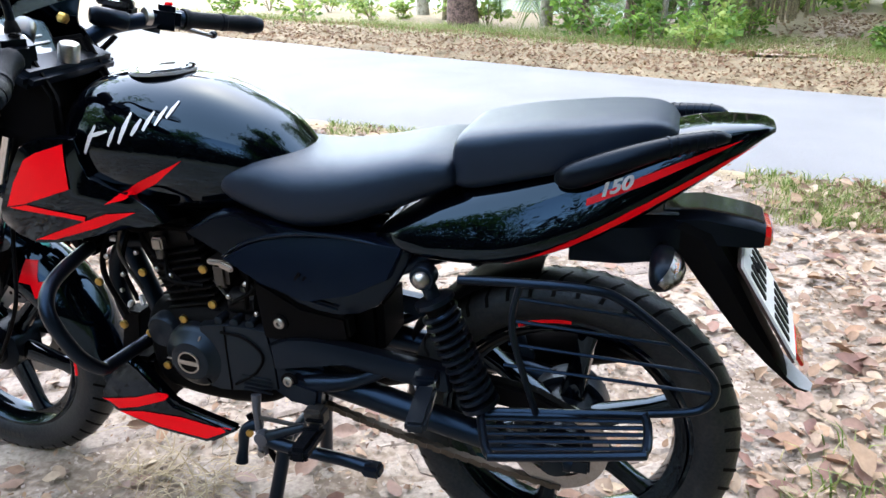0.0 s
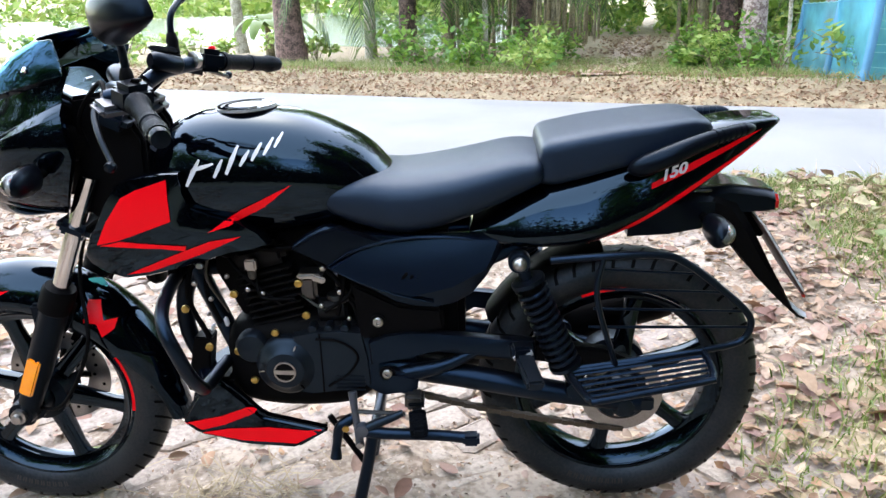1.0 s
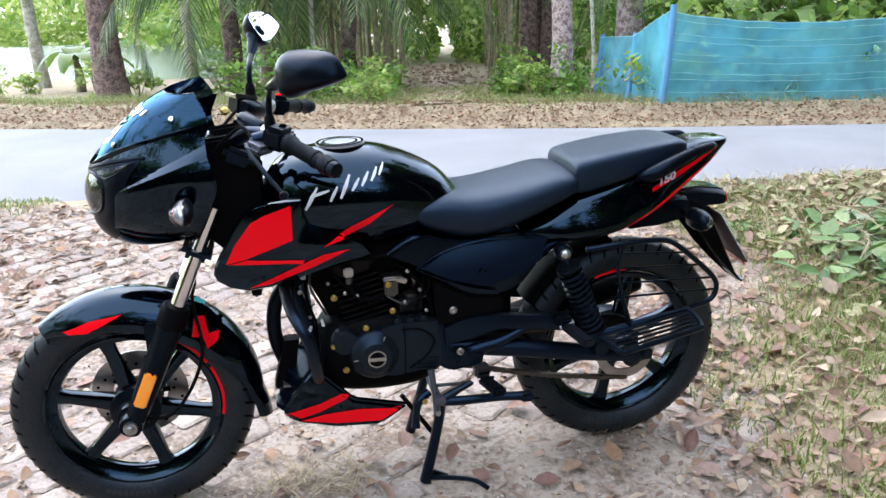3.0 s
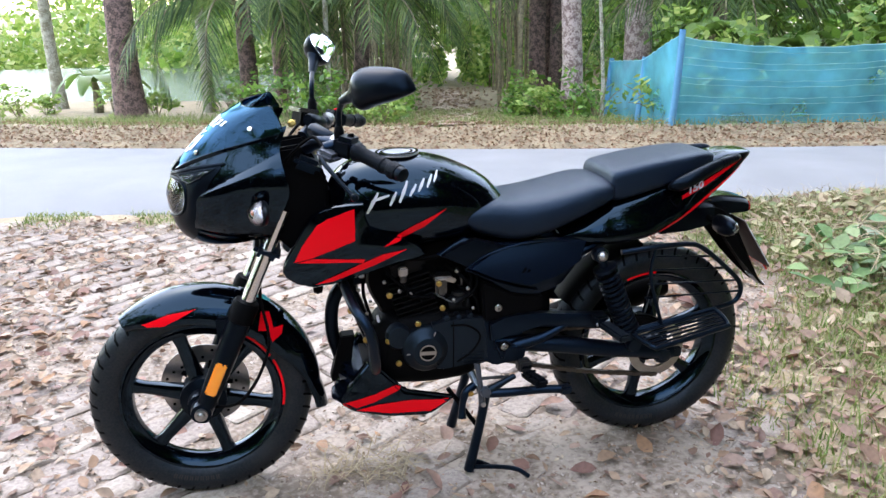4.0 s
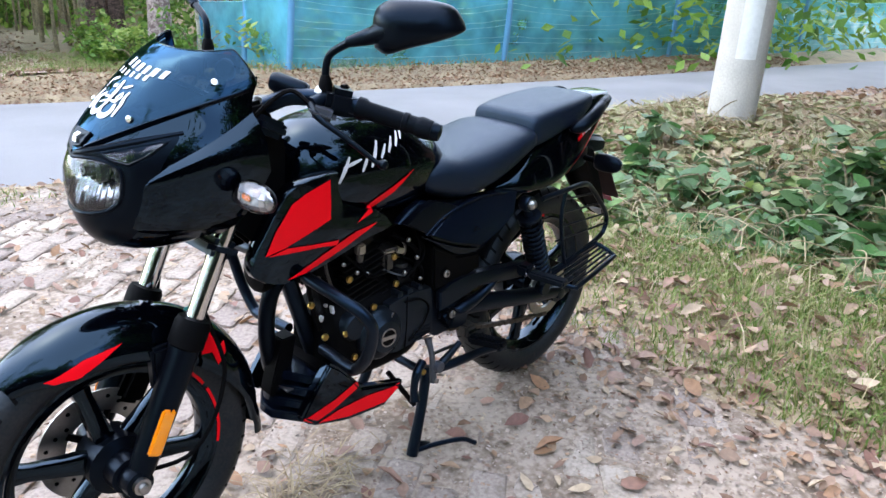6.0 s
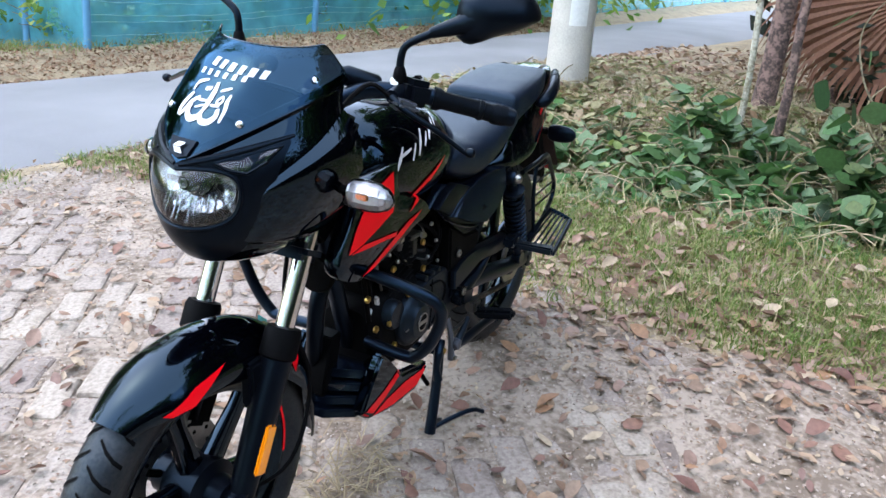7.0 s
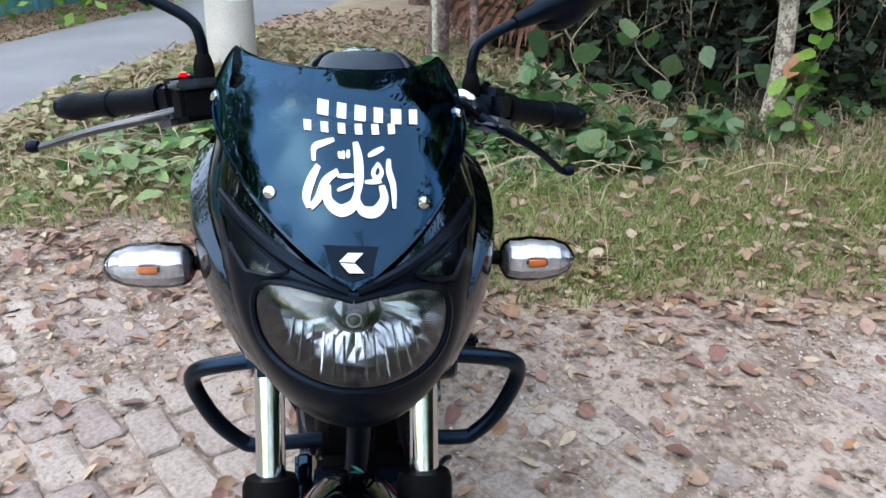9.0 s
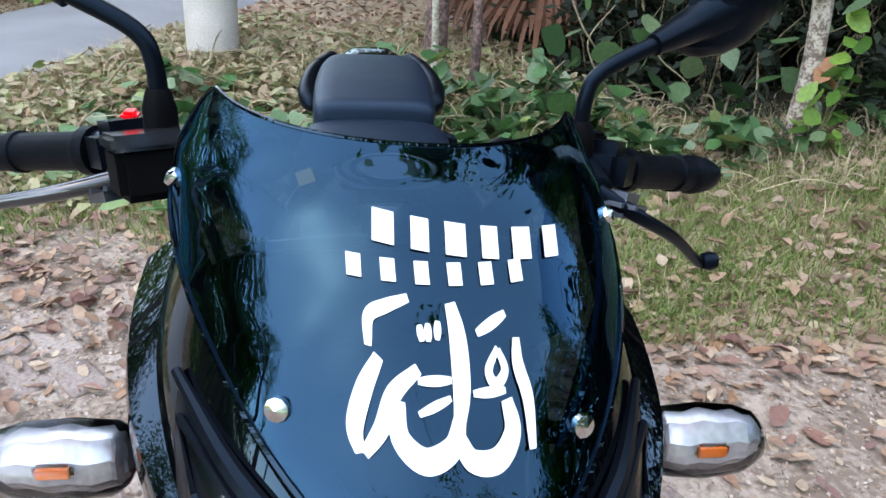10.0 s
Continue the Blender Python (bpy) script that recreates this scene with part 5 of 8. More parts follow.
visor = part("visor", cowl_sheet(visor_low, visor_top, 1.54, 30, 84, 0.008, None, 0.0), visor_smoke, bike, "smoked visor with white stickers", 70)
part("visor_edge", tube([cowl_at(a, visor_top(a), 0.008) for a in np.linspace(-1.54, 1.54, 61)], 0.0013, 6, 1), gloss_black, visor)
for y, z in ((0.066, 0.997), (-0.070, 0.987), (0.133, 1.054), (-0.121, 1.044)):
    half = cowl_level(z)[1]
    p = on_cowl(max(-half * 0.97, min(half * 0.97, y - CY)), z - LEAN * (y - CY), 0.009)
    part("visor_screw", lathe([(0.0065, 0.0), (0.006, 0.003), (0.0, 0.005)], p, (p - Vector((-0.40, FY, 0.93))).normalized(), 10), chrome, visor, "bright screw")
# dashboard behind the visor: a tilted pod, narrower towards the rider


def bent_pod(half, rise):
    nrm, up = Vector((0.68, 0, 0.73)), Vector((-0.73, 0, 0.68))
    low = Vector((-0.430, FY, 0.980)) + nrm * (rise - 0.050)
    k = half / 0.100
    shape = glide([(0.0, -0.050), (0.052, -0.050), (0.066, -0.034), (0.096, 0.024), (0.090, 0.044), (0.050, 0.056), (0.0, 0.060), (-0.050, 0.056), (-0.090, 0.044), (-0.096, 0.024), (-0.066, -0.034), (-0.052, -0.050), (0.0, -0.050)], 3)[:-1]
    deep = 0.048 if rise < 0.01 else 0.008
    rings = [[low + nrm * d + Vector((0, p * k * m, 0)) + up * (q * k * m) for p, q in shape] for m, d in ((0.80, 0.0), (0.96, deep * 0.2), (1.0, deep * 0.7), (0.97, deep), (0.90, deep + 0.001))]
    return loft(rings)


dash = part("dashboard", bent_pod(0.118, 0.0), matte_black, bike, "dark instrument dashboard", 50)
part("dash_bezel", bent_pod(0.111, 0.046), satin_black, dash, "", 50)
# The pale blue of the mirrored sky is put into the glass colour.
dial = part("dash_glass", bent_pod(0.098, 0.056), material("dash_glass", (0.10, 0.15, 0.165), 0.06, second=(0.05, 0.075, 0.085), scale=14, coat=1.0, shine=0.9), dash, "instrument glass with pale sky reflection in its colour", 50)
for k in range(3):
    part("dash_mark", block((-0.405 - 0.013 * k, FY + 0.035, 0.981 + 0.0121 * k), (0.004, 0.045 - 0.008 * k, 0.0025), 0.0, (0, 43, 0)), white_vinyl, dial)
part("dash_nacelle", body([(-0.56, 0.985, 0.86, 0.060), (-0.50, 0.975, 0.85, 0.090), (-0.43, 0.945, 0.85, 0.095), (-0.37, 0.925, 0.86, 0.075)], 3.0, 4, 24, FY), matte_black, bike, "black cover under the instruments")

# white stickers: places across and up the visor


def sticker(name, strokes, wide, parent, label, lift=0.0098):
    """Flat brush strokes on the visor: each a row of places, with a width that swells in the middle."""
    bm = bmesh.new()
    for stroke, w in strokes:
        pts = glide(stroke, 6) if len(stroke) > 2 else np.array([np.array(stroke[0]) * (1 - t) + np.array(stroke[1]) * t for t in np.linspace(0, 1, 6)])
        n, rows = len(pts), []
        for i, p in enumerate(pts):
            d = pts[min(i + 1, n - 1)] - pts[max(i - 1, 0)]
            d = d / (np.hypot(*d) + 1e-9)
            s = np.array((-d[1], d[0])) * w * wide * ((0.45 + 0.55 * math.sin(math.pi * (0.08 + 0.84 * i / (n - 1)))) if label else 1.0)
            rows.append([bm.verts.new(on_cowl(*(p + s * q), lift)) for q in (-1, 0, 1)])
        for a, b in zip(rows, rows[1:]):
            for k in (0, 1):
                bm.faces.new((a[k], a[k + 1], b[k + 1], b[k]))
    return part(name, bm, white_vinyl, parent, label)


def visor_place(u, v):
    """Sticker sheet coordinates to places across and up the visor."""
    du, dv = u - 510, v - 75
    return (0.0484 - 0.0002033 * du + 1.7e-6 * dv + 9.8e-9 * du * dv, 1.0504 - 0.000143 * dv - 5.7e-9 * dv * dv)


def brush(points, w):
    return [visor_place(u, v) for u, v in points], w


def brush_small(points, w):
    return brush([(777 + (u - 755) * 0.83, 138 + (v - 150) * 0.80) for u, v in points], w * 0.85)


CALLIGRAPHY = [brush_small([(660, 150), (600, 180), (555, 215), (550, 300)], 15), brush_small([(685, 225), (690, 272)], 10), brush_small([(708, 220), (706, 272)], 10), brush_small([(735, 212), (730, 266)], 10),
               brush_small([(772, 160), (785, 260), (785, 400), (772, 500)], 24), brush_small([(575, 325), (535, 420), (508, 530), (520, 600)], 22), brush_small([(530, 600), (575, 520), (610, 420), (675, 348)], 20),
               brush_small([(620, 440), (620, 540), (680, 598), (750, 560), (775, 480)], 27), brush_small([(765, 520), (800, 595), (870, 600), (915, 530), (905, 440)], 26), brush_small([(893, 295), (862, 355), (880, 395), (908, 360), (893, 300)], 12),
               brush_small([(950, 275), (948, 350), (968, 450), (970, 592)], 17), brush_small([(672, 382), (760, 376)], 11), brush_small([(670, 472), (755, 425)], 10), brush_small([(815, 415), (905, 415)], 11), brush_small([(838, 250), (925, 200)], 13)]
for stroke in CALLIGRAPHY:
    sticker("calligraphy_stroke", [stroke], 0.0002, visor, "white brush stroke")
for k in range(6):
    y, z = 0.0195 - 0.0168 * k, 1.0652 - 0.0016 * k
    sticker("sticker_mark", [([(y, z - 0.0058), (y - 0.0012, z + 0.0058)], 1.0)], 0.0042 if k % 2 else 0.0050, visor, "")
    y, z = 0.0335 - 0.01523 * k, 1.0505 - 0.0002 * k
    sticker("sticker_mark", [([(y, z - 0.0040), (y, z + 0.0040)], 1.0)], 0.0033, visor, "")

# indicators


def indicator(at, side, out, name, facing=-1):
    x, y, z = at
    rings = []
    for t, hx, hz in ((0.0, 0.010, 0.010), (0.05, 0.024, 0.022), (0.12, 0.031, 0.028), (0.4, 0.034, 0.031), (0.7, 0.031, 0.028), (0.88, 0.023, 0.021), (0.97, 0.012, 0.011), (1.0, 0.003, 0.003)):
        rings.append([(x + facing * hx * math.cos(a) * (1.1 if math.cos(a) > 0 else 0.45) , y + side * out * t, z + 0.90 * hz * math.sin(a)) for a in (2 * math.pi * k / 18 for k in range(18))])
    back = bmesh.new()
    front = bmesh.new()
    for bm, lo, hi in ((front, -5, 5), (back, 4, 14)) if facing < 0 else ((front, -3, 3), (back, 3, 15)):
        rows = [[bm.verts.new(r[k % 18]) for k in range(lo, hi + 1)] for r in rings]
        for a, b in zip(rows, rows[1:]):
            for i in range(len(a) - 1):
                bm.faces.new((a[i], a[i + 1], b[i + 1], b[i]))
    lens = part(name, front, lens_clear, bike, "clear indicator lens with amber bulb", 60)
    part("housing", back, satin_black, lens, "", 60)
    inner = bmesh.new()
    rows = []
    for q in range(15):
        f = q / 14 * (len(rings) - 1.001)
        lo_ring, hi_ring = rings[int(f)], rings[min(int(f) + 1, len(rings) - 1)]
        row = []
        for k in range(-5, 6):
            p = Vector(lo_ring[k % 18]).lerp(Vector(hi_ring[k % 18]), f - int(f))
            row.append(inner.verts.new(((p.x - x) * 0.55 + x + facing * (0.0036 * (q % 2) + 0.0018 * (k % 2)), y + (p.y - y) * 0.95 + side * 0.002, (p.z - z) * 0.92 + z)))
        rows.append(row)
    for a, b in zip(rows, rows[1:]):
        for k in range(10):
            inner.faces.new((a[k], a[k + 1], b[k + 1], b[k]))
    part("lamp_bowl", inner, lamp_white, lens, "silver lamp bowl", 30)
    part("bulb", block((x + facing * 0.024, y + side * out * 0.46, z + 0.004), (0.006, 0.026, 0.013), 0.003), material("amber_bulb", (0.9, 0.18, 0.02), 0.3) if "amber_bulb" not in bpy.data.materials else bpy.data.materials["amber_bulb"], lens)
    part("stalk", tube([(x + 0.004, y - side * 0.085, z + 0.004), (x, y + side * 0.006, z)], [0.009, 0.009], 10), matte_black, lens)
    return lens


for side in (-1, 1):
    indicator((-0.450, 0.006 + side * 0.180, 0.860), side, 0.094 + 0.006 * (1 + side), "front_indicator")
    indicator((0.803, side * 0.106, 0.712), side, 0.094, "rear_indicator", 1)

# handlebars, switches, levers, mirrors
for side in (-1, 1):
    def at(x, y, z):
        return Vector((x, FY + side * y, z))
    inner, end = at(-0.222, 0.225 + 0.010 * (1 + side), 0.992 + 0.006 * (1 + side)), at(-0.143, 0.345 + 0.028 * (1 + side), 0.961 + 0.007 * (1 + side))
    along = (end - inner).normalized()
    bar = part("handlebar", tube([at(-0.335, 0.09, 0.985), at(-0.30, 0.13, 1.005), inner - along * 0.03, inner + along * 0.02], 0.0165, 14), frame_black, bike, "black clip-on handlebar")
    grip = tube([inner + along * 0.0, inner + along * 0.012, inner + along * 0.02, inner + along * 0.12, end - along * 0.03, end - along * 0.022, end], [0.022, 0.022, 0.0175, 0.0175, 0.018, 0.021, 0.019], 16, straight=True)
    part("grip", grip, grip_rubber, bar, "ribbed black rubber grip")
    part("grip_flange", lathe([(0.0172, -0.006), (0.0195, -0.004), (0.0195, 0.004), (0.0172, 0.006)], inner + along * 0.095, along, 18), grip_rubber, bar)
    part("bar_end", lathe([(0.017, 0), (0.018, 0.006), (0.016, 0.016), (0.006, 0.019)], end, along, 14), satin_black, bar)
    sw = block(tuple(inner - along * 0.035 + Vector((0, 0, 0.002))), (0.058, 0.062, 0.050), 0.012, (0, 12, side * 33 + (0 if side < 0 else 0)))
    part("switch_block", sw, satin_black, bar, "black switch block")
    part("bar_clamp", tube([at(-0.318, 0.083, 1.030), at(-0.312, 0.090, 1.028), at(-0.280, 0.134, 1.012), at(-0.276, 0.139, 1.010)], [0.015, 0.0195, 0.0195, 0.016], 14, straight=True), satin_black, bar, "dark bar clamp")
    part("switch_button", block(tuple(inner - along * 0.035 + Vector((0.010, 0, 0.028))), (0.018, 0.014, 0.008), 0.003), red_vinyl if side > 0 else matte_black, bar)
    part("bar_collar", lathe([(0.0168, -0.007), (0.0185, -0.006), (0.0185, 0.006), (0.0168, 0.007)], inner - along * 0.078, along, 16), plate_white if side < 0 else steel, bar, "pale collar")
    pivot = inner - along * 0.055 + Vector((-0.045, 0, -0.006))
    part("lever_bracket", tube([inner - along * 0.06, pivot], [0.016, 0.014], 10), frame_black, bar)
    perch = block(tuple(pivot.lerp(inner, 0.35) + Vector((-0.012, 0, -0.012))), (0.052, 0.062, 0.022), 0.009, (0, 18, side * 40))
    part("lever_perch", perch, painted_alloy, bar, "blue-grey lever perch")
    tip = at(-0.243, 0.322, 0.906) if side < 0 else at(-0.262, 0.412, 0.950)
    part("lever", tube([pivot, pivot.lerp(tip, 0.25) + Vector((-0.022, 0, 0.004)), pivot.lerp(tip, 0.6) + Vector((-0.016, 0, 0.004)), tip - Vector((0.002, side * 0.012, 0)), tip], [0.008, 0.0065, 0.0055, 0.005, 0.007], 10), lid_black if side > 0 else satin_black, bar, "shiny black brake lever" if side > 0 else "black clutch lever")
    part("lever_ball", lathe([(0.0, -0.010), (0.008, -0.007), (0.010, 0), (0.008, 0.007), (0.0, 0.010)], tip, (0, 1, 0), 10), satin_black, bar)
    part("control_cable", tube([pivot, pivot + Vector((-0.03, -side * 0.04, 0.02)), at(-0.40, 0.10, 0.93), at(-0.36, 0.06, 0.80), at(-0.25, 0.05, 0.70)], 0.0045, 6), matte_black, bar)
    # mirror
    lift = Vector((-0.042, 0.012, 0.030)) if side > 0 else Vector((0.0, -0.012, 0.0))
    base = at(-0.257, 0.160, 1.022) + lift
    inner_end = at(-0.222, 0.262, 1.138) + lift
    stem = [base, base + Vector((0.001, side * 0.001, 0.044)), base + Vector((0.004, side * 0.014, 0.068)), base + Vector((0.010, side * 0.064, 0.094))]
    mir = part("mirror", tube(stem, [0.008, 0.0072, 0.0072, 0.0075], 12), satin_black, bike, "black rear-view mirror on a bent stem")
    part("stem_boot", lathe([(0.013, -0.02), (0.013, 0.010), (0.010, 0.022), (0.008, 0.026)], base, (0, 0, 1), 14), matte_black, mir)
    u = (Vector((0.72, side * 0.69, 0.0)) if side < 0 else Vector((0.42, 0.90, 0.0))).normalized()
    nrm = (Vector((0.68, 0.71, 0.10)) if side < 0 else Vector((0.82, -0.40, 0.60))).normalized()
    u = (u - nrm * u.dot(nrm)).normalized()
    v = nrm.cross(u).normalized()
    if v.z < 0:
        v = -v
    shape = [(-0.004, -0.030), (-0.008, 0.006), (-0.002, 0.036), (0.020, 0.052), (0.055, 0.056), (0.105, 0.054), (0.138, 0.044), (0.158, 0.014), (0.150, 0.002), (0.110, -0.014), (0.060, -0.028), (0.018, -0.042)]
    outline = [(p - 0.072, q - 0.006) for p, q in glide(shape + shape[:1], 3)[:-1]]
    c = inner_end + u * 0.072 + v * 0.006 if side < 0 else Vector((-0.245, 0.352, 1.202))
    rings = []
    for s, d in ((0.20, -0.046), (0.55, -0.040), (0.82, -0.026), (0.96, -0.010), (1.0, 0.0), (1.0, 0.006), (0.95, 0.007), (0.93, 0.004)):
        rings.append([c + u * (p * s - 0.02 * (1 - s)) + v * (q * s) + nrm * d for p, q in outline])
    part("mirror_shell", loft(rings), satin_black, mir, "", 35)
    part("mirror_glass", loft([[c + u * (p * s) + v * (q * s) + nrm * 0.0055 for p, q in outline] for s in (0.94, 0.5)]), mirror_glass, mir, "mirror glass")
    neck = c - u * 0.050 - nrm * 0.012 - v * 0.004
    part("mirror_neck", tube([stem[-1] - (neck - stem[-1]) * 0.12, stem[-1].lerp(neck, 0.35), stem[-1].lerp(neck, 0.6), stem[-1].lerp(neck, 0.64), neck], [0.0095, 0.0145, 0.0165, 0.0185, 0.026], 14, straight=True), satin_black, mir, "rubber boot at the mirror's neck")
res = part("fluid_reservoir", block((-0.320, FY + 0.172, 1.022), (0.058, 0.066, 0.042), 0.006, (0, 12, 25)), matte_black, bike, "square black brake fluid reservoir")
part("reservoir_lid", block((-0.323, FY + 0.172, 1.046), (0.062, 0.070, 0.012), 0.003, (0, 12, 25)), lid_black, res)
part("stem_nut", lathe([(0.011, -0.006), (0.011, 0.006), (0.006, 0.010), (0.0, 0.010)], (-0.362, 0.073, 1.026), (0.2, -1, 0.3), 6), brass, bike, "gold zinc nut")
part("ignition_lock", lathe([(0.020, 0), (0.020, 0.03), (0.017, 0.034)], (-0.315, FY, 0.955), (0.3, 0, 1), 16), steel, bike)

# tank and shrouds
tank_bm = body([(-0.300, 0.80, 0.72, 0.04), (-0.275, 0.885, 0.70, 0.085), (-0.225, 0.930, 0.685, 0.114), (-0.15, 0.946, 0.68, 0.128), (-0.07, 0.946, 0.683, 0.133), (0.01, 0.934, 0.69, 0.131), (0.085, 0.904, 0.70, 0.117), (0.145, 0.868, 0.71, 0.096), (0.19, 0.82, 0.72, 0.07)], 2.2, 6, 44)
tank_tree = surface_of(tank_bm)
tank = part("fuel_tank", tank_bm, gloss_black, bike, "gloss black fuel tank", 60)
part("fuel_cap", lathe([(0.060, 0.0), (0.060, 0.004), (0.050, 0.006), (0.047, 0.003), (0.036, 0.003), (0.034, 0.007), (0.022, 0.008), (0.0, 0.008)], (-0.095, 0, 0.943), (-0.02, 0, 1), 40), cap_alloy, tank, "round pale alloy fuel cap")
for r0, r1, h in ((0.052, 0.058, 0.0062), (0.038, 0.044, 0.0062)):
    part("cap_ring", lathe([(r0, h), (r1, h), (r1, h + 0.001), (r0, h + 0.001)], (-0.095, 0, 0.943), (-0.02, 0, 1), 40, closed=True), gloss_black, tank)


def px(u, v):
    """Side view sheet coordinates to x and z."""
    return (-0.219 + (u - 568) * 0.00153, 0.839 - (v - 357) * 0.00150)


for side in (-1, 1):
    outline = [(-0.205, 0.846), (-0.275, 0.843), (-0.335, 0.822), (-0.382, 0.752), (-0.414, 0.698), (-0.410, 0.664), (-0.345, 0.632), (-0.234, 0.650), (-0.121, 0.682), (-0.045, 0.698), (-0.10, 0.745), (-0.19, 0.775)]
    bm = bulged(outline, side * 0.098, side * 0.133, 0.007, 5, 2)
    tree_s = surface_of(bm)
    shroud = part("tank_shroud", bm, gloss_black, bike, "black tank shroud with red graphics")
    red = [[px(562, 360), px(520, 373), px(500, 383), px(475, 415), px(458, 446), px(487, 440), px(560, 415)],
           [px(462, 447), px(490, 441), px(575, 449), px(572, 456), px(545, 452)],
           [px(606, 443), px(647, 438), px(590, 462), px(520, 485), px(490, 488), px(560, 460)]]
    for r in red:
        part("red_graphic", laid_on(r, tree_s, side, 0.0026), red_vinyl, shroud, "red graphic")
    part("red_arrow", laid_on([px(606, 431), px(650, 403), px(718, 371), px(680, 400), px(632, 424)], (tank_tree, tree_s), side, 0.0027), red_vinyl, tank, "red arrow graphic")
    # slanted strokes stand in for the maker's script
    for u0, v0, u1, v1, w in ((584, 372, 604, 338, 3.0), (592, 352, 622, 343, 2.4), (622, 360, 634, 338, 2.6), (638, 356, 654, 322, 3.0), (656, 346, 668, 328, 2.6), (671, 340, 683, 320, 2.6), (686, 334, 697, 315, 2.4), (699, 326, 708, 310, 2.2)):
        dx, dy = (u1 - u0), (v1 - v0)
        ln = math.hypot(dx, dy)
        ox, oy = -dy / ln * w, dx / ln * w
        part("tank_mark", laid_on([px(u0 + ox * 0.6, v0 + oy * 0.6), px((u0 + u1) / 2 + ox, (v0 + v1) / 2 + oy), px(u1 + ox * 0.5, v1 + oy * 0.5), px(u1 - ox * 0.5, v1 - oy * 0.5), px((u0 + u1) / 2 - ox, (v0 + v1) / 2 - oy), px(u0 - ox * 0.6, v0 - oy * 0.6)], tank_tree, side, 0.002, 1), white_vinyl, tank)

# seats
rider = body([(0.060, 0.792, 0.765, 0.112), (0.085, 0.812, 0.735, 0.121), (0.14, 0.824, 0.712, 0.130), (0.21, 0.820, 0.697, 0.137), (0.29, 0.828, 0.710, 0.141), (0.37, 0.842, 0.740, 0.139), (0.43, 0.853, 0.766, 0.133), (0.476, 0.851, 0.788, 0.124), (0.489, 0.842, 0.796, 0.108)], 3.1, 6, 40)
part("rider_seat", rider, seat_vinyl, bike, "black vinyl rider seat", 60)
pillion = body([(0.480, 0.855, 0.800, 0.094), (0.483, 0.870, 0.795, 0.104), (0.492, 0.880, 0.791, 0.110), (0.52, 0.887, 0.792, 0.114), (0.60, 0.900, 0.812, 0.115), (0.70, 0.910, 0.838, 0.108), (0.765, 0.913, 0.864, 0.092), (0.798, 0.906, 0.874, 0.076), (0.812, 0.892, 0.878, 0.055)], 5.2, 6, 48)
part("pillion_seat", pillion, seat_vinyl, bike, "black vinyl raised pillion seat", 60)

# tail
tail_bm = body([(0.345, 0.712, 0.692, 0.095), (0.40, 0.745, 0.678, 0.120), (0.48, 0.792, 0.668, 0.126), (0.57, 0.822, 0.676, 0.124), (0.66, 0.850, 0.702, 0.114), (0.76, 0.880, 0.752, 0.099), (0.85, 0.900, 0.815, 0.080), (0.925, 0.902, 0.876, 0.050), (0.945, 0.897, 0.888, 0.03)], 3.6, 6, 48)
# the flanks lean in towards the seat, so that they face the sky
for v in tail_bm.verts:
    low = float(np.interp(v.co.x, (0.345, 0.48, 0.57, 0.66, 0.76, 0.85, 0.925), (0.692, 0.668, 0.676, 0.702, 0.752, 0.815, 0.876)))
    wide, lean = (float(np.interp(v.co.x, (0.345, 0.45, 0.575, 0.70, 0.80, 0.925), row)) for row in ((1.05, 1.22, 1.33, 1.25, 1.10, 1.0), (1.0, 2.6, 3.4, 3.2, 2.4, 0.5)))
    v.co.y *= wide - lean * min(max(v.co.z - low, 0.0), 0.14)
tail_tree = surface_of(tail_bm)
tail = part("tail_panel", tail_bm, gloss_black, bike, "gloss black tail with a red stripe", 60)
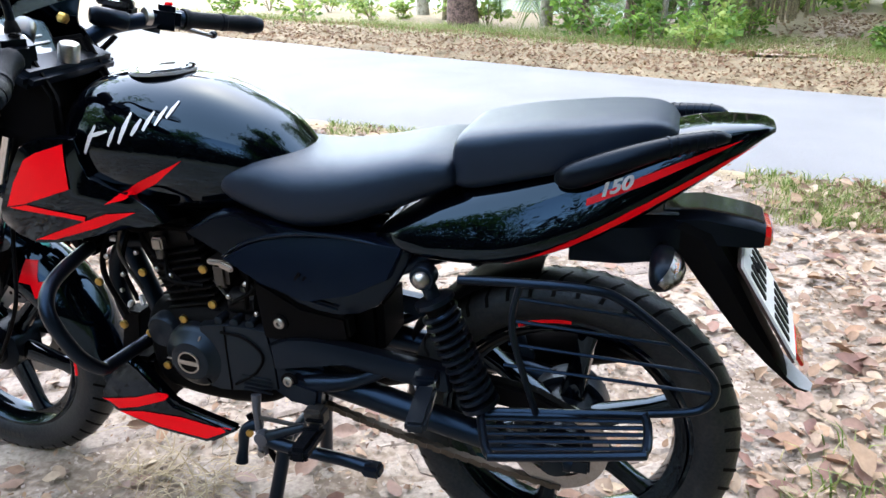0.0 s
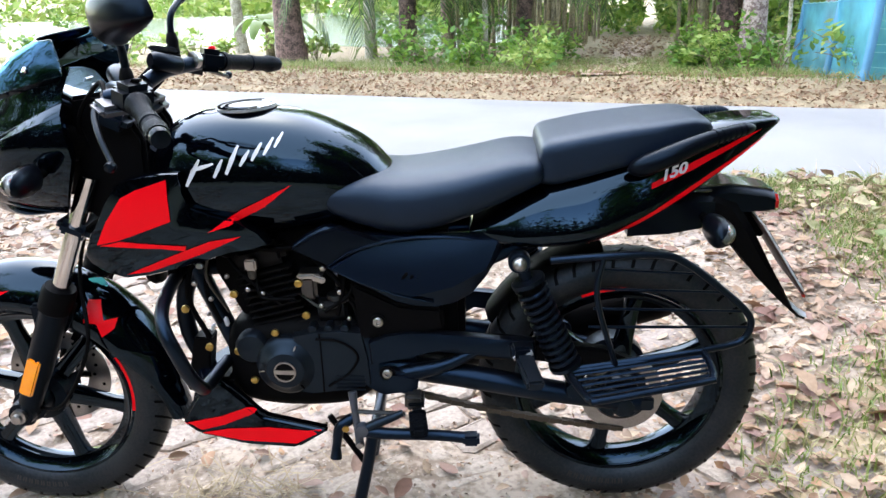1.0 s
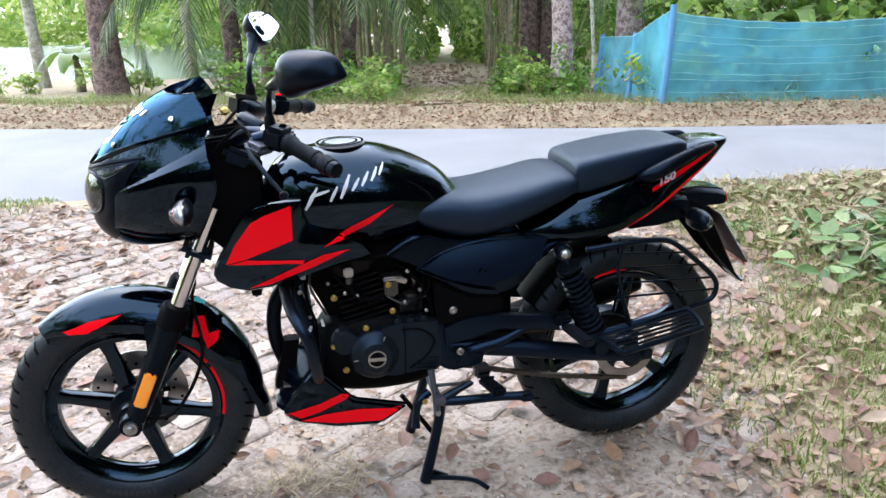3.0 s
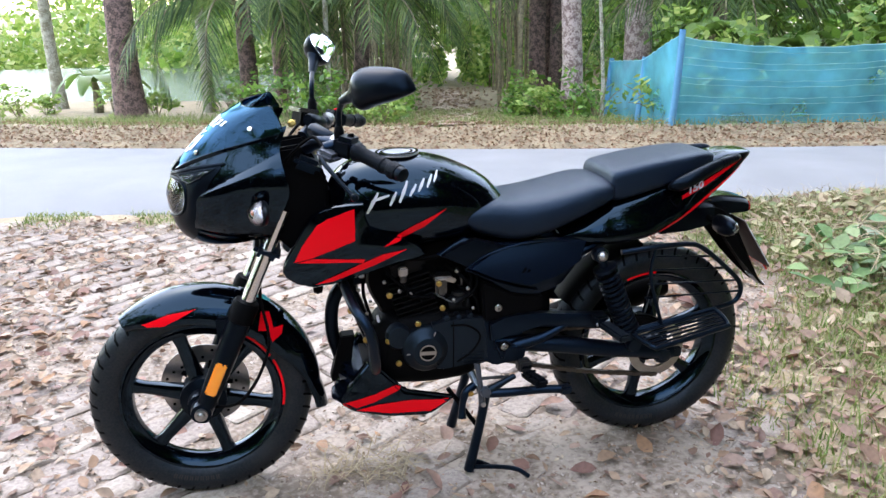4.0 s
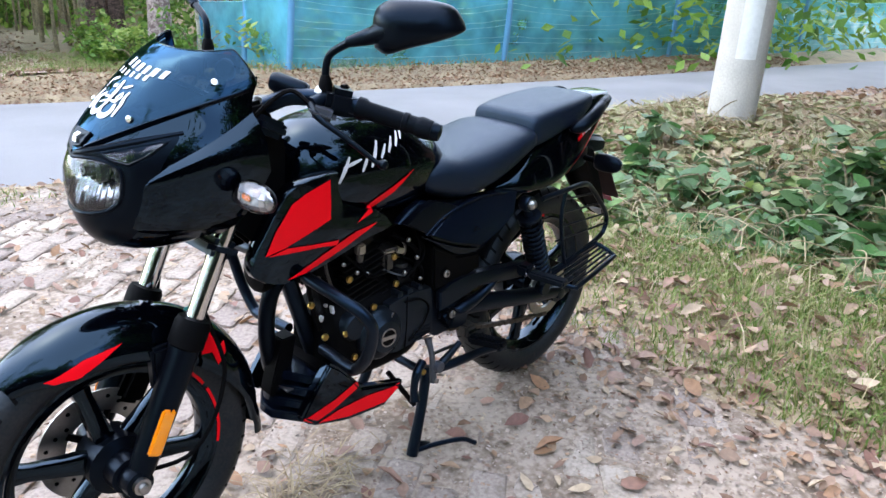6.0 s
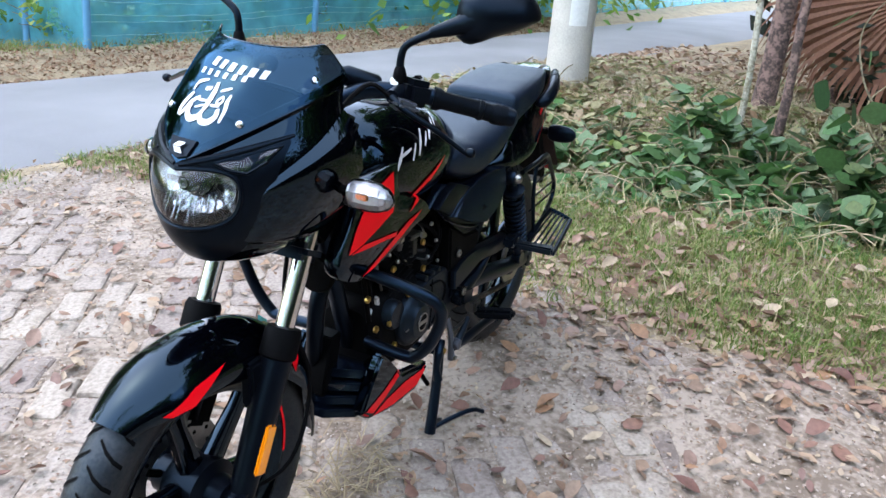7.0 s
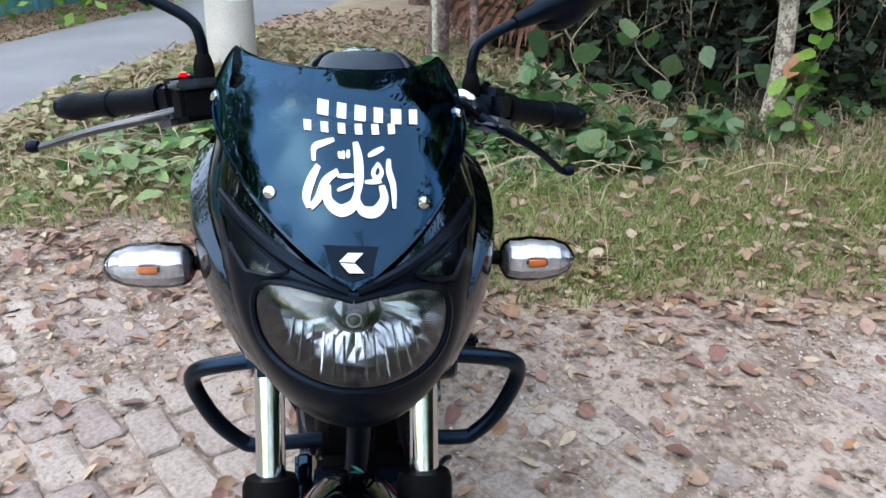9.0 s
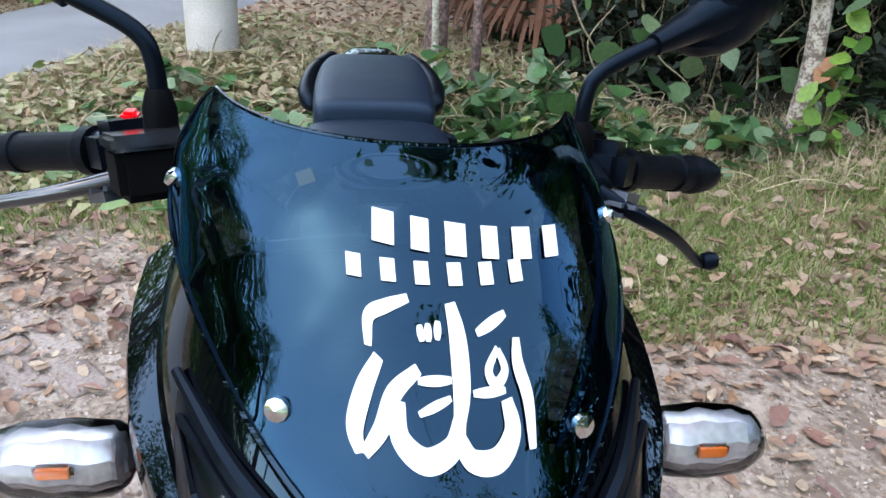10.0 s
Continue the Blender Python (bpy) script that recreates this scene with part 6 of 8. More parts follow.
for side in (-1, 1):
    part("tail_stripe", laid_on([(0.565, 0.688), (0.66, 0.718), (0.76, 0.772), (0.86, 0.836), (0.925, 0.880), (0.88, 0.856), (0.78, 0.796), (0.68, 0.738), (0.61, 0.705)], tail_tree, side), red_vinyl, tail, "red stripe")
    part("tail_flash", laid_on([(0.69, 0.786), (0.77, 0.818), (0.90, 0.884), (0.86, 0.872), (0.77, 0.832), (0.69, 0.796)], tail_tree, side), red_vinyl, tail, "red flash")
    text = bpy.data.curves.new("number", "FONT")
    text.body = "150"
    text.size, text.extrude, text.align_x, text.align_y = 0.025, 0.0006, "CENTER", "CENTER"
    text.shear, text.offset = 0.45, 0.0009
    number = new("tail_number", text)
    number.data.materials.append(white_vinyl)
    number.parent = tail
    hit, nrm, _, _ = tail_tree.ray_cast(Vector((0.728, side * 0.5, 0.812)), Vector((0, -side, 0)))
    number.matrix_basis = pose(hit.x, hit.y + side * 0.007, hit.z + 0.004, 64, -22 * -side if side > 0 else -22, 0 if side < 0 else 180) @ Matrix.Diagonal((1.35, 1, 1, 1))
    rail = tube([(0.645, side * 0.112, 0.824), (0.656, side * 0.122, 0.830), (0.675, side * 0.130, 0.838), (0.715, side * 0.132, 0.855), (0.76, side * 0.124, 0.871), (0.81, side * 0.108, 0.884), (0.862, side * 0.088, 0.891), (0.88, side * 0.078, 0.890)], [0.004, 0.015, 0.020, 0.0195, 0.017, 0.014, 0.011, 0.006], 14)
    grip = part("grab_rail", rail, satin_black, bike, "moulded black grab rail")
    for k in range(6):
        f = k / 5
        at = Vector((0.800 + 0.058 * f, side * (0.1115 - 0.022 * f), 0.8815 + 0.0088 * f))
        part("rail_rib", lathe([(0.009, -0.0022), (0.0160 - 0.0035 * f, -0.0015), (0.0163 - 0.0035 * f, 0.0015), (0.009, 0.0022)], at, Vector((0.92, -0.36 * side, 0.13)).normalized(), 14), satin_black, grip)
def hood_rings(keys):
    """Six-sided rings with a narrower flat top: x, low, high, half width."""
    return [[(x, -w, lo), (x, w, lo), (x, w, hi - 0.012), (x, w * 0.72, hi), (x, -w * 0.72, hi), (x, -w, hi - 0.012)] for x, lo, hi, w in keys]


lamp_unit = part("tail_lamp", loft(hood_rings([(0.66, 0.672, 0.722, 0.058), (0.74, 0.680, 0.752, 0.072), (0.80, 0.690, 0.757, 0.070), (0.835, 0.700, 0.752, 0.060)])), satin_black, bike, "black tail lamp unit")
part("lamp_hood", loft(hood_rings([(0.80, 0.712, 0.762, 0.050), (0.86, 0.716, 0.768, 0.052), (0.93, 0.716, 0.757, 0.049), (0.950, 0.717, 0.750, 0.046)])), satin_black, lamp_unit, "black lamp hood")
# Extra glossy sheets on both tops, added for the pale sky sheen.
part("hood_lid", loft([[(x, -w, z), (x, w, z), (x, w, z + 0.003), (x, -w, z + 0.003)] for x, w, z in ((0.802, 0.035, 0.7625), (0.86, 0.037, 0.7682), (0.93, 0.034, 0.7572), (0.948, 0.032, 0.7512))]), lid_black, lamp_unit, "glossy sheet added on the lamp hood for sky sheen")
part("unit_lid", block((0.772, 0, 0.7575), (0.105, 0.098, 0.004), 0.0015, (0, -3, 0)), lid_black, lamp_unit)
part("red_lens", loft(hood_rings([(0.948, 0.719, 0.747, 0.044), (0.958, 0.720, 0.745, 0.042), (0.962, 0.724, 0.741, 0.036)])), lamp_red, lamp_unit, "red lens")
down, out = Vector((0.53, 0, -0.85)), Vector((0.85, 0, 0.53))
rings = []
for x, z, w, th in ((0.815, 0.740, 0.062, 0.052), (0.853, 0.722, 0.062, 0.062), (0.890, 0.668, 0.060, 0.056), (0.942, 0.588, 0.055, 0.040), (0.985, 0.530, 0.050, 0.022), (1.012, 0.495, 0.042, 0.009), (1.030, 0.476, 0.034, 0.006), (1.050, 0.463, 0.020, 0.005)):
    c = Vector((x, 0, z))
    rings.append([c + Vector((0, y * w, 0)) + out * d * th for y, d in ((-1, -0.5), (-1, 0.15), (-0.8, 0.42), (0, 0.5), (0.8, 0.42), (1, 0.15), (1, -0.5), (0.85, -0.5), (0.75, 0.0), (-0.75, 0.0), (-0.85, -0.5))])
hugger = part("rear_mudflap", loft(rings), matte_black, bike, "black rear mudguard flap", 35)
rings = [[Vector((x, y * w, z)) + out * d for y, d in ((-1, 0.003), (0, 0.009), (1, 0.003), (0, -0.006))] for x, w, z in ((1.010, 0.043, 0.497), (1.030, 0.036, 0.477), (1.052, 0.021, 0.463))]
part("flap_tip", loft(rings), material("grey_flap", (0.25, 0.26, 0.28), 0.5), hugger, "grey tip")
plate_pose = pose(0.970, 0.0, 0.625, 0, -33, -4)


def on_plate(bm):
    bmesh.ops.transform(bm, matrix=plate_pose, verts=bm.verts)
    return bm


numberplate = part("number_plate", on_plate(block((0.002, 0, 0), (0.004, 0.165, 0.172), 0.002)), plate_white, bike, "white number plate on a bracket")
# Brown in this colour stands for the ground mirrored in the back.
part("plate_back", on_plate(block((-0.002, 0, 0), (0.004, 0.172, 0.180), 0.002)), material("plate_back", (0.060, 0.034, 0.032), 0.55, second=(0.035, 0.021, 0.020), shine=0.3), numberplate, "dark plate back with the ground's reflection as brown")
for r in range(2):
    for k in range(5):
        part("plate_mark", on_plate(block((0.005, -0.060 + 0.030 * k, 0.038 - 0.076 * r), (0.002, 0.015, 0.046), 0.0)), matte_black, numberplate)
part("plate_reflector", on_plate(block((0.0, 0, -0.104), (0.006, 0.100, 0.026), 0.002)), lamp_red, numberplate, "red reflector")
part("plate_arm", tube([(0.90, 0, 0.70), (0.947, 0, 0.655)], 0.014, 8), matte_black, numberplate)

# side panels
for side in (-1, 1):
    y0, y1 = side * 0.085, side * 0.128
    outline = [(-0.012, 0.684), (0.058, 0.726), (0.110, 0.712), (0.25, 0.700), (0.365, 0.702), (0.41, 0.690), (0.402, 0.655), (0.345, 0.572), (0.27, 0.545), (0.19, 0.560), (0.12, 0.606), (0.075, 0.650)]
    bm = bulged(outline, y0, y1 - side * 0.018, 0.004)
    panel = part("side_panel", bm, panel_black, bike, "satin navy-black side panel", 50)
    wedge = [(-0.004, 0.686), (0.050, 0.716), (0.092, 0.726), (0.150, 0.706), (0.190, 0.690), (0.130, 0.684), (0.068, 0.648)]
    part("panel_wedge", bulged(wedge, y1 - side * 0.02, y1 + side * 0.004, 0.003, 3, 1), satin_black, panel)
    blade = bulged([(0.069, 0.648), (0.122, 0.679), (0.175, 0.696), (0.298, 0.704), (0.405, 0.697), (0.381, 0.643), (0.313, 0.609), (0.231, 0.591), (0.143, 0.614)], y1 - side * 0.026, y1 + side * 0.002, 0.003, 3, 1)
    for v in blade.verts:
        v.co.y += side * (0.700 - v.co.z) * 0.28
    blade = part("panel_blade", blade, panel_black, panel, "", 30)
    for k in range(4):
        part("vent_slot", block((0.216 + 0.012 * k, y1 + side * 0.0225, 0.632 - 0.004 * k), (0.006, 0.004, 0.022 - 0.003 * k), 0.001, (0, 38, 0)), matte_black, blade)
    part("panel_ridge", tube([(0.062, y1 + side * 0.004, 0.647), (0.12, y1 + side * 0.006, 0.682), (0.214, y1 + side * 0.006, 0.705), (0.32, y1 + side * 0.003, 0.704), (0.402, y1 - side * 0.004, 0.684)], [0.002, 0.0035, 0.004, 0.0035, 0.002], 8), panel_black, panel)
    part("panel_fold", tube([(0.062, y1 - side * 0.012, 0.640), (0.125, y1 - side * 0.010, 0.608), (0.20, y1 - side * 0.010, 0.578), (0.27, y1 - side * 0.012, 0.560)], [0.002, 0.004, 0.004, 0.002], 8), panel_black, panel)
    low = plate([(0.105, 0.605), (0.20, 0.555), (0.285, 0.545), (0.29, 0.50), (0.23, 0.485), (0.115, 0.478)], side * 0.080, side * 0.116, 0.006)
    part("frame_cover", low, matte_black, bike, "matt black frame cover")
    plate_bm = plate([(0.105, 0.485), (0.16, 0.495), (0.215, 0.47), (0.235, 0.42), (0.225, 0.345), (0.15, 0.335), (0.112, 0.36)], side * 0.070, side * 0.104, 0.006)
    part("pivot_plate", plate_bm, frame_black, bike)
    for bx, bz in ((0.168, 0.408), (0.154, 0.520)):
        y = side * (0.131 if bz < 0.5 else 0.116)
        washer = part("bolt_washer", lathe([(0.006, 0.0), (0.0165, 0.0), (0.0165, 0.003), (0.012, 0.004), (0.006, 0.004)], (bx, y, bz), (0, side, 0), 18, closed=True), matte_black, bike)
        part("frame_bolt", lathe([(0.0105, 0.0), (0.0105, 0.007), (0.008, 0.009), (0.0045, 0.009), (0.004, 0.004), (0.0, 0.004)], (bx, y, bz), (0, side, 0), 12), steel, washer, "bright frame bolt")
    # swing arm, shock, footrest hanger
    arm = part("swing_arm", tube([(0.15, side * 0.085, 0.405), (0.30, side * 0.105, 0.39), (0.50, side * 0.118, 0.355), (0.69, side * 0.118, 0.322)], [0.026, 0.026, 0.024, 0.020], 14), frame_black, bike, "black swing arm")
    part("axle_nut", lathe([(0.030, 0.0), (0.030, 0.012), (0.018, 0.014), (0.018, 0.024), (0.012, 0.026)], (0.66, side * 0.115, 0.322), (0, side, 0), 14), engine_grey, arm, "axle nut")
    part("chain_adjuster", block((0.695, side * 0.12, 0.322), (0.05, 0.018, 0.03), 0.004), engine_grey, arm)
    hanger = part("footrest_hanger", bulged([(0.130, 0.474), (0.168, 0.490), (0.212, 0.496), (0.275, 0.494), (0.338, 0.487), (0.41, 0.478), (0.472, 0.474), (0.478, 0.428), (0.41, 0.434), (0.35, 0.443), (0.28, 0.452), (0.223, 0.452), (0.165, 0.440), (0.133, 0.424)], side * 0.104, side * 0.126, 0.006, 3, 1), frame_black, bike, "cast black footrest hanger", 30)
    part("hanger_strut", tube([(0.158, side * 0.112, 0.385), (0.22, side * 0.118, 0.402), (0.29, side * 0.121, 0.420), (0.355, side * 0.121, 0.452)], [0.018, 0.018, 0.014, 0.010], 14), frame_black, hanger)
    part("pillion_peg", block((0.456, side * 0.222, 0.458), (0.034, 0.110, 0.020), 0.005, (0, 0, -side * 8)), engine_grey, hanger, "folding rubber pillion peg")
    part("peg_clevis", block((0.443, side * 0.152, 0.466), (0.042, 0.036, 0.032), 0.006, (0, 0, -side * 8)), frame_black, hanger)
    part("peg_pin", lathe([(0.006, -0.020), (0.006, 0.020)], (0.446, side * 0.164, 0.463), (0.9, 0, 0.3), 8), steel, hanger)
    part("rider_peg", block((0.233, side * 0.205, 0.336), (0.036, 0.110, 0.026), 0.008, (side * 10, 0, -side * 7)), grip_rubber, hanger, "rubber rider footrest")
    for k in range(5):
        part("peg_rib", block((0.2265 + 0.0028 * k, side * (0.160 + 0.022 * k), 0.350 - 0.0041 * k), (0.034, 0.006, 0.007), 0.002, (side * 10, 0, -side * 7)), grip_rubber, hanger)
    part("peg_clevis", block((0.222, side * 0.142, 0.350), (0.040, 0.034, 0.036), 0.006), dark_steel, hanger)
    part("peg_bracket", block((0.195, side * 0.122, 0.385), (0.07, 0.035, 0.05), 0.008, (0, 12, 0)), frame_black, hanger)
    top, bot = Vector((0.440, side * 0.138, 0.655)), Vector((0.556, side * 0.138, 0.372))
    d = (bot - top).normalized()
    shock = part("rear_shock", tube([top, bot], 0.013, 12), frame_black, bike, "black twin rear shock absorber")
    part("gas_can", tube([top + d * 0.045, top + d * 0.13], 0.022, 14), matte_black, shock)
    coil = []
    e1 = d.orthogonal().normalized()
    e2 = d.cross(e1)
    for k in range(150):
        t = k / 149
        a = t * 2 * math.pi * 11.5
        coil.append(top + d * (0.055 + 0.185 * t) + (e1 * math.cos(a) + e2 * math.sin(a)) * 0.0285)
    part("spring", tube(coil, 0.0052, 6, straight=True), frame_black, shock, "black coil spring")
    for t in (0.045, 0.245):
        part("spring_seat", lathe([(0.014, -0.006), (0.034, -0.004), (0.034, 0.004), (0.014, 0.006)], top + d * t, d, 18), frame_black, shock)
    for p in (top, bot):
        part("shock_eye", lathe([(0.020, -0.014), (0.022, -0.010), (0.022, 0.010), (0.020, 0.014)], p, (0, 1, 0), 16), frame_black, shock)
    part("shock_nut", lathe([(0.014, 0), (0.014, 0.008), (0.009, 0.014), (0.0, 0.016)], top + Vector((0, side * 0.014, 0)), (0, side, 0), 14), steel, shock, "bright domed nut")
# rear inner mudguard
part("inner_mudguard", loft([[(RA.x + r * math.cos(a), y, RA.z + r * math.sin(a)) for y, r in ((-0.055, 0.316), (-0.045, 0.326), (0, 0.332), (0.045, 0.326), (0.055, 0.316), (0.045, 0.321), (0, 0.327), (-0.045, 0.321))] for a in np.radians(np.linspace(98, 150, 12))]), matte_black, bike, "black inner mudguard")

# leg guard with step on the left
sg = part("leg_guard", tube([(0.50, -0.145, 0.658), (0.60, -0.152, 0.667), (0.70, -0.142, 0.664), (0.755, -0.133, 0.646), (0.832, -0.124, 0.585), (0.890, -0.118, 0.530), (0.903, -0.116, 0.495), (0.882, -0.118, 0.462), (0.80, -0.132, 0.450), (0.68, -0.150, 0.436), (0.545, -0.155, 0.418)], 0.0075, 10), frame_black, bike, "black tubular leg guard with step")
for z0, z1, x1 in ((0.630, 0.612, 0.798), (0.590, 0.572, 0.846), (0.548, 0.530, 0.889), (0.508, 0.495, 0.902)):
    part("guard_rod", tube([(0.60 - (0.63 - z0) * 0.2, -0.152, z0 + 0.01), (x1, -0.118, z1)], 0.003, 6), frame_black, sg)
part("guard_upright", tube([(0.60, -0.152, 0.667), (0.590, -0.154, 0.58), (0.632, -0.154, 0.430)], 0.006, 8), frame_black, sg)
STEP = [Vector(p) for p in ((0.534, -0.150, 0.419), (0.570, -0.243, 0.402), (0.812, -0.216, 0.434), (0.806, -0.146, 0.458))]
corners = []
for k in range(4):
    p, q, r = STEP[k - 1], STEP[k], STEP[(k + 1) % 4]
    corners += [q + (p - q).normalized() * 0.022, q + (p - q).normalized() * 0.005 + (r - q).normalized() * 0.005, q + (r - q).normalized() * 0.022]
part("step_frame", tube(corners + corners[:1], 0.0075, 9, 3), frame_black, sg, "rectangular footstep frame")
for k in range(1, 6):
    part("step_rod", tube([STEP[0].lerp(STEP[1], k / 6), STEP[3].lerp(STEP[2], k / 6)], 0.0035, 6), frame_black, sg)

# chain, cover and rear brake
part("chain_cover", plate([(0.21, 0.475), (0.40, 0.470), (0.62, 0.440), (0.70, 0.400), (0.66, 0.388), (0.40, 0.425), (0.21, 0.440)], -0.105, -0.075, 0.006), matte_black, bike, "black chain cover")
part("sprocket", lathe([(0.062, -0.004), (0.088, -0.004), (0.088, 0.004), (0.062, 0.004)], (RA.x, -0.080, RA.z), (0, 1, 0), 40, closed=True), steel, bike, "steel chain sprocket")
for z_front, z_rear in ((0.345, 0.236), (0.425, 0.410)):
    links = bmesh.new()
    a, b = Vector((0.17, -0.082, z_front)), Vector((0.66, -0.082, z_rear))
    for k in range(38):
        block(tuple(a.lerp(b, k / 37) + Vector((0, 0, -0.012 * math.sin(math.pi * k / 37) if z_front < 0.4 else 0))), (0.014, 0.010 if k % 2 else 0.015, 0.011), 0.0, (0, math.degrees(math.atan2(a.z - b.z, b.x - a.x)), 0), links)
    part("chain", links, material("chain_steel", (0.10, 0.085, 0.07), 0.5, metal=0.8) if "chain_steel" not in bpy.data.materials else bpy.data.materials["chain_steel"], bike, "greasy drive chain")
part("brake_drum", lathe([(0.02, 0.10), (0.065, 0.095), (0.075, 0.07), (0.075, 0.03)], RA, (0, 1, 0), 32), engine_grey, bike, "grey brake drum")

# engine
fin_black = material("painted_fin", (0.003, 0.0034, 0.0042), 0.5, second=(0.002, 0.0022, 0.003), fine=600, shine=0.15)
part("crankcase", body([(-0.185, 0.47, 0.34, 0.06), (-0.15, 0.50, 0.30, 0.085), (-0.05, 0.515, 0.285, 0.095), (0.07, 0.515, 0.29, 0.092), (0.13, 0.50, 0.32, 0.075)], 3.6, 5, 32), matte_black, bike, "dark grey engine crankcase")
cover = part("magneto_cover", lathe([(0.068, -0.03), (0.068, 0.006), (0.065, 0.014), (0.058, 0.020), (0.047, 0.026), (0.040, 0.034), (0.033, 0.036), (0.0, 0.037)], (-0.048, -0.092, 0.412), (0, -1, 0), 48), engine_grey, bike, "round grey magneto cover", 30)
part("cover_ring", lathe([(0.0205, 0.0), (0.0235, 0.0), (0.0235, 0.0025), (0.0205, 0.0025)], (-0.048, -0.129, 0.412), (0, -1, 0), 32, closed=True), steel, cover, "bright badge ring")
part("badge_disc", lathe([(0.0205, 0.0), (0.0205, 0.001), (0.0, 0.001)], (-0.048, -0.129, 0.412), (0, -1, 0), 32), matte_black, cover)
part("badge_bar", block((-0.048, -0.1312, 0.412), (0.046, 0.002, 0.011), 0.001, (0, 3, 0)), steel, cover, "plain bright badge bar")
for k in range(3):
    a = radians(185 + 120 * k)
    part("cover_slot", block((-0.048 + 0.050 * math.cos(a), -0.1165, 0.412 + 0.050 * math.sin(a)), (0.018, 0.004, 0.003), 0.001, (0, -math.degrees(a), 0)), steel if k != 1 else matte_black, cover)
side_cover = part("sprocket_cover", bulged([(-0.03, 0.484), (0.015, 0.492), (0.07, 0.494), (0.116, 0.490), (0.126, 0.43), (0.128, 0.365), (0.07, 0.352), (0.0, 0.345), (-0.035, 0.352), (-0.02, 0.42)], -0.07, -0.108, 0.004, 3, 1), engine_grey, bike, "grey sprocket cover", 30)
part("cover_groove", tube([(0.020, -0.1115, 0.478), (0.070, -0.1125, 0.472), (0.104, -0.112, 0.440), (0.086, -0.112, 0.400), (0.038, -0.1115, 0.366)], 0.0028, 8), matte_black, side_cover)
part("cover_seam", tube([(0.028, -0.111, 0.490), (0.028, -0.1125, 0.42), (0.026, -0.111, 0.352)], 0.0016, 6), matte_black, side_cover)
for k in range(4):
    part("case_rib", block((0.085, -0.1115, 0.358 + 0.010 * k), (0.062, 0.004, 0.004), 0.001, (0, 3, 0)), engine_grey, side_cover)
for k in range(3):
    part("case_boss", lathe([(0.009, -0.02), (0.009, 0.008), (0.005, 0.010)], (0.012 + 0.034 * k, -0.095, 0.496), (0, -1, 0), 12), engine_grey, side_cover)
part("starter_cover", lathe([(0.036, -0.03), (0.036, 0.006), (0.030, 0.014), (0.0, 0.017)], (-0.122, -0.088, 0.452), (0, -1, 0), 30), engine_grey, bike, "small round grey cover")
part("right_cover", lathe([(0.105, 0.02), (0.10, 0.045), (0.08, 0.055), (0.0, 0.058)], (0.0, 0.065, 0.40), (0, 1, 0), 36), engine_grey, bike, "round grey clutch cover")
# Added plate stands in for the dark void between frame and engine.
part("loom_cover", plate([(-0.19, 0.735), (0.13, 0.715), (0.135, 0.49), (-0.02, 0.48), (-0.15, 0.49), (-0.20, 0.60)], -0.028, 0.045, 0.006), matte_black, bike, "matt black plate added for the darkness behind the engine")
tilt = Vector((-0.22, 0, 1)).normalized()
base = Vector((-0.055, 0, 0.480))
barrel = part("cylinder", block(tuple(base + tilt * 0.075), (0.088, 0.115, 0.15), 0.012, (0, -13, 0)), matte_black, bike, "finned black engine cylinder")
for k in range(9):
    part("fin", block(tuple(base + tilt * (0.012 + 0.0155 * k)), (0.118, 0.150, 0.0035), 0.0015, (0, -13, 0)), fin_black, barrel)
part("cylinder_head", block(tuple(base + tilt * 0.170), (0.11, 0.14, 0.055), 0.014, (0, -13, 0)), fin_black, barrel)
part("spark_plug", tube([(-0.135, -0.06, 0.66), (-0.155, -0.085, 0.665), (-0.16, -0.085, 0.68), (-0.11, -0.05, 0.70)], [0.010, 0.010, 0.006, 0.004], 8), matte_black, barrel)
tap = part("fuel_tap", block((-0.103, -0.085, 0.638), (0.024, 0.02, 0.026), 0.004), steel, bike, "alloy fuel tap")
part("tap_bowl", lathe([(0.009, 0.0), (0.010, -0.004), (0.008, -0.018), (0.0, -0.020)], (-0.103, -0.085, 0.626), (0, 0, 1), 14), dark_steel, tap)
carb = part("carburettor", block((0.006, -0.045, 0.574), (0.034, 0.05, 0.055), 0.008), dark_steel, bike, "alloy carburettor")
part("carburettor_top", block((0.010, -0.052, 0.603), (0.052, 0.045, 0.012), 0.004), steel, carb, "bright carburettor lid")
part("float_bowl", lathe([(0.018, 0.0), (0.020, -0.006), (0.016, -0.028), (0.0, -0.032)], (0.058, -0.05, 0.554), (0, 0, 1), 18), dark_steel, carb)
part("intake_pipe", tube([(-0.03, 0, 0.64), (0.03, -0.01, 0.61)], 0.024, 12), matte_black, bike)
part("air_hose", tube([(0.085, -0.02, 0.60), (0.14, -0.02, 0.62)], 0.028, 12), matte_black, bike)
part("airbox", block((0.22, 0, 0.62), (0.20, 0.15, 0.15), 0.02), matte_black, bike)
part("battery_box", block((0.26, 0, 0.50), (0.14, 0.13, 0.12), 0.015), matte_black, bike)
for k, (bx, by, bz) in enumerate([(-0.250, -0.094, 0.546), (-0.212, -0.094, 0.456), (-0.152, -0.094, 0.445), (-0.125, -0.094, 0.375), (-0.143, -0.094, 0.578), (-0.068, -0.094, 0.487), (0.002, -0.094, 0.527), (-0.007, -0.094, 0.599)]):
    part("engine_bolt", lathe([(0.0085, 0), (0.0085, 0.006), (0.005, 0.008), (0.0, 0.008)], (bx, by, bz), (0, -1, 0), 8), brass, bike, "gold zinc bolt")
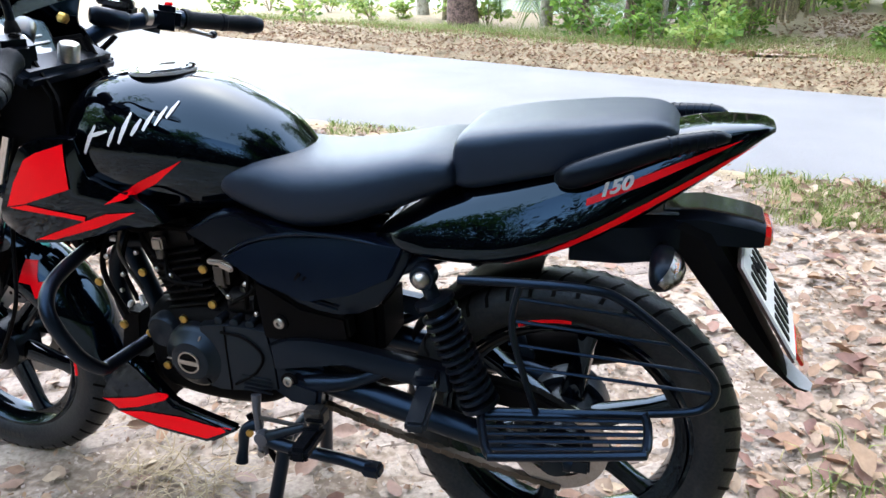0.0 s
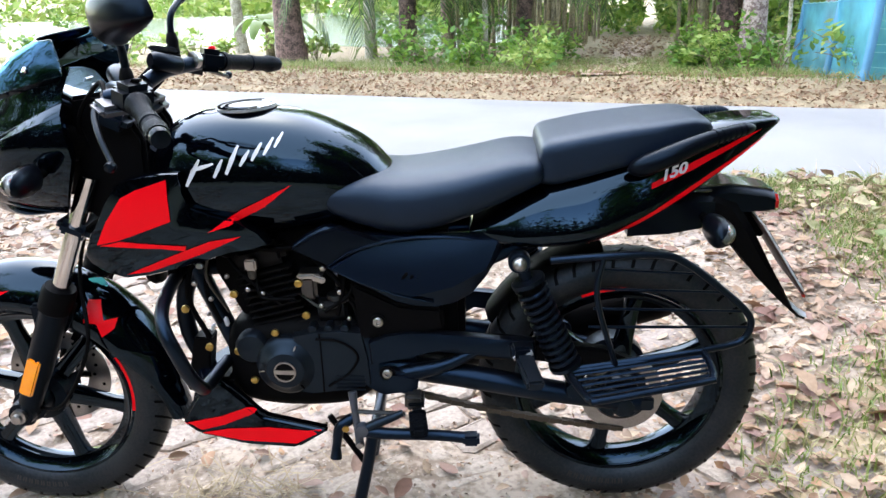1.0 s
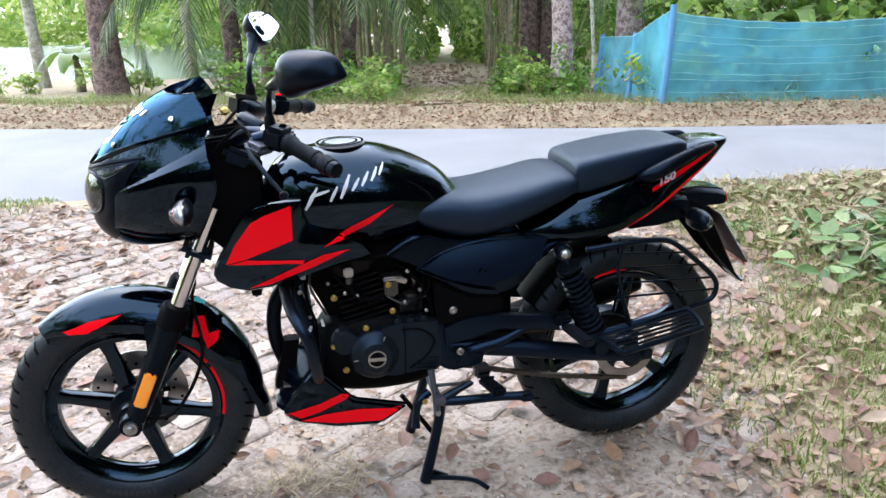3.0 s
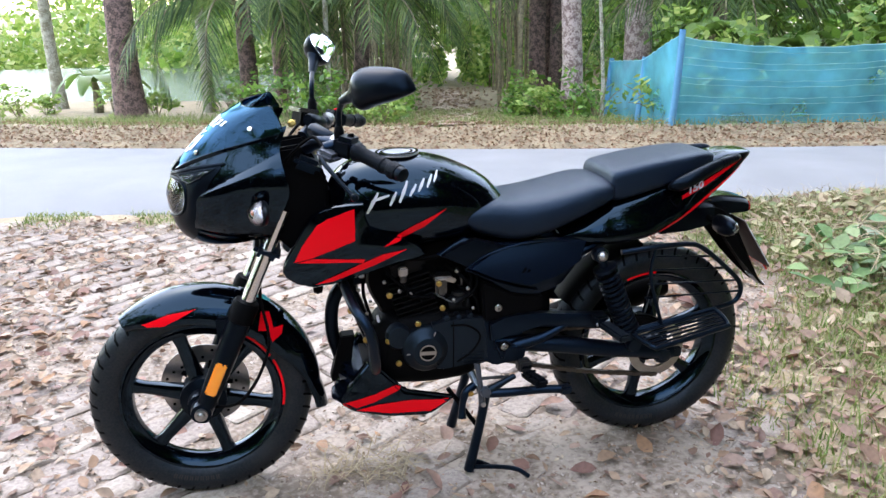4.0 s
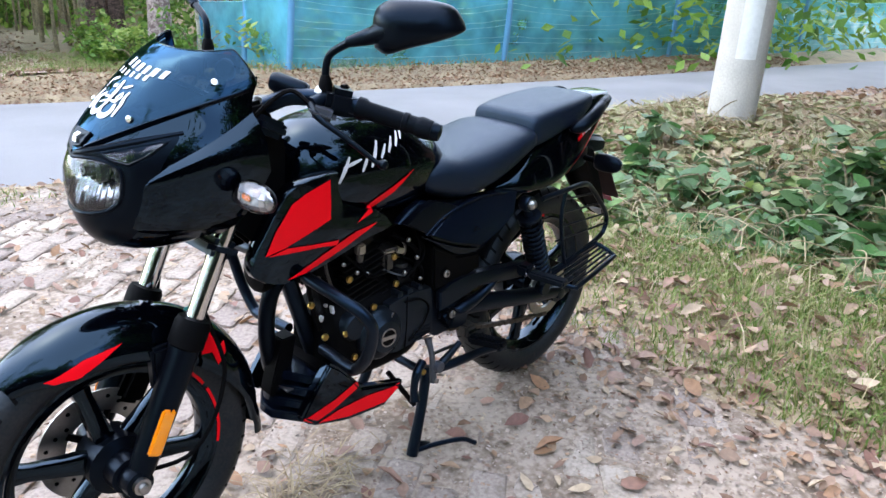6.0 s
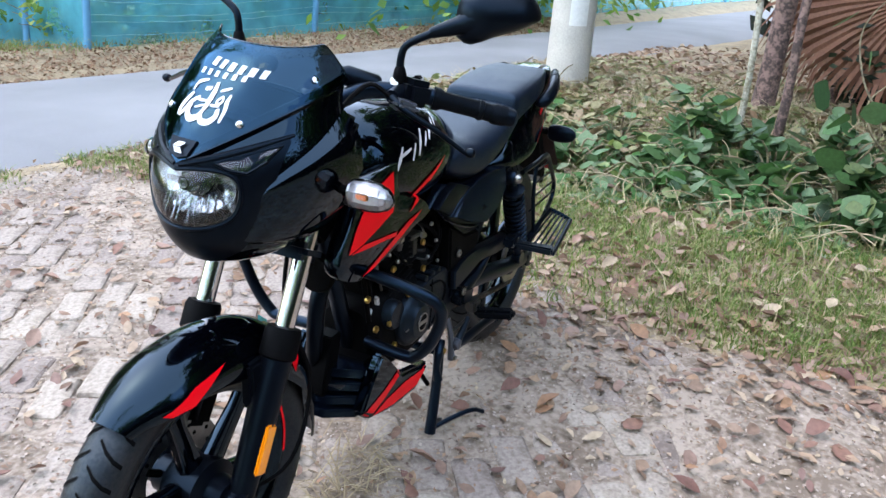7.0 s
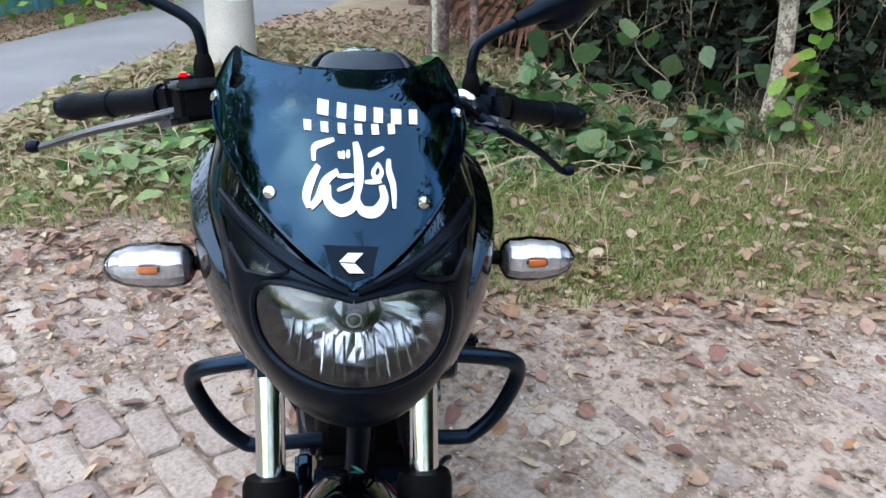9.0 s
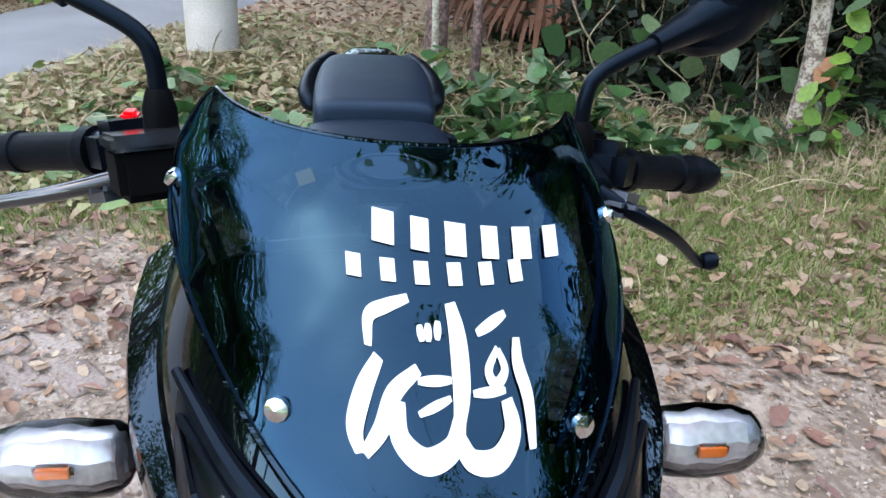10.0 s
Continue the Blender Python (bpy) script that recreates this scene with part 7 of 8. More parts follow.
for a, b, c, r in (((-0.19, -0.05, 0.70), (-0.13, -0.08, 0.62), (-0.05, -0.09, 0.55), 0.004), ((-0.20, -0.03, 0.66), (-0.21, -0.07, 0.58), (-0.19, -0.07, 0.50), 0.005), ((0.09, -0.06, 0.66), (0.10, -0.09, 0.58), (0.04, -0.09, 0.53), 0.004), ((0.06, -0.05, 0.57), (0.10, -0.08, 0.54), (0.11, -0.08, 0.48), 0.005)):
    part("hose", tube([a, b, c], r, 7), matte_black, bike)
part("connector", block((-0.214, -0.075, 0.633), (0.014, 0.012, 0.01), 0.002, (0, 0, 0)), white_vinyl, bike, "white wiring connector")
part("connector", block((-0.175, -0.075, 0.505), (0.007, 0.012, 0.02), 0.002, (0, -10, 0)), white_vinyl, bike, "white wiring connector")
part("connector", block((-0.206, -0.075, 0.492), (0.007, 0.012, 0.014), 0.002, (0, 20, 0)), white_vinyl, bike, "white wiring connector")
part("horn", lathe([(0.010, -0.02), (0.042, -0.012), (0.045, 0.0), (0.040, 0.010), (0.015, 0.014)], (-0.33, -0.02, 0.62), (-1, 0, 0), 24), matte_black, bike, "round black horn")

for a, b, c, r in (((-0.23, -0.055, 0.66), (-0.245, -0.085, 0.57), (-0.215, -0.080, 0.47), 0.006), ((-0.17, -0.06, 0.70), (-0.20, -0.085, 0.62), (-0.165, -0.080, 0.53), 0.0035), ((0.02, -0.060, 0.64), (0.07, -0.085, 0.60), (0.10, -0.075, 0.55), 0.006),
                   ((-0.02, -0.055, 0.56), (0.04, -0.085, 0.535), (0.09, -0.085, 0.555), 0.003), ((0.075, -0.06, 0.66), (0.085, -0.090, 0.60), (0.065, -0.085, 0.52), 0.0045), ((-0.10, -0.075, 0.615), (-0.085, -0.095, 0.57), (-0.02, -0.085, 0.56), 0.004)):
    part("hose", tube([a, b, c], r, 7), matte_black if r > 0.0035 else dark_steel, bike)
for k, (bx, bz, size) in enumerate(((-0.225, 0.60, 0.006), (-0.195, 0.565, 0.005), (-0.205, 0.53, 0.0045), (-0.155, 0.615, 0.005), (-0.115, 0.585, 0.0055), (-0.085, 0.575, 0.005), (0.035, 0.545, 0.005), (0.075, 0.575, 0.0055), (0.045, 0.628, 0.006), (0.09, 0.515, 0.005))):
    part("engine_screw", lathe([(size, 0), (size, 0.005), (size * 0.6, 0.007), (0.0, 0.007)], (bx, -0.088, bz), (0, -1, 0), 8), steel, bike, "bright steel screw")
part("throttle_linkage", block((0.030, -0.078, 0.600), (0.030, 0.008, 0.014), 0.003, (0, 20, 0)), steel, bike, "bright throttle linkage")
part("carburettor_clamp", lathe([(0.026, -0.004), (0.028, -0.003), (0.028, 0.003), (0.026, 0.004)], (0.062, -0.035, 0.590), (1, 0.1, 0.1), 20, closed=True), steel, bike, "steel hose clamp")
part("starter_motor", lathe([(0.012, 0), (0.026, 0.004), (0.027, 0.06), (0.020, 0.066)], (0.02, -0.055, 0.520), (1, 0, 0.05), 20), fin_black, bike, "black starter motor")
part("wiring_loom", tube([(-0.26, -0.045, 0.70), (-0.235, -0.07, 0.655), (-0.15, -0.075, 0.675), (-0.05, -0.07, 0.665), (0.05, -0.07, 0.675)], 0.006, 8), matte_black, bike)

# frame tubes
part("down_tube", tube([(-0.30, 0, 0.76), (-0.25, 0, 0.60), (-0.19, 0, 0.42), (-0.15, 0, 0.30)], 0.020, 12), frame_black, bike, "black frame tube")
part("steering_head", tube([(-0.345, FY * 0.7, 0.70), (-0.28, FY * 0.4, 0.86)], 0.030, 14), frame_black, bike)
part("top_tube", tube([(-0.29, 0, 0.82), (-0.10, 0, 0.74), (0.15, 0, 0.70), (0.35, 0, 0.68), (0.60, 0, 0.74)], 0.022, 12), frame_black, bike)
for side in (-1, 1):
    part("rear_tube", tube([(0.15, side * 0.06, 0.42), (0.25, side * 0.07, 0.55), (0.42, side * 0.09, 0.66), (0.62, side * 0.08, 0.72)], 0.014, 10), frame_black, bike)
# crash guard
cg = [(-0.255, 0.0, 0.625), (-0.26, -0.10, 0.615), (-0.25, -0.20, 0.598), (-0.232, -0.248, 0.575), (-0.215, -0.258, 0.535), (-0.205, -0.232, 0.462), (-0.20, -0.195, 0.415), (-0.20, -0.165, 0.405), (-0.19, -0.06, 0.405)]
hoop = tube(cg, 0.0135, 12)
crash = part("crash_guard", hoop, frame_black, bike, "black tubular crash guard")
part("crash_guard_half", moved(mirrored(tube(cg, 0.0135, 12)), 0, 0.012, 0), frame_black, crash)
part("guard_bracket", block((-0.262, 0.0, 0.62), (0.03, 0.20, 0.045), 0.010), matte_black, crash)

# exhaust on the far side
ex = part("exhaust", tube([(-0.14, 0.0, 0.60), (-0.235, 0.0, 0.598), (-0.287, 0.004, 0.54), (-0.292, 0.012, 0.42), (-0.235, 0.05, 0.29), (-0.08, 0.10, 0.235), (0.12, 0.13, 0.25)], [0.019, 0.019, 0.019, 0.019, 0.019, 0.020, 0.022], 14), satin_black, bike, "black exhaust header and silencer")
part("silencer", tube([(0.12, 0.13, 0.25), (0.22, 0.15, 0.28), (0.45, 0.175, 0.34), (0.78, 0.185, 0.42), (0.80, 0.186, 0.425)], [0.022, 0.045, 0.052, 0.050, 0.035], 18), matte_black, ex)

# belly cowl
for side in (-1, 1):
    outline = [(-0.213, 0.398), (-0.180, 0.372), (-0.138, 0.327), (-0.112, 0.296), (0.030, 0.258), (-0.045, 0.212), (-0.16, 0.222), (-0.262, 0.252), (-0.297, 0.284), (-0.255, 0.345)]
    bm = plate(outline, side * 0.088, side * 0.118, 0.008, None, 3)
    bt = surface_of(bm)
    belly = part("belly_cowl", bm, gloss_black, bike, "black belly cowl with red stripes")
    part("belly_stripe", laid_on([(-0.294, 0.281), (-0.20, 0.300), (-0.125, 0.328), (-0.115, 0.318), (-0.135, 0.303), (-0.20, 0.277), (-0.262, 0.262)], bt, side), red_vinyl, belly, "red stripe")
    part("belly_edge", laid_on([(-0.250, 0.258), (-0.19, 0.268), (-0.10, 0.270), (0.012, 0.257), (-0.045, 0.228), (-0.16, 0.237)], bt, side), red_vinyl, belly, "red lower edge")
grille = part("belly_grille", block((-0.205, 0.0, 0.305), (0.05, 0.165, 0.13), 0.010), matte_black, bike, "slatted black front grille")
for k in range(4):
    front, z = -0.312 + 0.010 * k, 0.250 + 0.031 * k
    slat = bmesh.new()
    plan = ((front, 0.022), (front, -0.022), (-0.268 + 0.006 * k, -0.086), (-0.215, -0.086), (-0.215, 0.086), (-0.268 + 0.006 * k, 0.086))
    low, top = [slat.verts.new((x, y, z)) for x, y in plan], [slat.verts.new((x + 0.006, y, z + 0.019)) for x, y in plan]
    slat.faces.new(low[::-1])
    slat.faces.new(top)
    for i in range(6):
        slat.faces.new((low[i], low[(i + 1) % 6], top[(i + 1) % 6], top[i]))
    bmesh.ops.bevel(slat, geom=slat.edges[:], offset=0.003, segments=2, affect="EDGES", clamp_overlap=True)
    part("grille_slat", slat, panel_black, grille)
part("grille_plate", block((-0.262, -0.03, 0.326), (0.050, 0.05, 0.004), 0.001), steel, grille, "bright strip between the slats")
part("mud_shield", plate([(-0.275, 0.44), (-0.235, 0.44), (-0.25, 0.36), (-0.30, 0.30), (-0.31, 0.31)], -0.022, 0.022, 0.003), matte_black, bike)

# gear lever and stands
lever = part("gear_lever", tube([(0.090, -0.128, 0.362), (0.093, -0.138, 0.330), (0.096, -0.142, 0.300), (0.100, -0.145, 0.240)], [0.010, 0.008, 0.008, 0.010], 9), painted_alloy, bike, "worn grey gear linkage")
part("gear_link", tube([(0.100, -0.142, 0.322), (0.150, -0.141, 0.319), (0.200, -0.138, 0.313)], 0.0045, 7), dark_steel, lever)
part("gear_shaft", tube([(0.104, -0.148, 0.276), (0.130, -0.150, 0.292), (0.196, -0.142, 0.318)], [0.014, 0.011, 0.008], 9), engine_grey, lever)
part("gear_joint", lathe([(0.014, -0.008), (0.016, 0.0), (0.014, 0.012), (0.006, 0.014)], (0.108, -0.150, 0.284), (0, -1, 0), 14), painted_alloy, lever)
part("gear_pedal", tube([(0.085, -0.118, 0.292), (0.056, -0.128, 0.274), (0.046, -0.130, 0.232), (0.043, -0.138, 0.202)], [0.012, 0.012, 0.010, 0.013], 10), frame_black, lever, "black pedal arm")
part("joint_bolt", lathe([(0.008, 0), (0.008, 0.006), (0.0, 0.007)], (0.070, -0.134, 0.276), (0, -1, 0), 6), brass, lever)
part("joint_screw", lathe([(0.007, 0), (0.007, 0.006), (0.0, 0.007)], (0.101, -0.152, 0.246), (0, -1, 0), 8), steel, lever)
ss = part("side_stand", tube([(0.100, -0.145, 0.278), (0.16, -0.155, 0.276), (0.27, -0.16, 0.274), (0.335, -0.165, 0.270)], [0.014, 0.013, 0.012, 0.013], 10), frame_black, bike, "folded black side stand")
part("stand_foot", block((0.338, -0.167, 0.270), (0.035, 0.03, 0.024), 0.005), frame_black, ss)
cs = part("centre_stand", tube([(0.125, -0.095, 0.255), (0.105, -0.105, 0.16), (0.068, -0.112, 0.012)], [0.015, 0.014, 0.016], 10), frame_black, bike, "lowered black centre stand")
part("stand_leg", tube([(0.125, 0.095, 0.255), (0.105, 0.115, 0.16), (0.075, 0.150, 0.010)], [0.015, 0.014, 0.016], 10), frame_black, cs)
part("stand_bridge", tube([(0.122, -0.097, 0.235), (0.122, 0.097, 0.235)], 0.012, 10), frame_black, cs)
part("stand_gusset", plate([(0.065, 0.055), (0.095, 0.045), (0.135, 0.022), (0.07, 0.012)], -0.118, -0.108, 0.002), frame_black, cs)
part("stand_pedal", tube([(0.075, -0.114, 0.022), (0.13, -0.145, 0.035), (0.19, -0.180, 0.040), (0.225, -0.200, 0.022)], [0.007, 0.007, 0.007, 0.007], 8), frame_black, cs)
part("stand_spring", tube([(0.10, -0.08, 0.14), (0.02, -0.06, 0.26)], 0.007, 8), matte_black, cs)

# ---- leaf litter, grass, creepers ----
rng = np.random.default_rng(21)


def scatter(n, x0, x1, y0, y1, keep):
    out = []
    while len(out) < n:
        x, y = rng.uniform(x0, x1), rng.uniform(y0, y1)
        if rng.uniform() < keep(x, y):
            out.append((x, y))
    return out


def in_grass(x, y):
    """How far a place is from the bare drive into the grass, 0 to 1."""
    return step(1.05, 1.6, x + 0.35 * noise.noise((x * 1.5, y * 1.5, 9.0)) - 0.42 * max(y, -0.4) * (y < 2.0)) * (1.0 if y < near_edge(x) - 0.12 else 0.0) * (1.0 - 0.93 * in_wood(x, y))


def drive_keep(x, y):
    if y > near_edge(x) - 0.1:
        return 0.0
    clump = noise.noise((x * 1.3, y * 1.3, 4.0))
    band = math.exp(-((x - 1.15 - 0.3 * max(y, 0)) / 0.45) ** 2)
    front = math.exp(-((x + 1.7) / 0.7) ** 2) * 0.6
    return min(1.0, 0.16 + 0.30 * max(clump, 0) + 0.85 * band + front + 0.25 * in_grass(x, y))


def lay(name, spots, mat, lo, hi, label, category, lift=0.012, tilt=0.28, wide=0.55, curl=0.5):
    pts = [(x, y, soil_height(x, y) + lift * rng.uniform(0.6, 1.8)) for x, y in spots]
    return tagged(leaves(name, pts, rng.uniform(lo, hi, len(pts)), mat, tilt=tilt, wide=wide, curl=curl, rng=rng, rounded=hi > 0.06 and len(pts) < 12000), label, category, kind="stuff")


lay("leaf_litter", scatter(11500, -4, 4, -3.3, 3.2, drive_keep), leaf_dry, 0.020, 0.065, "dry brown and grey fallen leaves on the drive", "leaves")
lay("red_leaf_litter", scatter(2000, -3, 2.2, -3.0, 2.6, lambda x, y: 0.6 * drive_keep(x, y)), leaf_red, 0.03, 0.09, "reddish dry fallen leaves on the drive", "leaves")
lay("leaf_crumbs", scatter(34000, -3.5, 2.6, -2.6, 3.2, lambda x, y: 0.25 + 0.7 * drive_keep(x, y)), leaf_dry, 0.006, 0.022, "crumbled dry leaf bits on the drive", "leaves", 0.006)
grit = leaf_material("grit", [(0.16, 0.11, 0.085), (0.36, 0.30, 0.25), (0.26, 0.19, 0.155), (0.42, 0.36, 0.31), (0.20, 0.15, 0.12)], rough=0.9, thin=0.0)
lay("drive_grit", scatter(60000, -3.0, 2.0, -2.4, 3.0, lambda x, y: 0.5 + 0.5 * (noise.noise((x * 2.0, y * 2.0, 8.0)) > -0.1)), grit, 0.004, 0.015, "grit and crumbs strewn over the drive", "grit", 0.003, 0.5, 0.8)
verge_leaf = leaf_material("verge_leaves", [(0.12, 0.060, 0.035), (0.20, 0.105, 0.055), (0.26, 0.16, 0.09), (0.15, 0.085, 0.05), (0.33, 0.23, 0.14)], rough=0.75, thin=0.1)
lay("verge_litter", scatter(28000, -8, 12, 2.5, 9.0, lambda x, y: (1.0 if far_edge(x) - 0.05 < y < far_edge(x) + 0.8 else 0.3) if y > far_edge(x) - 0.1 else 0.004), verge_leaf, 0.022, 0.06, "orange brown dry leaves heaped along the verge", "leaves", 0.02, 0.4)
lay("path_litter", scatter(1100, -1.0, 8.0, 6.4, 24.0, lambda x, y: math.exp(-((x - path_middle(y)) / 0.7) ** 2)), leaf_dry, 0.05, 0.13, "dry brown leaves strewn along the dirt path", "leaves", 0.02, 0.4)
lay("clearing_litter", scatter(5200, 1.2, 7.5, -6.5, 2.6, lambda x, y: in_grass(x, y) * (0.75 if x > 2.4 else 0.4)), leaf_dry, 0.04, 0.10, "dry fallen leaves among the grass", "leaves", 0.03, 0.35)


def grass(name, spots, label, lo, hi, mat=grass_blade):
    """Single tapered blades, three points high."""
    verts, faces = [], []
    for x, y in spots:
        z = soil_height(x, y) - 0.004
        a, h, w = rng.uniform(0, 6.28), rng.uniform(lo, hi), rng.uniform(0.0015, 0.0035)
        bx, by = rng.normal(0, 0.5) * h, rng.normal(0, 0.5) * h
        c, s = math.cos(a) * w, math.sin(a) * w
        i = len(verts)
        verts += [(x - c, y - s, z), (x + c, y + s, z), (x + c * 0.8 + bx * 0.4, y + s * 0.8 + by * 0.4, z + h * 0.6), (x - c * 0.8 + bx * 0.4, y - s * 0.8 + by * 0.4, z + h * 0.6), (x + bx * 1.3, y + by * 1.3, z + h * 0.85)]
        faces += [(i, i + 1, i + 2, i + 3), (i + 3, i + 2, i + 4)]
    return tagged(from_arrays(name, verts, faces, mat, smooth=False), label, "grass", kind="stuff")


grass("grass", scatter(90000, 1.0, 4.6, -4.0, 2.8, lambda x, y: in_grass(x, y) * (0.5 + 0.5 * step(-0.2, 0.35, noise.noise((x * 1.8, y * 1.8, 2.0))))), "short yellowish green grass on the clearing", 0.03, 0.09)
grass("verge_grass", scatter(26000, -8, 9, 2.5, 10.5, lambda x, y: step(far_edge(x) + 0.5, far_edge(x) + 1.1, y) * (0.4 + 0.6 * (noise.noise((x, y, 5.0)) > 0))), "dry and green grass on the far verge", 0.05, 0.16)
grass("edge_grass", scatter(3500, -4, 2.5, 1.8, 4.2, lambda x, y: math.exp(-((y - near_edge(x) + 0.22) / 0.16) ** 2) * (noise.noise((x * 2.2, y, 3.0)) > 0.05)), "sparse grass along the road's edge", 0.02, 0.06)
grass("dry_straw", scatter(11000, 1.2, 5.2, -4.5, 2.4, lambda x, y: in_grass(x, y) * (0.10 + 0.90 * step(2.0, 2.6, x))), "matted dry straw among the grass", 0.06, 0.18, straw)


tuft_straw = leaf_material("tuft_straw", [(0.30, 0.24, 0.14), (0.22, 0.16, 0.10), (0.36, 0.29, 0.18)], rough=0.7, thin=0.1)


def tuft(at, label, seed, n=160, spread=0.10):
    r = np.random.default_rng(seed)
    t = thing("dry_grass_tuft", label, "grass tuft", (at[0], at[1], soil_height(*at)))
    verts, faces = [], []
    for _ in range(n):
        x, y, z = r.normal(0, spread), r.normal(0, spread * 0.5), r.uniform(0, 0.03)
        a, ln = r.uniform(0, 6.28), r.uniform(0.04, 0.12)
        d = Vector((math.cos(a), math.sin(a), r.uniform(-0.1, 0.5))) * ln
        w = Vector((-math.sin(a), math.cos(a), 0)) * 0.0018
        i = len(verts)
        p = Vector((x, y, z))
        verts += [p - w, p + w, p + d * 0.6 + w + Vector((0, 0, 0.01)), p + d * 0.6 - w + Vector((0, 0, 0.01)), p + d]
        faces += [(i, i + 1, i + 2, i + 3), (i + 3, i + 2, i + 4)]
    tagged(from_arrays("matted_straw", verts, faces, tuft_straw, t, smooth=False), kind="stuff")
    return t


tuft((-0.22, -0.02), "small matted tuft of dry straw under the bike", 41)
tuft((0.23, 4.45), "dry leafy twig lying on the road", 42, 200, 0.16)
tuft((-1.35, -0.42), "small matted tuft of dry straw on the drive", 43, 120)


branch = thing("cut_branch", "cut leafy branch with large pale green leaves lying on the grass", "branch", (2.35, 0.95, 0.0), kind="stuff")
bo = Vector((2.35, 0.95, 0.0))
branch_leaf = leaf_material("cut_branch_leaves", [(0.06, 0.13, 0.035), (0.11, 0.20, 0.055), (0.19, 0.28, 0.10), (0.045, 0.095, 0.03), (0.26, 0.33, 0.15)], rough=0.6, thin=0.25)
pts = []
for k in range(100):
    f = rng.uniform(-1, 1)
    x, y = 2.36 + 0.20 * f + rng.normal(0, 0.13), 0.95 + 0.40 * f + rng.normal(0, 0.12)
    pts.append(Vector((x, y, soil_height(x, y) + rng.uniform(0.02, 0.14))) - bo)
leaves("branch_leaves", pts, rng.uniform(0.07, 0.14, 100), branch_leaf, branch, tilt=0.4, wide=0.5, curl=0.3, rng=rng, rounded=True)
twigs = bmesh.new()
for k in range(9):
    f = -0.9 + 0.22 * k
    p = Vector((2.36 + 0.20 * f, 0.95 + 0.40 * f, soil_height(2.36 + 0.20 * f, 0.95 + 0.40 * f) + 0.05)) - bo
    a = rng.uniform(0, 6.28)
    tube([p, p + Vector((0.12 * math.cos(a), 0.12 * math.sin(a), 0.05)), p + Vector((0.26 * math.cos(a), 0.26 * math.sin(a), 0.02))], [0.006, 0.004, 0.002], 5, 3, bm=twigs)
tagged(part("twigs", twigs, bark_green, branch), kind="stuff")


def heap_keep(x, y):
    return step(2.02, 2.35, x + 0.12 * math.sin(y * 5)) * (step(3.3, 2.7, x) + 0.12 * step(4.6, 3.4, x)) * step(1.6, 1.0, y) * step(-2.0, -1.2, y)


heap = thing("creeper_heap", "heap of cut green creepers and broad leaves beside the grass", "plant", (2.9, -0.2, 0.0), kind="stuff")
ho = Vector((2.9, -0.2, 0.0))
spots = scatter(1250, 1.95, 4.6, -2.0, 1.9, heap_keep)
pts = [Vector((x, y, ground_height(x, y) + rng.uniform(0.01, 0.13) * step(2.2, 2.7, x) * step(4.2, 3.0, x) + 0.02)) - ho for x, y in spots]
leaves("broad_leaves", pts, rng.uniform(0.04, 0.13, len(pts)), leaf_bluegreen, heap, tilt=0.45, wide=0.75, rng=rng, rounded=True)
bm = bmesh.new()
for k in range(34):
    x, y = rng.uniform(2.4, 4.0), rng.uniform(-1.7, 1.5)
    a, ln = rng.uniform(0, 6.28), rng.uniform(0.2, 0.6)
    z = ground_height(x, y) + 0.08
    e = Vector((math.cos(a) * ln, math.sin(a) * ln, rng.uniform(-0.03, 0.18)))
    p = Vector((x, y, z)) - ho
    tube([p, p + e * 0.5 + Vector((0, 0, 0.05)), p + e], [0.006, 0.005, 0.002], 5, 3, bm=bm)
tagged(part("twig_tangle", bm, bark_green, heap), kind="stuff")
bm = bmesh.new()
for k in range(150):
    x, y = rng.uniform(2.1, 3.6), rng.uniform(-1.8, 1.3)
    a, ln = rng.uniform(0, 6.28), rng.uniform(0.15, 0.5)
    p = Vector((x, y, ground_height(x, y) + rng.uniform(0.02, 0.12))) - ho
    e = Vector((math.cos(a) * ln, math.sin(a) * ln, rng.uniform(-0.05, 0.12)))
    tube([p, p + e * 0.5 + Vector((rng.normal(0, 0.04), rng.normal(0, 0.04), 0.05)), p + e], [0.003, 0.003, 0.0015], 4, 3, bm=bm)
tagged(part("pale_stems", bm, straw, heap, "pale dry stems"), kind="stuff")
brush_leaf = leaf_material("cut_brush", [(0.32, 0.25, 0.15), (0.22, 0.145, 0.085), (0.22, 0.25, 0.095), (0.40, 0.33, 0.21), (0.14, 0.19, 0.065), (0.28, 0.17, 0.10), (0.33, 0.33, 0.17)], rough=0.6, thin=0.25)
brush_spots = scatter(5200, 2.7, 5.6, -1.5, 2.2, lambda x, y: step(2.7, 3.2, x) * step(5.6, 4.8, x) * step(near_edge(x) - 0.05, near_edge(x) - 0.4, y) * step(-1.5, -1.0, y) * (0.35 + 0.65 * (noise.noise((x * 2.1, y * 2.1, 6.0)) > -0.15)))
brush_pts = [Vector((x, y, ground_height(x, y) + rng.uniform(0.01, 0.11) * (0.6 + noise.noise((x * 1.9, y * 1.9, 2.0))) + 0.015)) - ho for x, y in brush_spots]
lay("edge_litter", scatter(3600, 1.5, 6.0, 0.3, 2.8, lambda x, y: step(near_edge(x) - 0.02, near_edge(x) - 0.25, y) * step(1.7, 2.4, x) * (0.3 + 0.7 * (noise.noise((x * 1.6, y * 1.6, 11.0)) > -0.1))), brush_leaf, 0.03, 0.085, "pale dry leaves and straw beside the road", "leaves", 0.035, 0.35)
leaves("cut_brush", brush_pts, rng.uniform(0.04, 0.12, len(brush_pts)), brush_leaf, heap, tilt=0.4, wide=0.45, rng=rng, rounded=True)

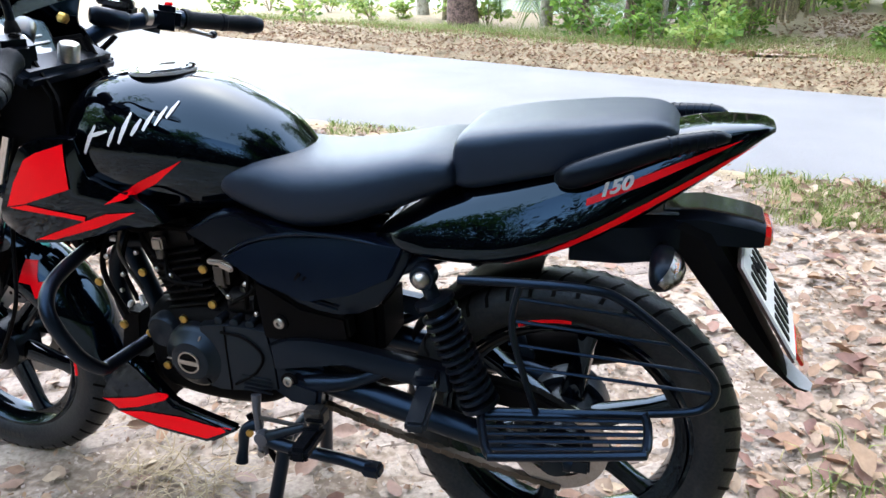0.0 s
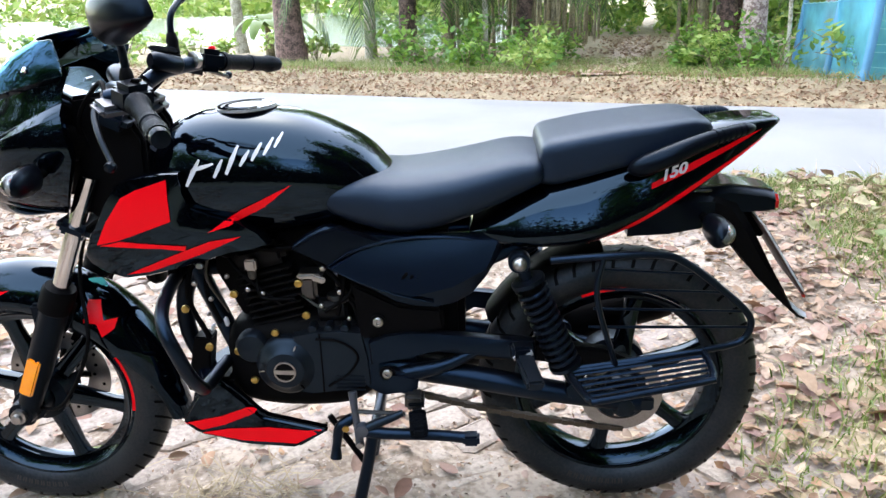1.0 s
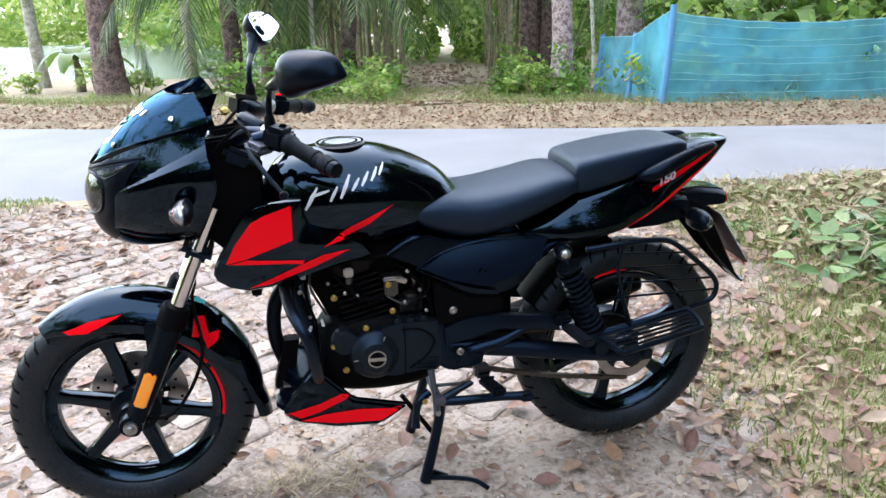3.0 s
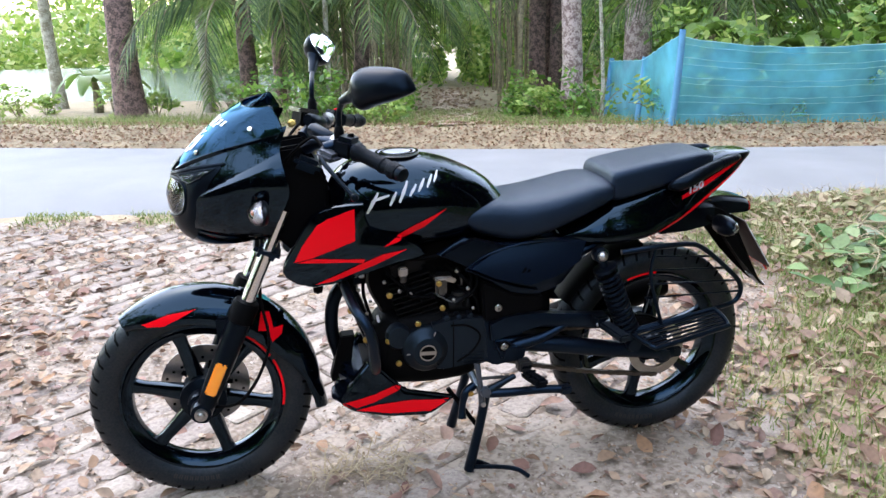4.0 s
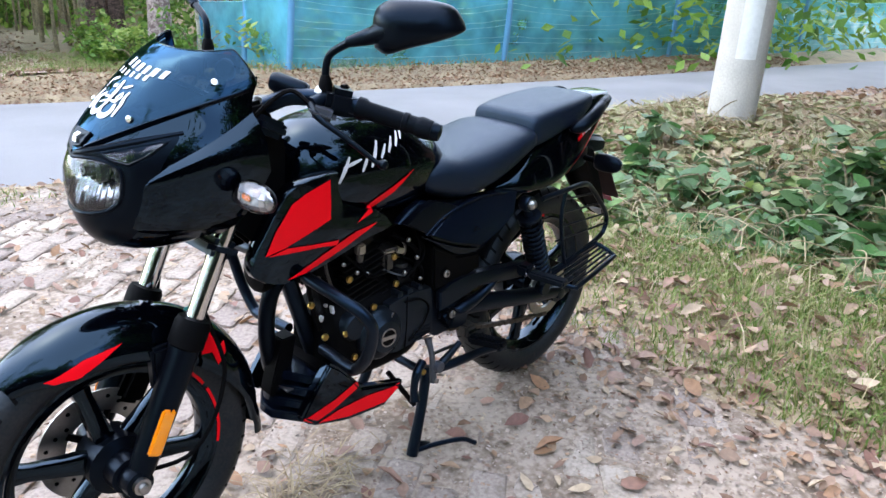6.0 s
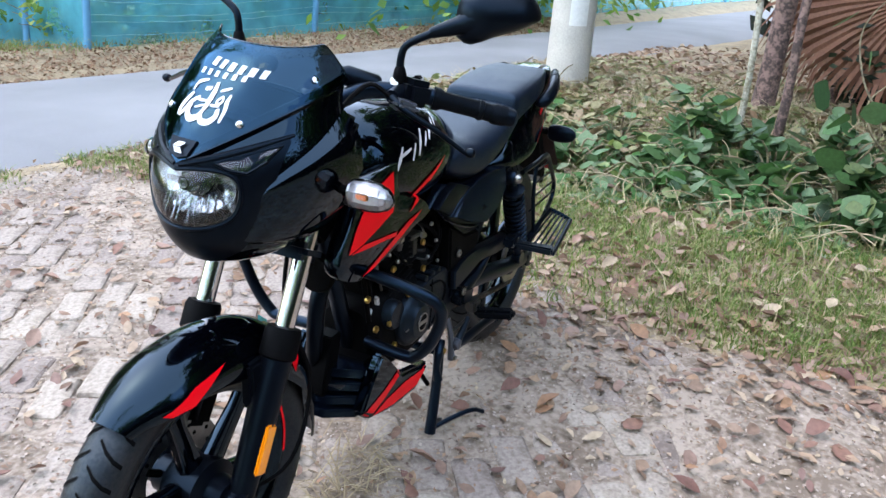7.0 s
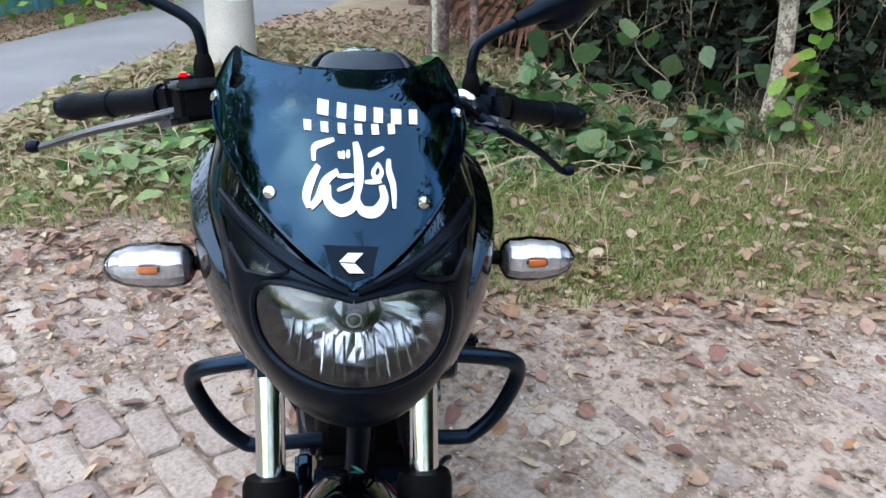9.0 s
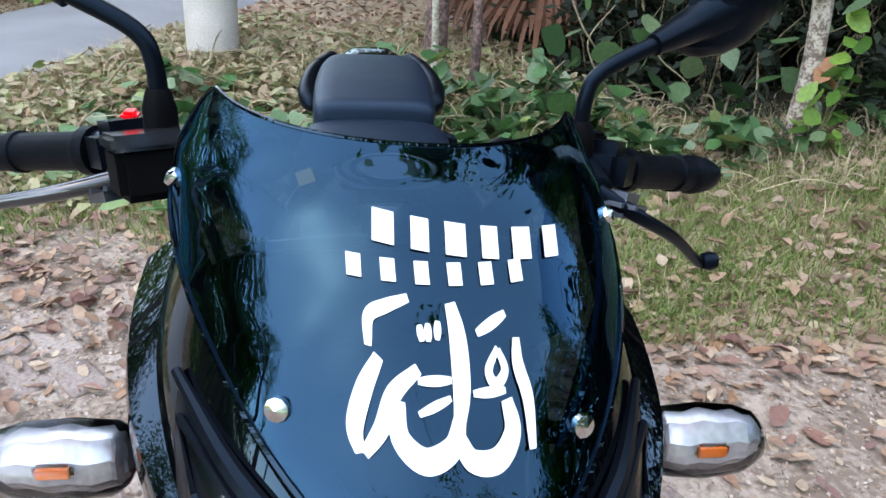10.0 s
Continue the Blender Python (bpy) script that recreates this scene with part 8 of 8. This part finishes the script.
for k in range(16):
    x, y = [(2.45, -1.15), (2.6, -0.75), (2.55, -0.2), (2.7, 0.35), (2.9, 0.8), (2.75, -1.45), (3.1, -1.2), (2.3, -1.25), (3.3, -2.1), (2.9, -2.25), (3.2, -3.0), (3.6, -2.9), (3.4, -3.5), (2.75, -1.9), (3.1, 0.2), (3.3, 1.0)][k]
    shrub("broadleaf_weed", (x, y), "low weed with broad blue-green leaves", 700 + k, 46 if x < 2.85 else 20, (0.14, 0.14, 0.12), 0.13, creeper_leaf_shaded if y < -1.0 else leaf_bluegreen, 5, "weeds at the clearing's edge", wide=0.8)


for k in range(12):
    x, y = rng.uniform(2.55, 3.25), rng.uniform(-1.35, -0.15)
    shrub("broadleaf_weed", (x, y), "leafy green weed with broad leaves at the wood's edge", 760 + k, 56, (0.15, 0.15, rng.uniform(0.10, 0.22)), 0.12, creeper_leaf_shaded if k % 3 else leaf_bluegreen, 5, "weeds at the clearing's edge", wide=0.75)


def vine(at, label, seed, tall=1.3):
    """A climbing stem with large heart-shaped leaves."""
    r = np.random.default_rng(seed)
    t = thing("climbing_vine", label, "plant", (at[0], at[1], ground_height(*at)))
    pts = [Vector((0.1 * math.sin(k * 1.3 + seed), 0.1 * math.cos(k * 1.7), tall * k / 5)) for k in range(6)]
    part("stem", tube(pts, [0.007, 0.006, 0.005, 0.005, 0.004, 0.003], 6), bark_green, t)
    c = [pts[r.integers(2, 6)] + Vector((r.normal(-0.08, 0.06), r.normal(0, 0.14), r.normal(0, 0.10))) for _ in range(9)]
    leaves("foliage", c, r.uniform(0.10, 0.19, 9), creeper_leaf_shaded, t, tilt=0.9, wide=0.95, rng=r, rounded=True)
    return t


vine((2.75, -1.15), "climbing vine with broad grey-green leaves", 51, 0.75)
vine((2.80, -1.05), "climbing vine with broad green and yellow leaves", 52, 1.15)
vine((3.35, -1.75), "climbing vine with broad green leaves", 53, 0.6)
vine((2.98, -2.42), "climbing vine with bright green leaves on the sapling", 54, 0.7)

orange = thing("dry_sapling_leaf", "large curled orange dry leaf caught on the sapling", "leaf", (2.90, -2.39, 0.49))
leaves("curled_blade", [(0, 0, 0), (0.01, -0.06, -0.03), (0.0, -0.03, 0.05)], [0.19, 0.17, 0.12], leaf_material("orange_dry_leaf", [(0.36, 0.19, 0.09), (0.30, 0.14, 0.07)], rough=0.7, thin=0.1), orange, tilt=0.9, wide=0.7, rng=np.random.default_rng(9))
shrub("sapling_sprout", (2.92, -2.46), "fresh green leaves sprouting beside the sapling", 733, 40, (0.14, 0.16, 0.28), 0.12, leaf_green, 4, wide=0.7)

# ---- brick paving ----


def brick_mesh(seed):
    """A worn brick: uneven outline with rubbed-off corners, a domed top."""
    r = random.Random(seed)
    bm = bmesh.new()
    hx, hy = 0.108 + r.uniform(-0.006, 0.003), 0.0545 + r.uniform(-0.004, 0.002)
    outline = []
    for sx, sy in ((1, 1), (-1, 1), (-1, -1), (1, -1)):
        c = r.uniform(0.010, 0.028)
        pair = [(sx * hx, sy * (hy - c * 0.8)), (sx * (hx - c), sy * hy)]
        outline += pair if sx * sy > 0 else pair[::-1]
        mid = (0.0, sy * (hy + r.uniform(-0.005, 0.002))) if sx * sy > 0 else (sx * (hx + r.uniform(-0.005, 0.002)), 0.0)
        outline.append(mid)
    rings = []
    for shrink, z in ((1.0, -0.03), (1.0, 0.018), (0.965, 0.026), (0.86, 0.030)):
        rings.append([bm.verts.new((x * shrink + r.uniform(-0.002, 0.002), y * (shrink if shrink > 0.9 else 0.78) + r.uniform(-0.002, 0.002), z + (r.uniform(-0.0025, 0.001) if z > 0 else 0))) for x, y in outline])
    for a, b in zip(rings, rings[1:]):
        for i in range(12):
            j = (i + 1) % 12
            bm.faces.new((a[i], a[j], b[j], b[i]))
    bm.faces.new(rings[-1])
    bmesh.ops.recalc_face_normals(bm, faces=bm.faces)
    me = bpy.data.meshes.new("brick")
    bm.to_mesh(me)
    bm.free()
    me.materials.append(brick_clay)
    return me


paving = thing("brick_paving", "worn pale brick paving sunk in dusty soil", "paving", kind="structure")
shapes = [brick_mesh(k) for k in range(12)]
TURN = radians(34)
ct, st_ = math.cos(TURN), math.sin(TURN)
field_v, field_f, count = [], [], 0
places = []
for j in range(-66, 66):
    for i in range(-38, 38):
        u, v = (i + 0.5 * (j % 2) + 0.05 * math.sin(j * 2.3)) * 0.222, j * 0.115
        x, y = u * ct - v * st_, u * st_ + v * ct
        if y > near_edge(x) - 0.25 or y < -3.2 or x < -4.2 or x > 1.35 + 0.42 * max(y, -0.4):
            continue
        if random.random() < 0.08:
            continue
        places.append((x, y))
places.sort(key=lambda p: (p[0] + 0.3) ** 2 * 0.7 + (p[1] - 0.9) ** 2)
for k, (x, y) in enumerate(places):
    z = -0.030 + 0.006 + random.uniform(-0.005, 0.003)
    m = pose(x, y, z, random.uniform(-1.6, 1.6), random.uniform(-1.1, 1.1), math.degrees(TURN) + random.uniform(-5, 5))
    me = shapes[random.randrange(12)]
    if k < 300:
        ob = new("brick", me)
        ob.parent = paving
        ob.matrix_basis = m
    else:
        b = len(field_v)
        field_v += [m @ v.co for v in me.vertices]
        field_f += [tuple(b + q for q in p.vertices) for p in me.polygons]
tagged(from_arrays("brick_field", field_v, field_f, brick_clay_far, paving, smooth=False), "worn pale bricks", kind="stuff")
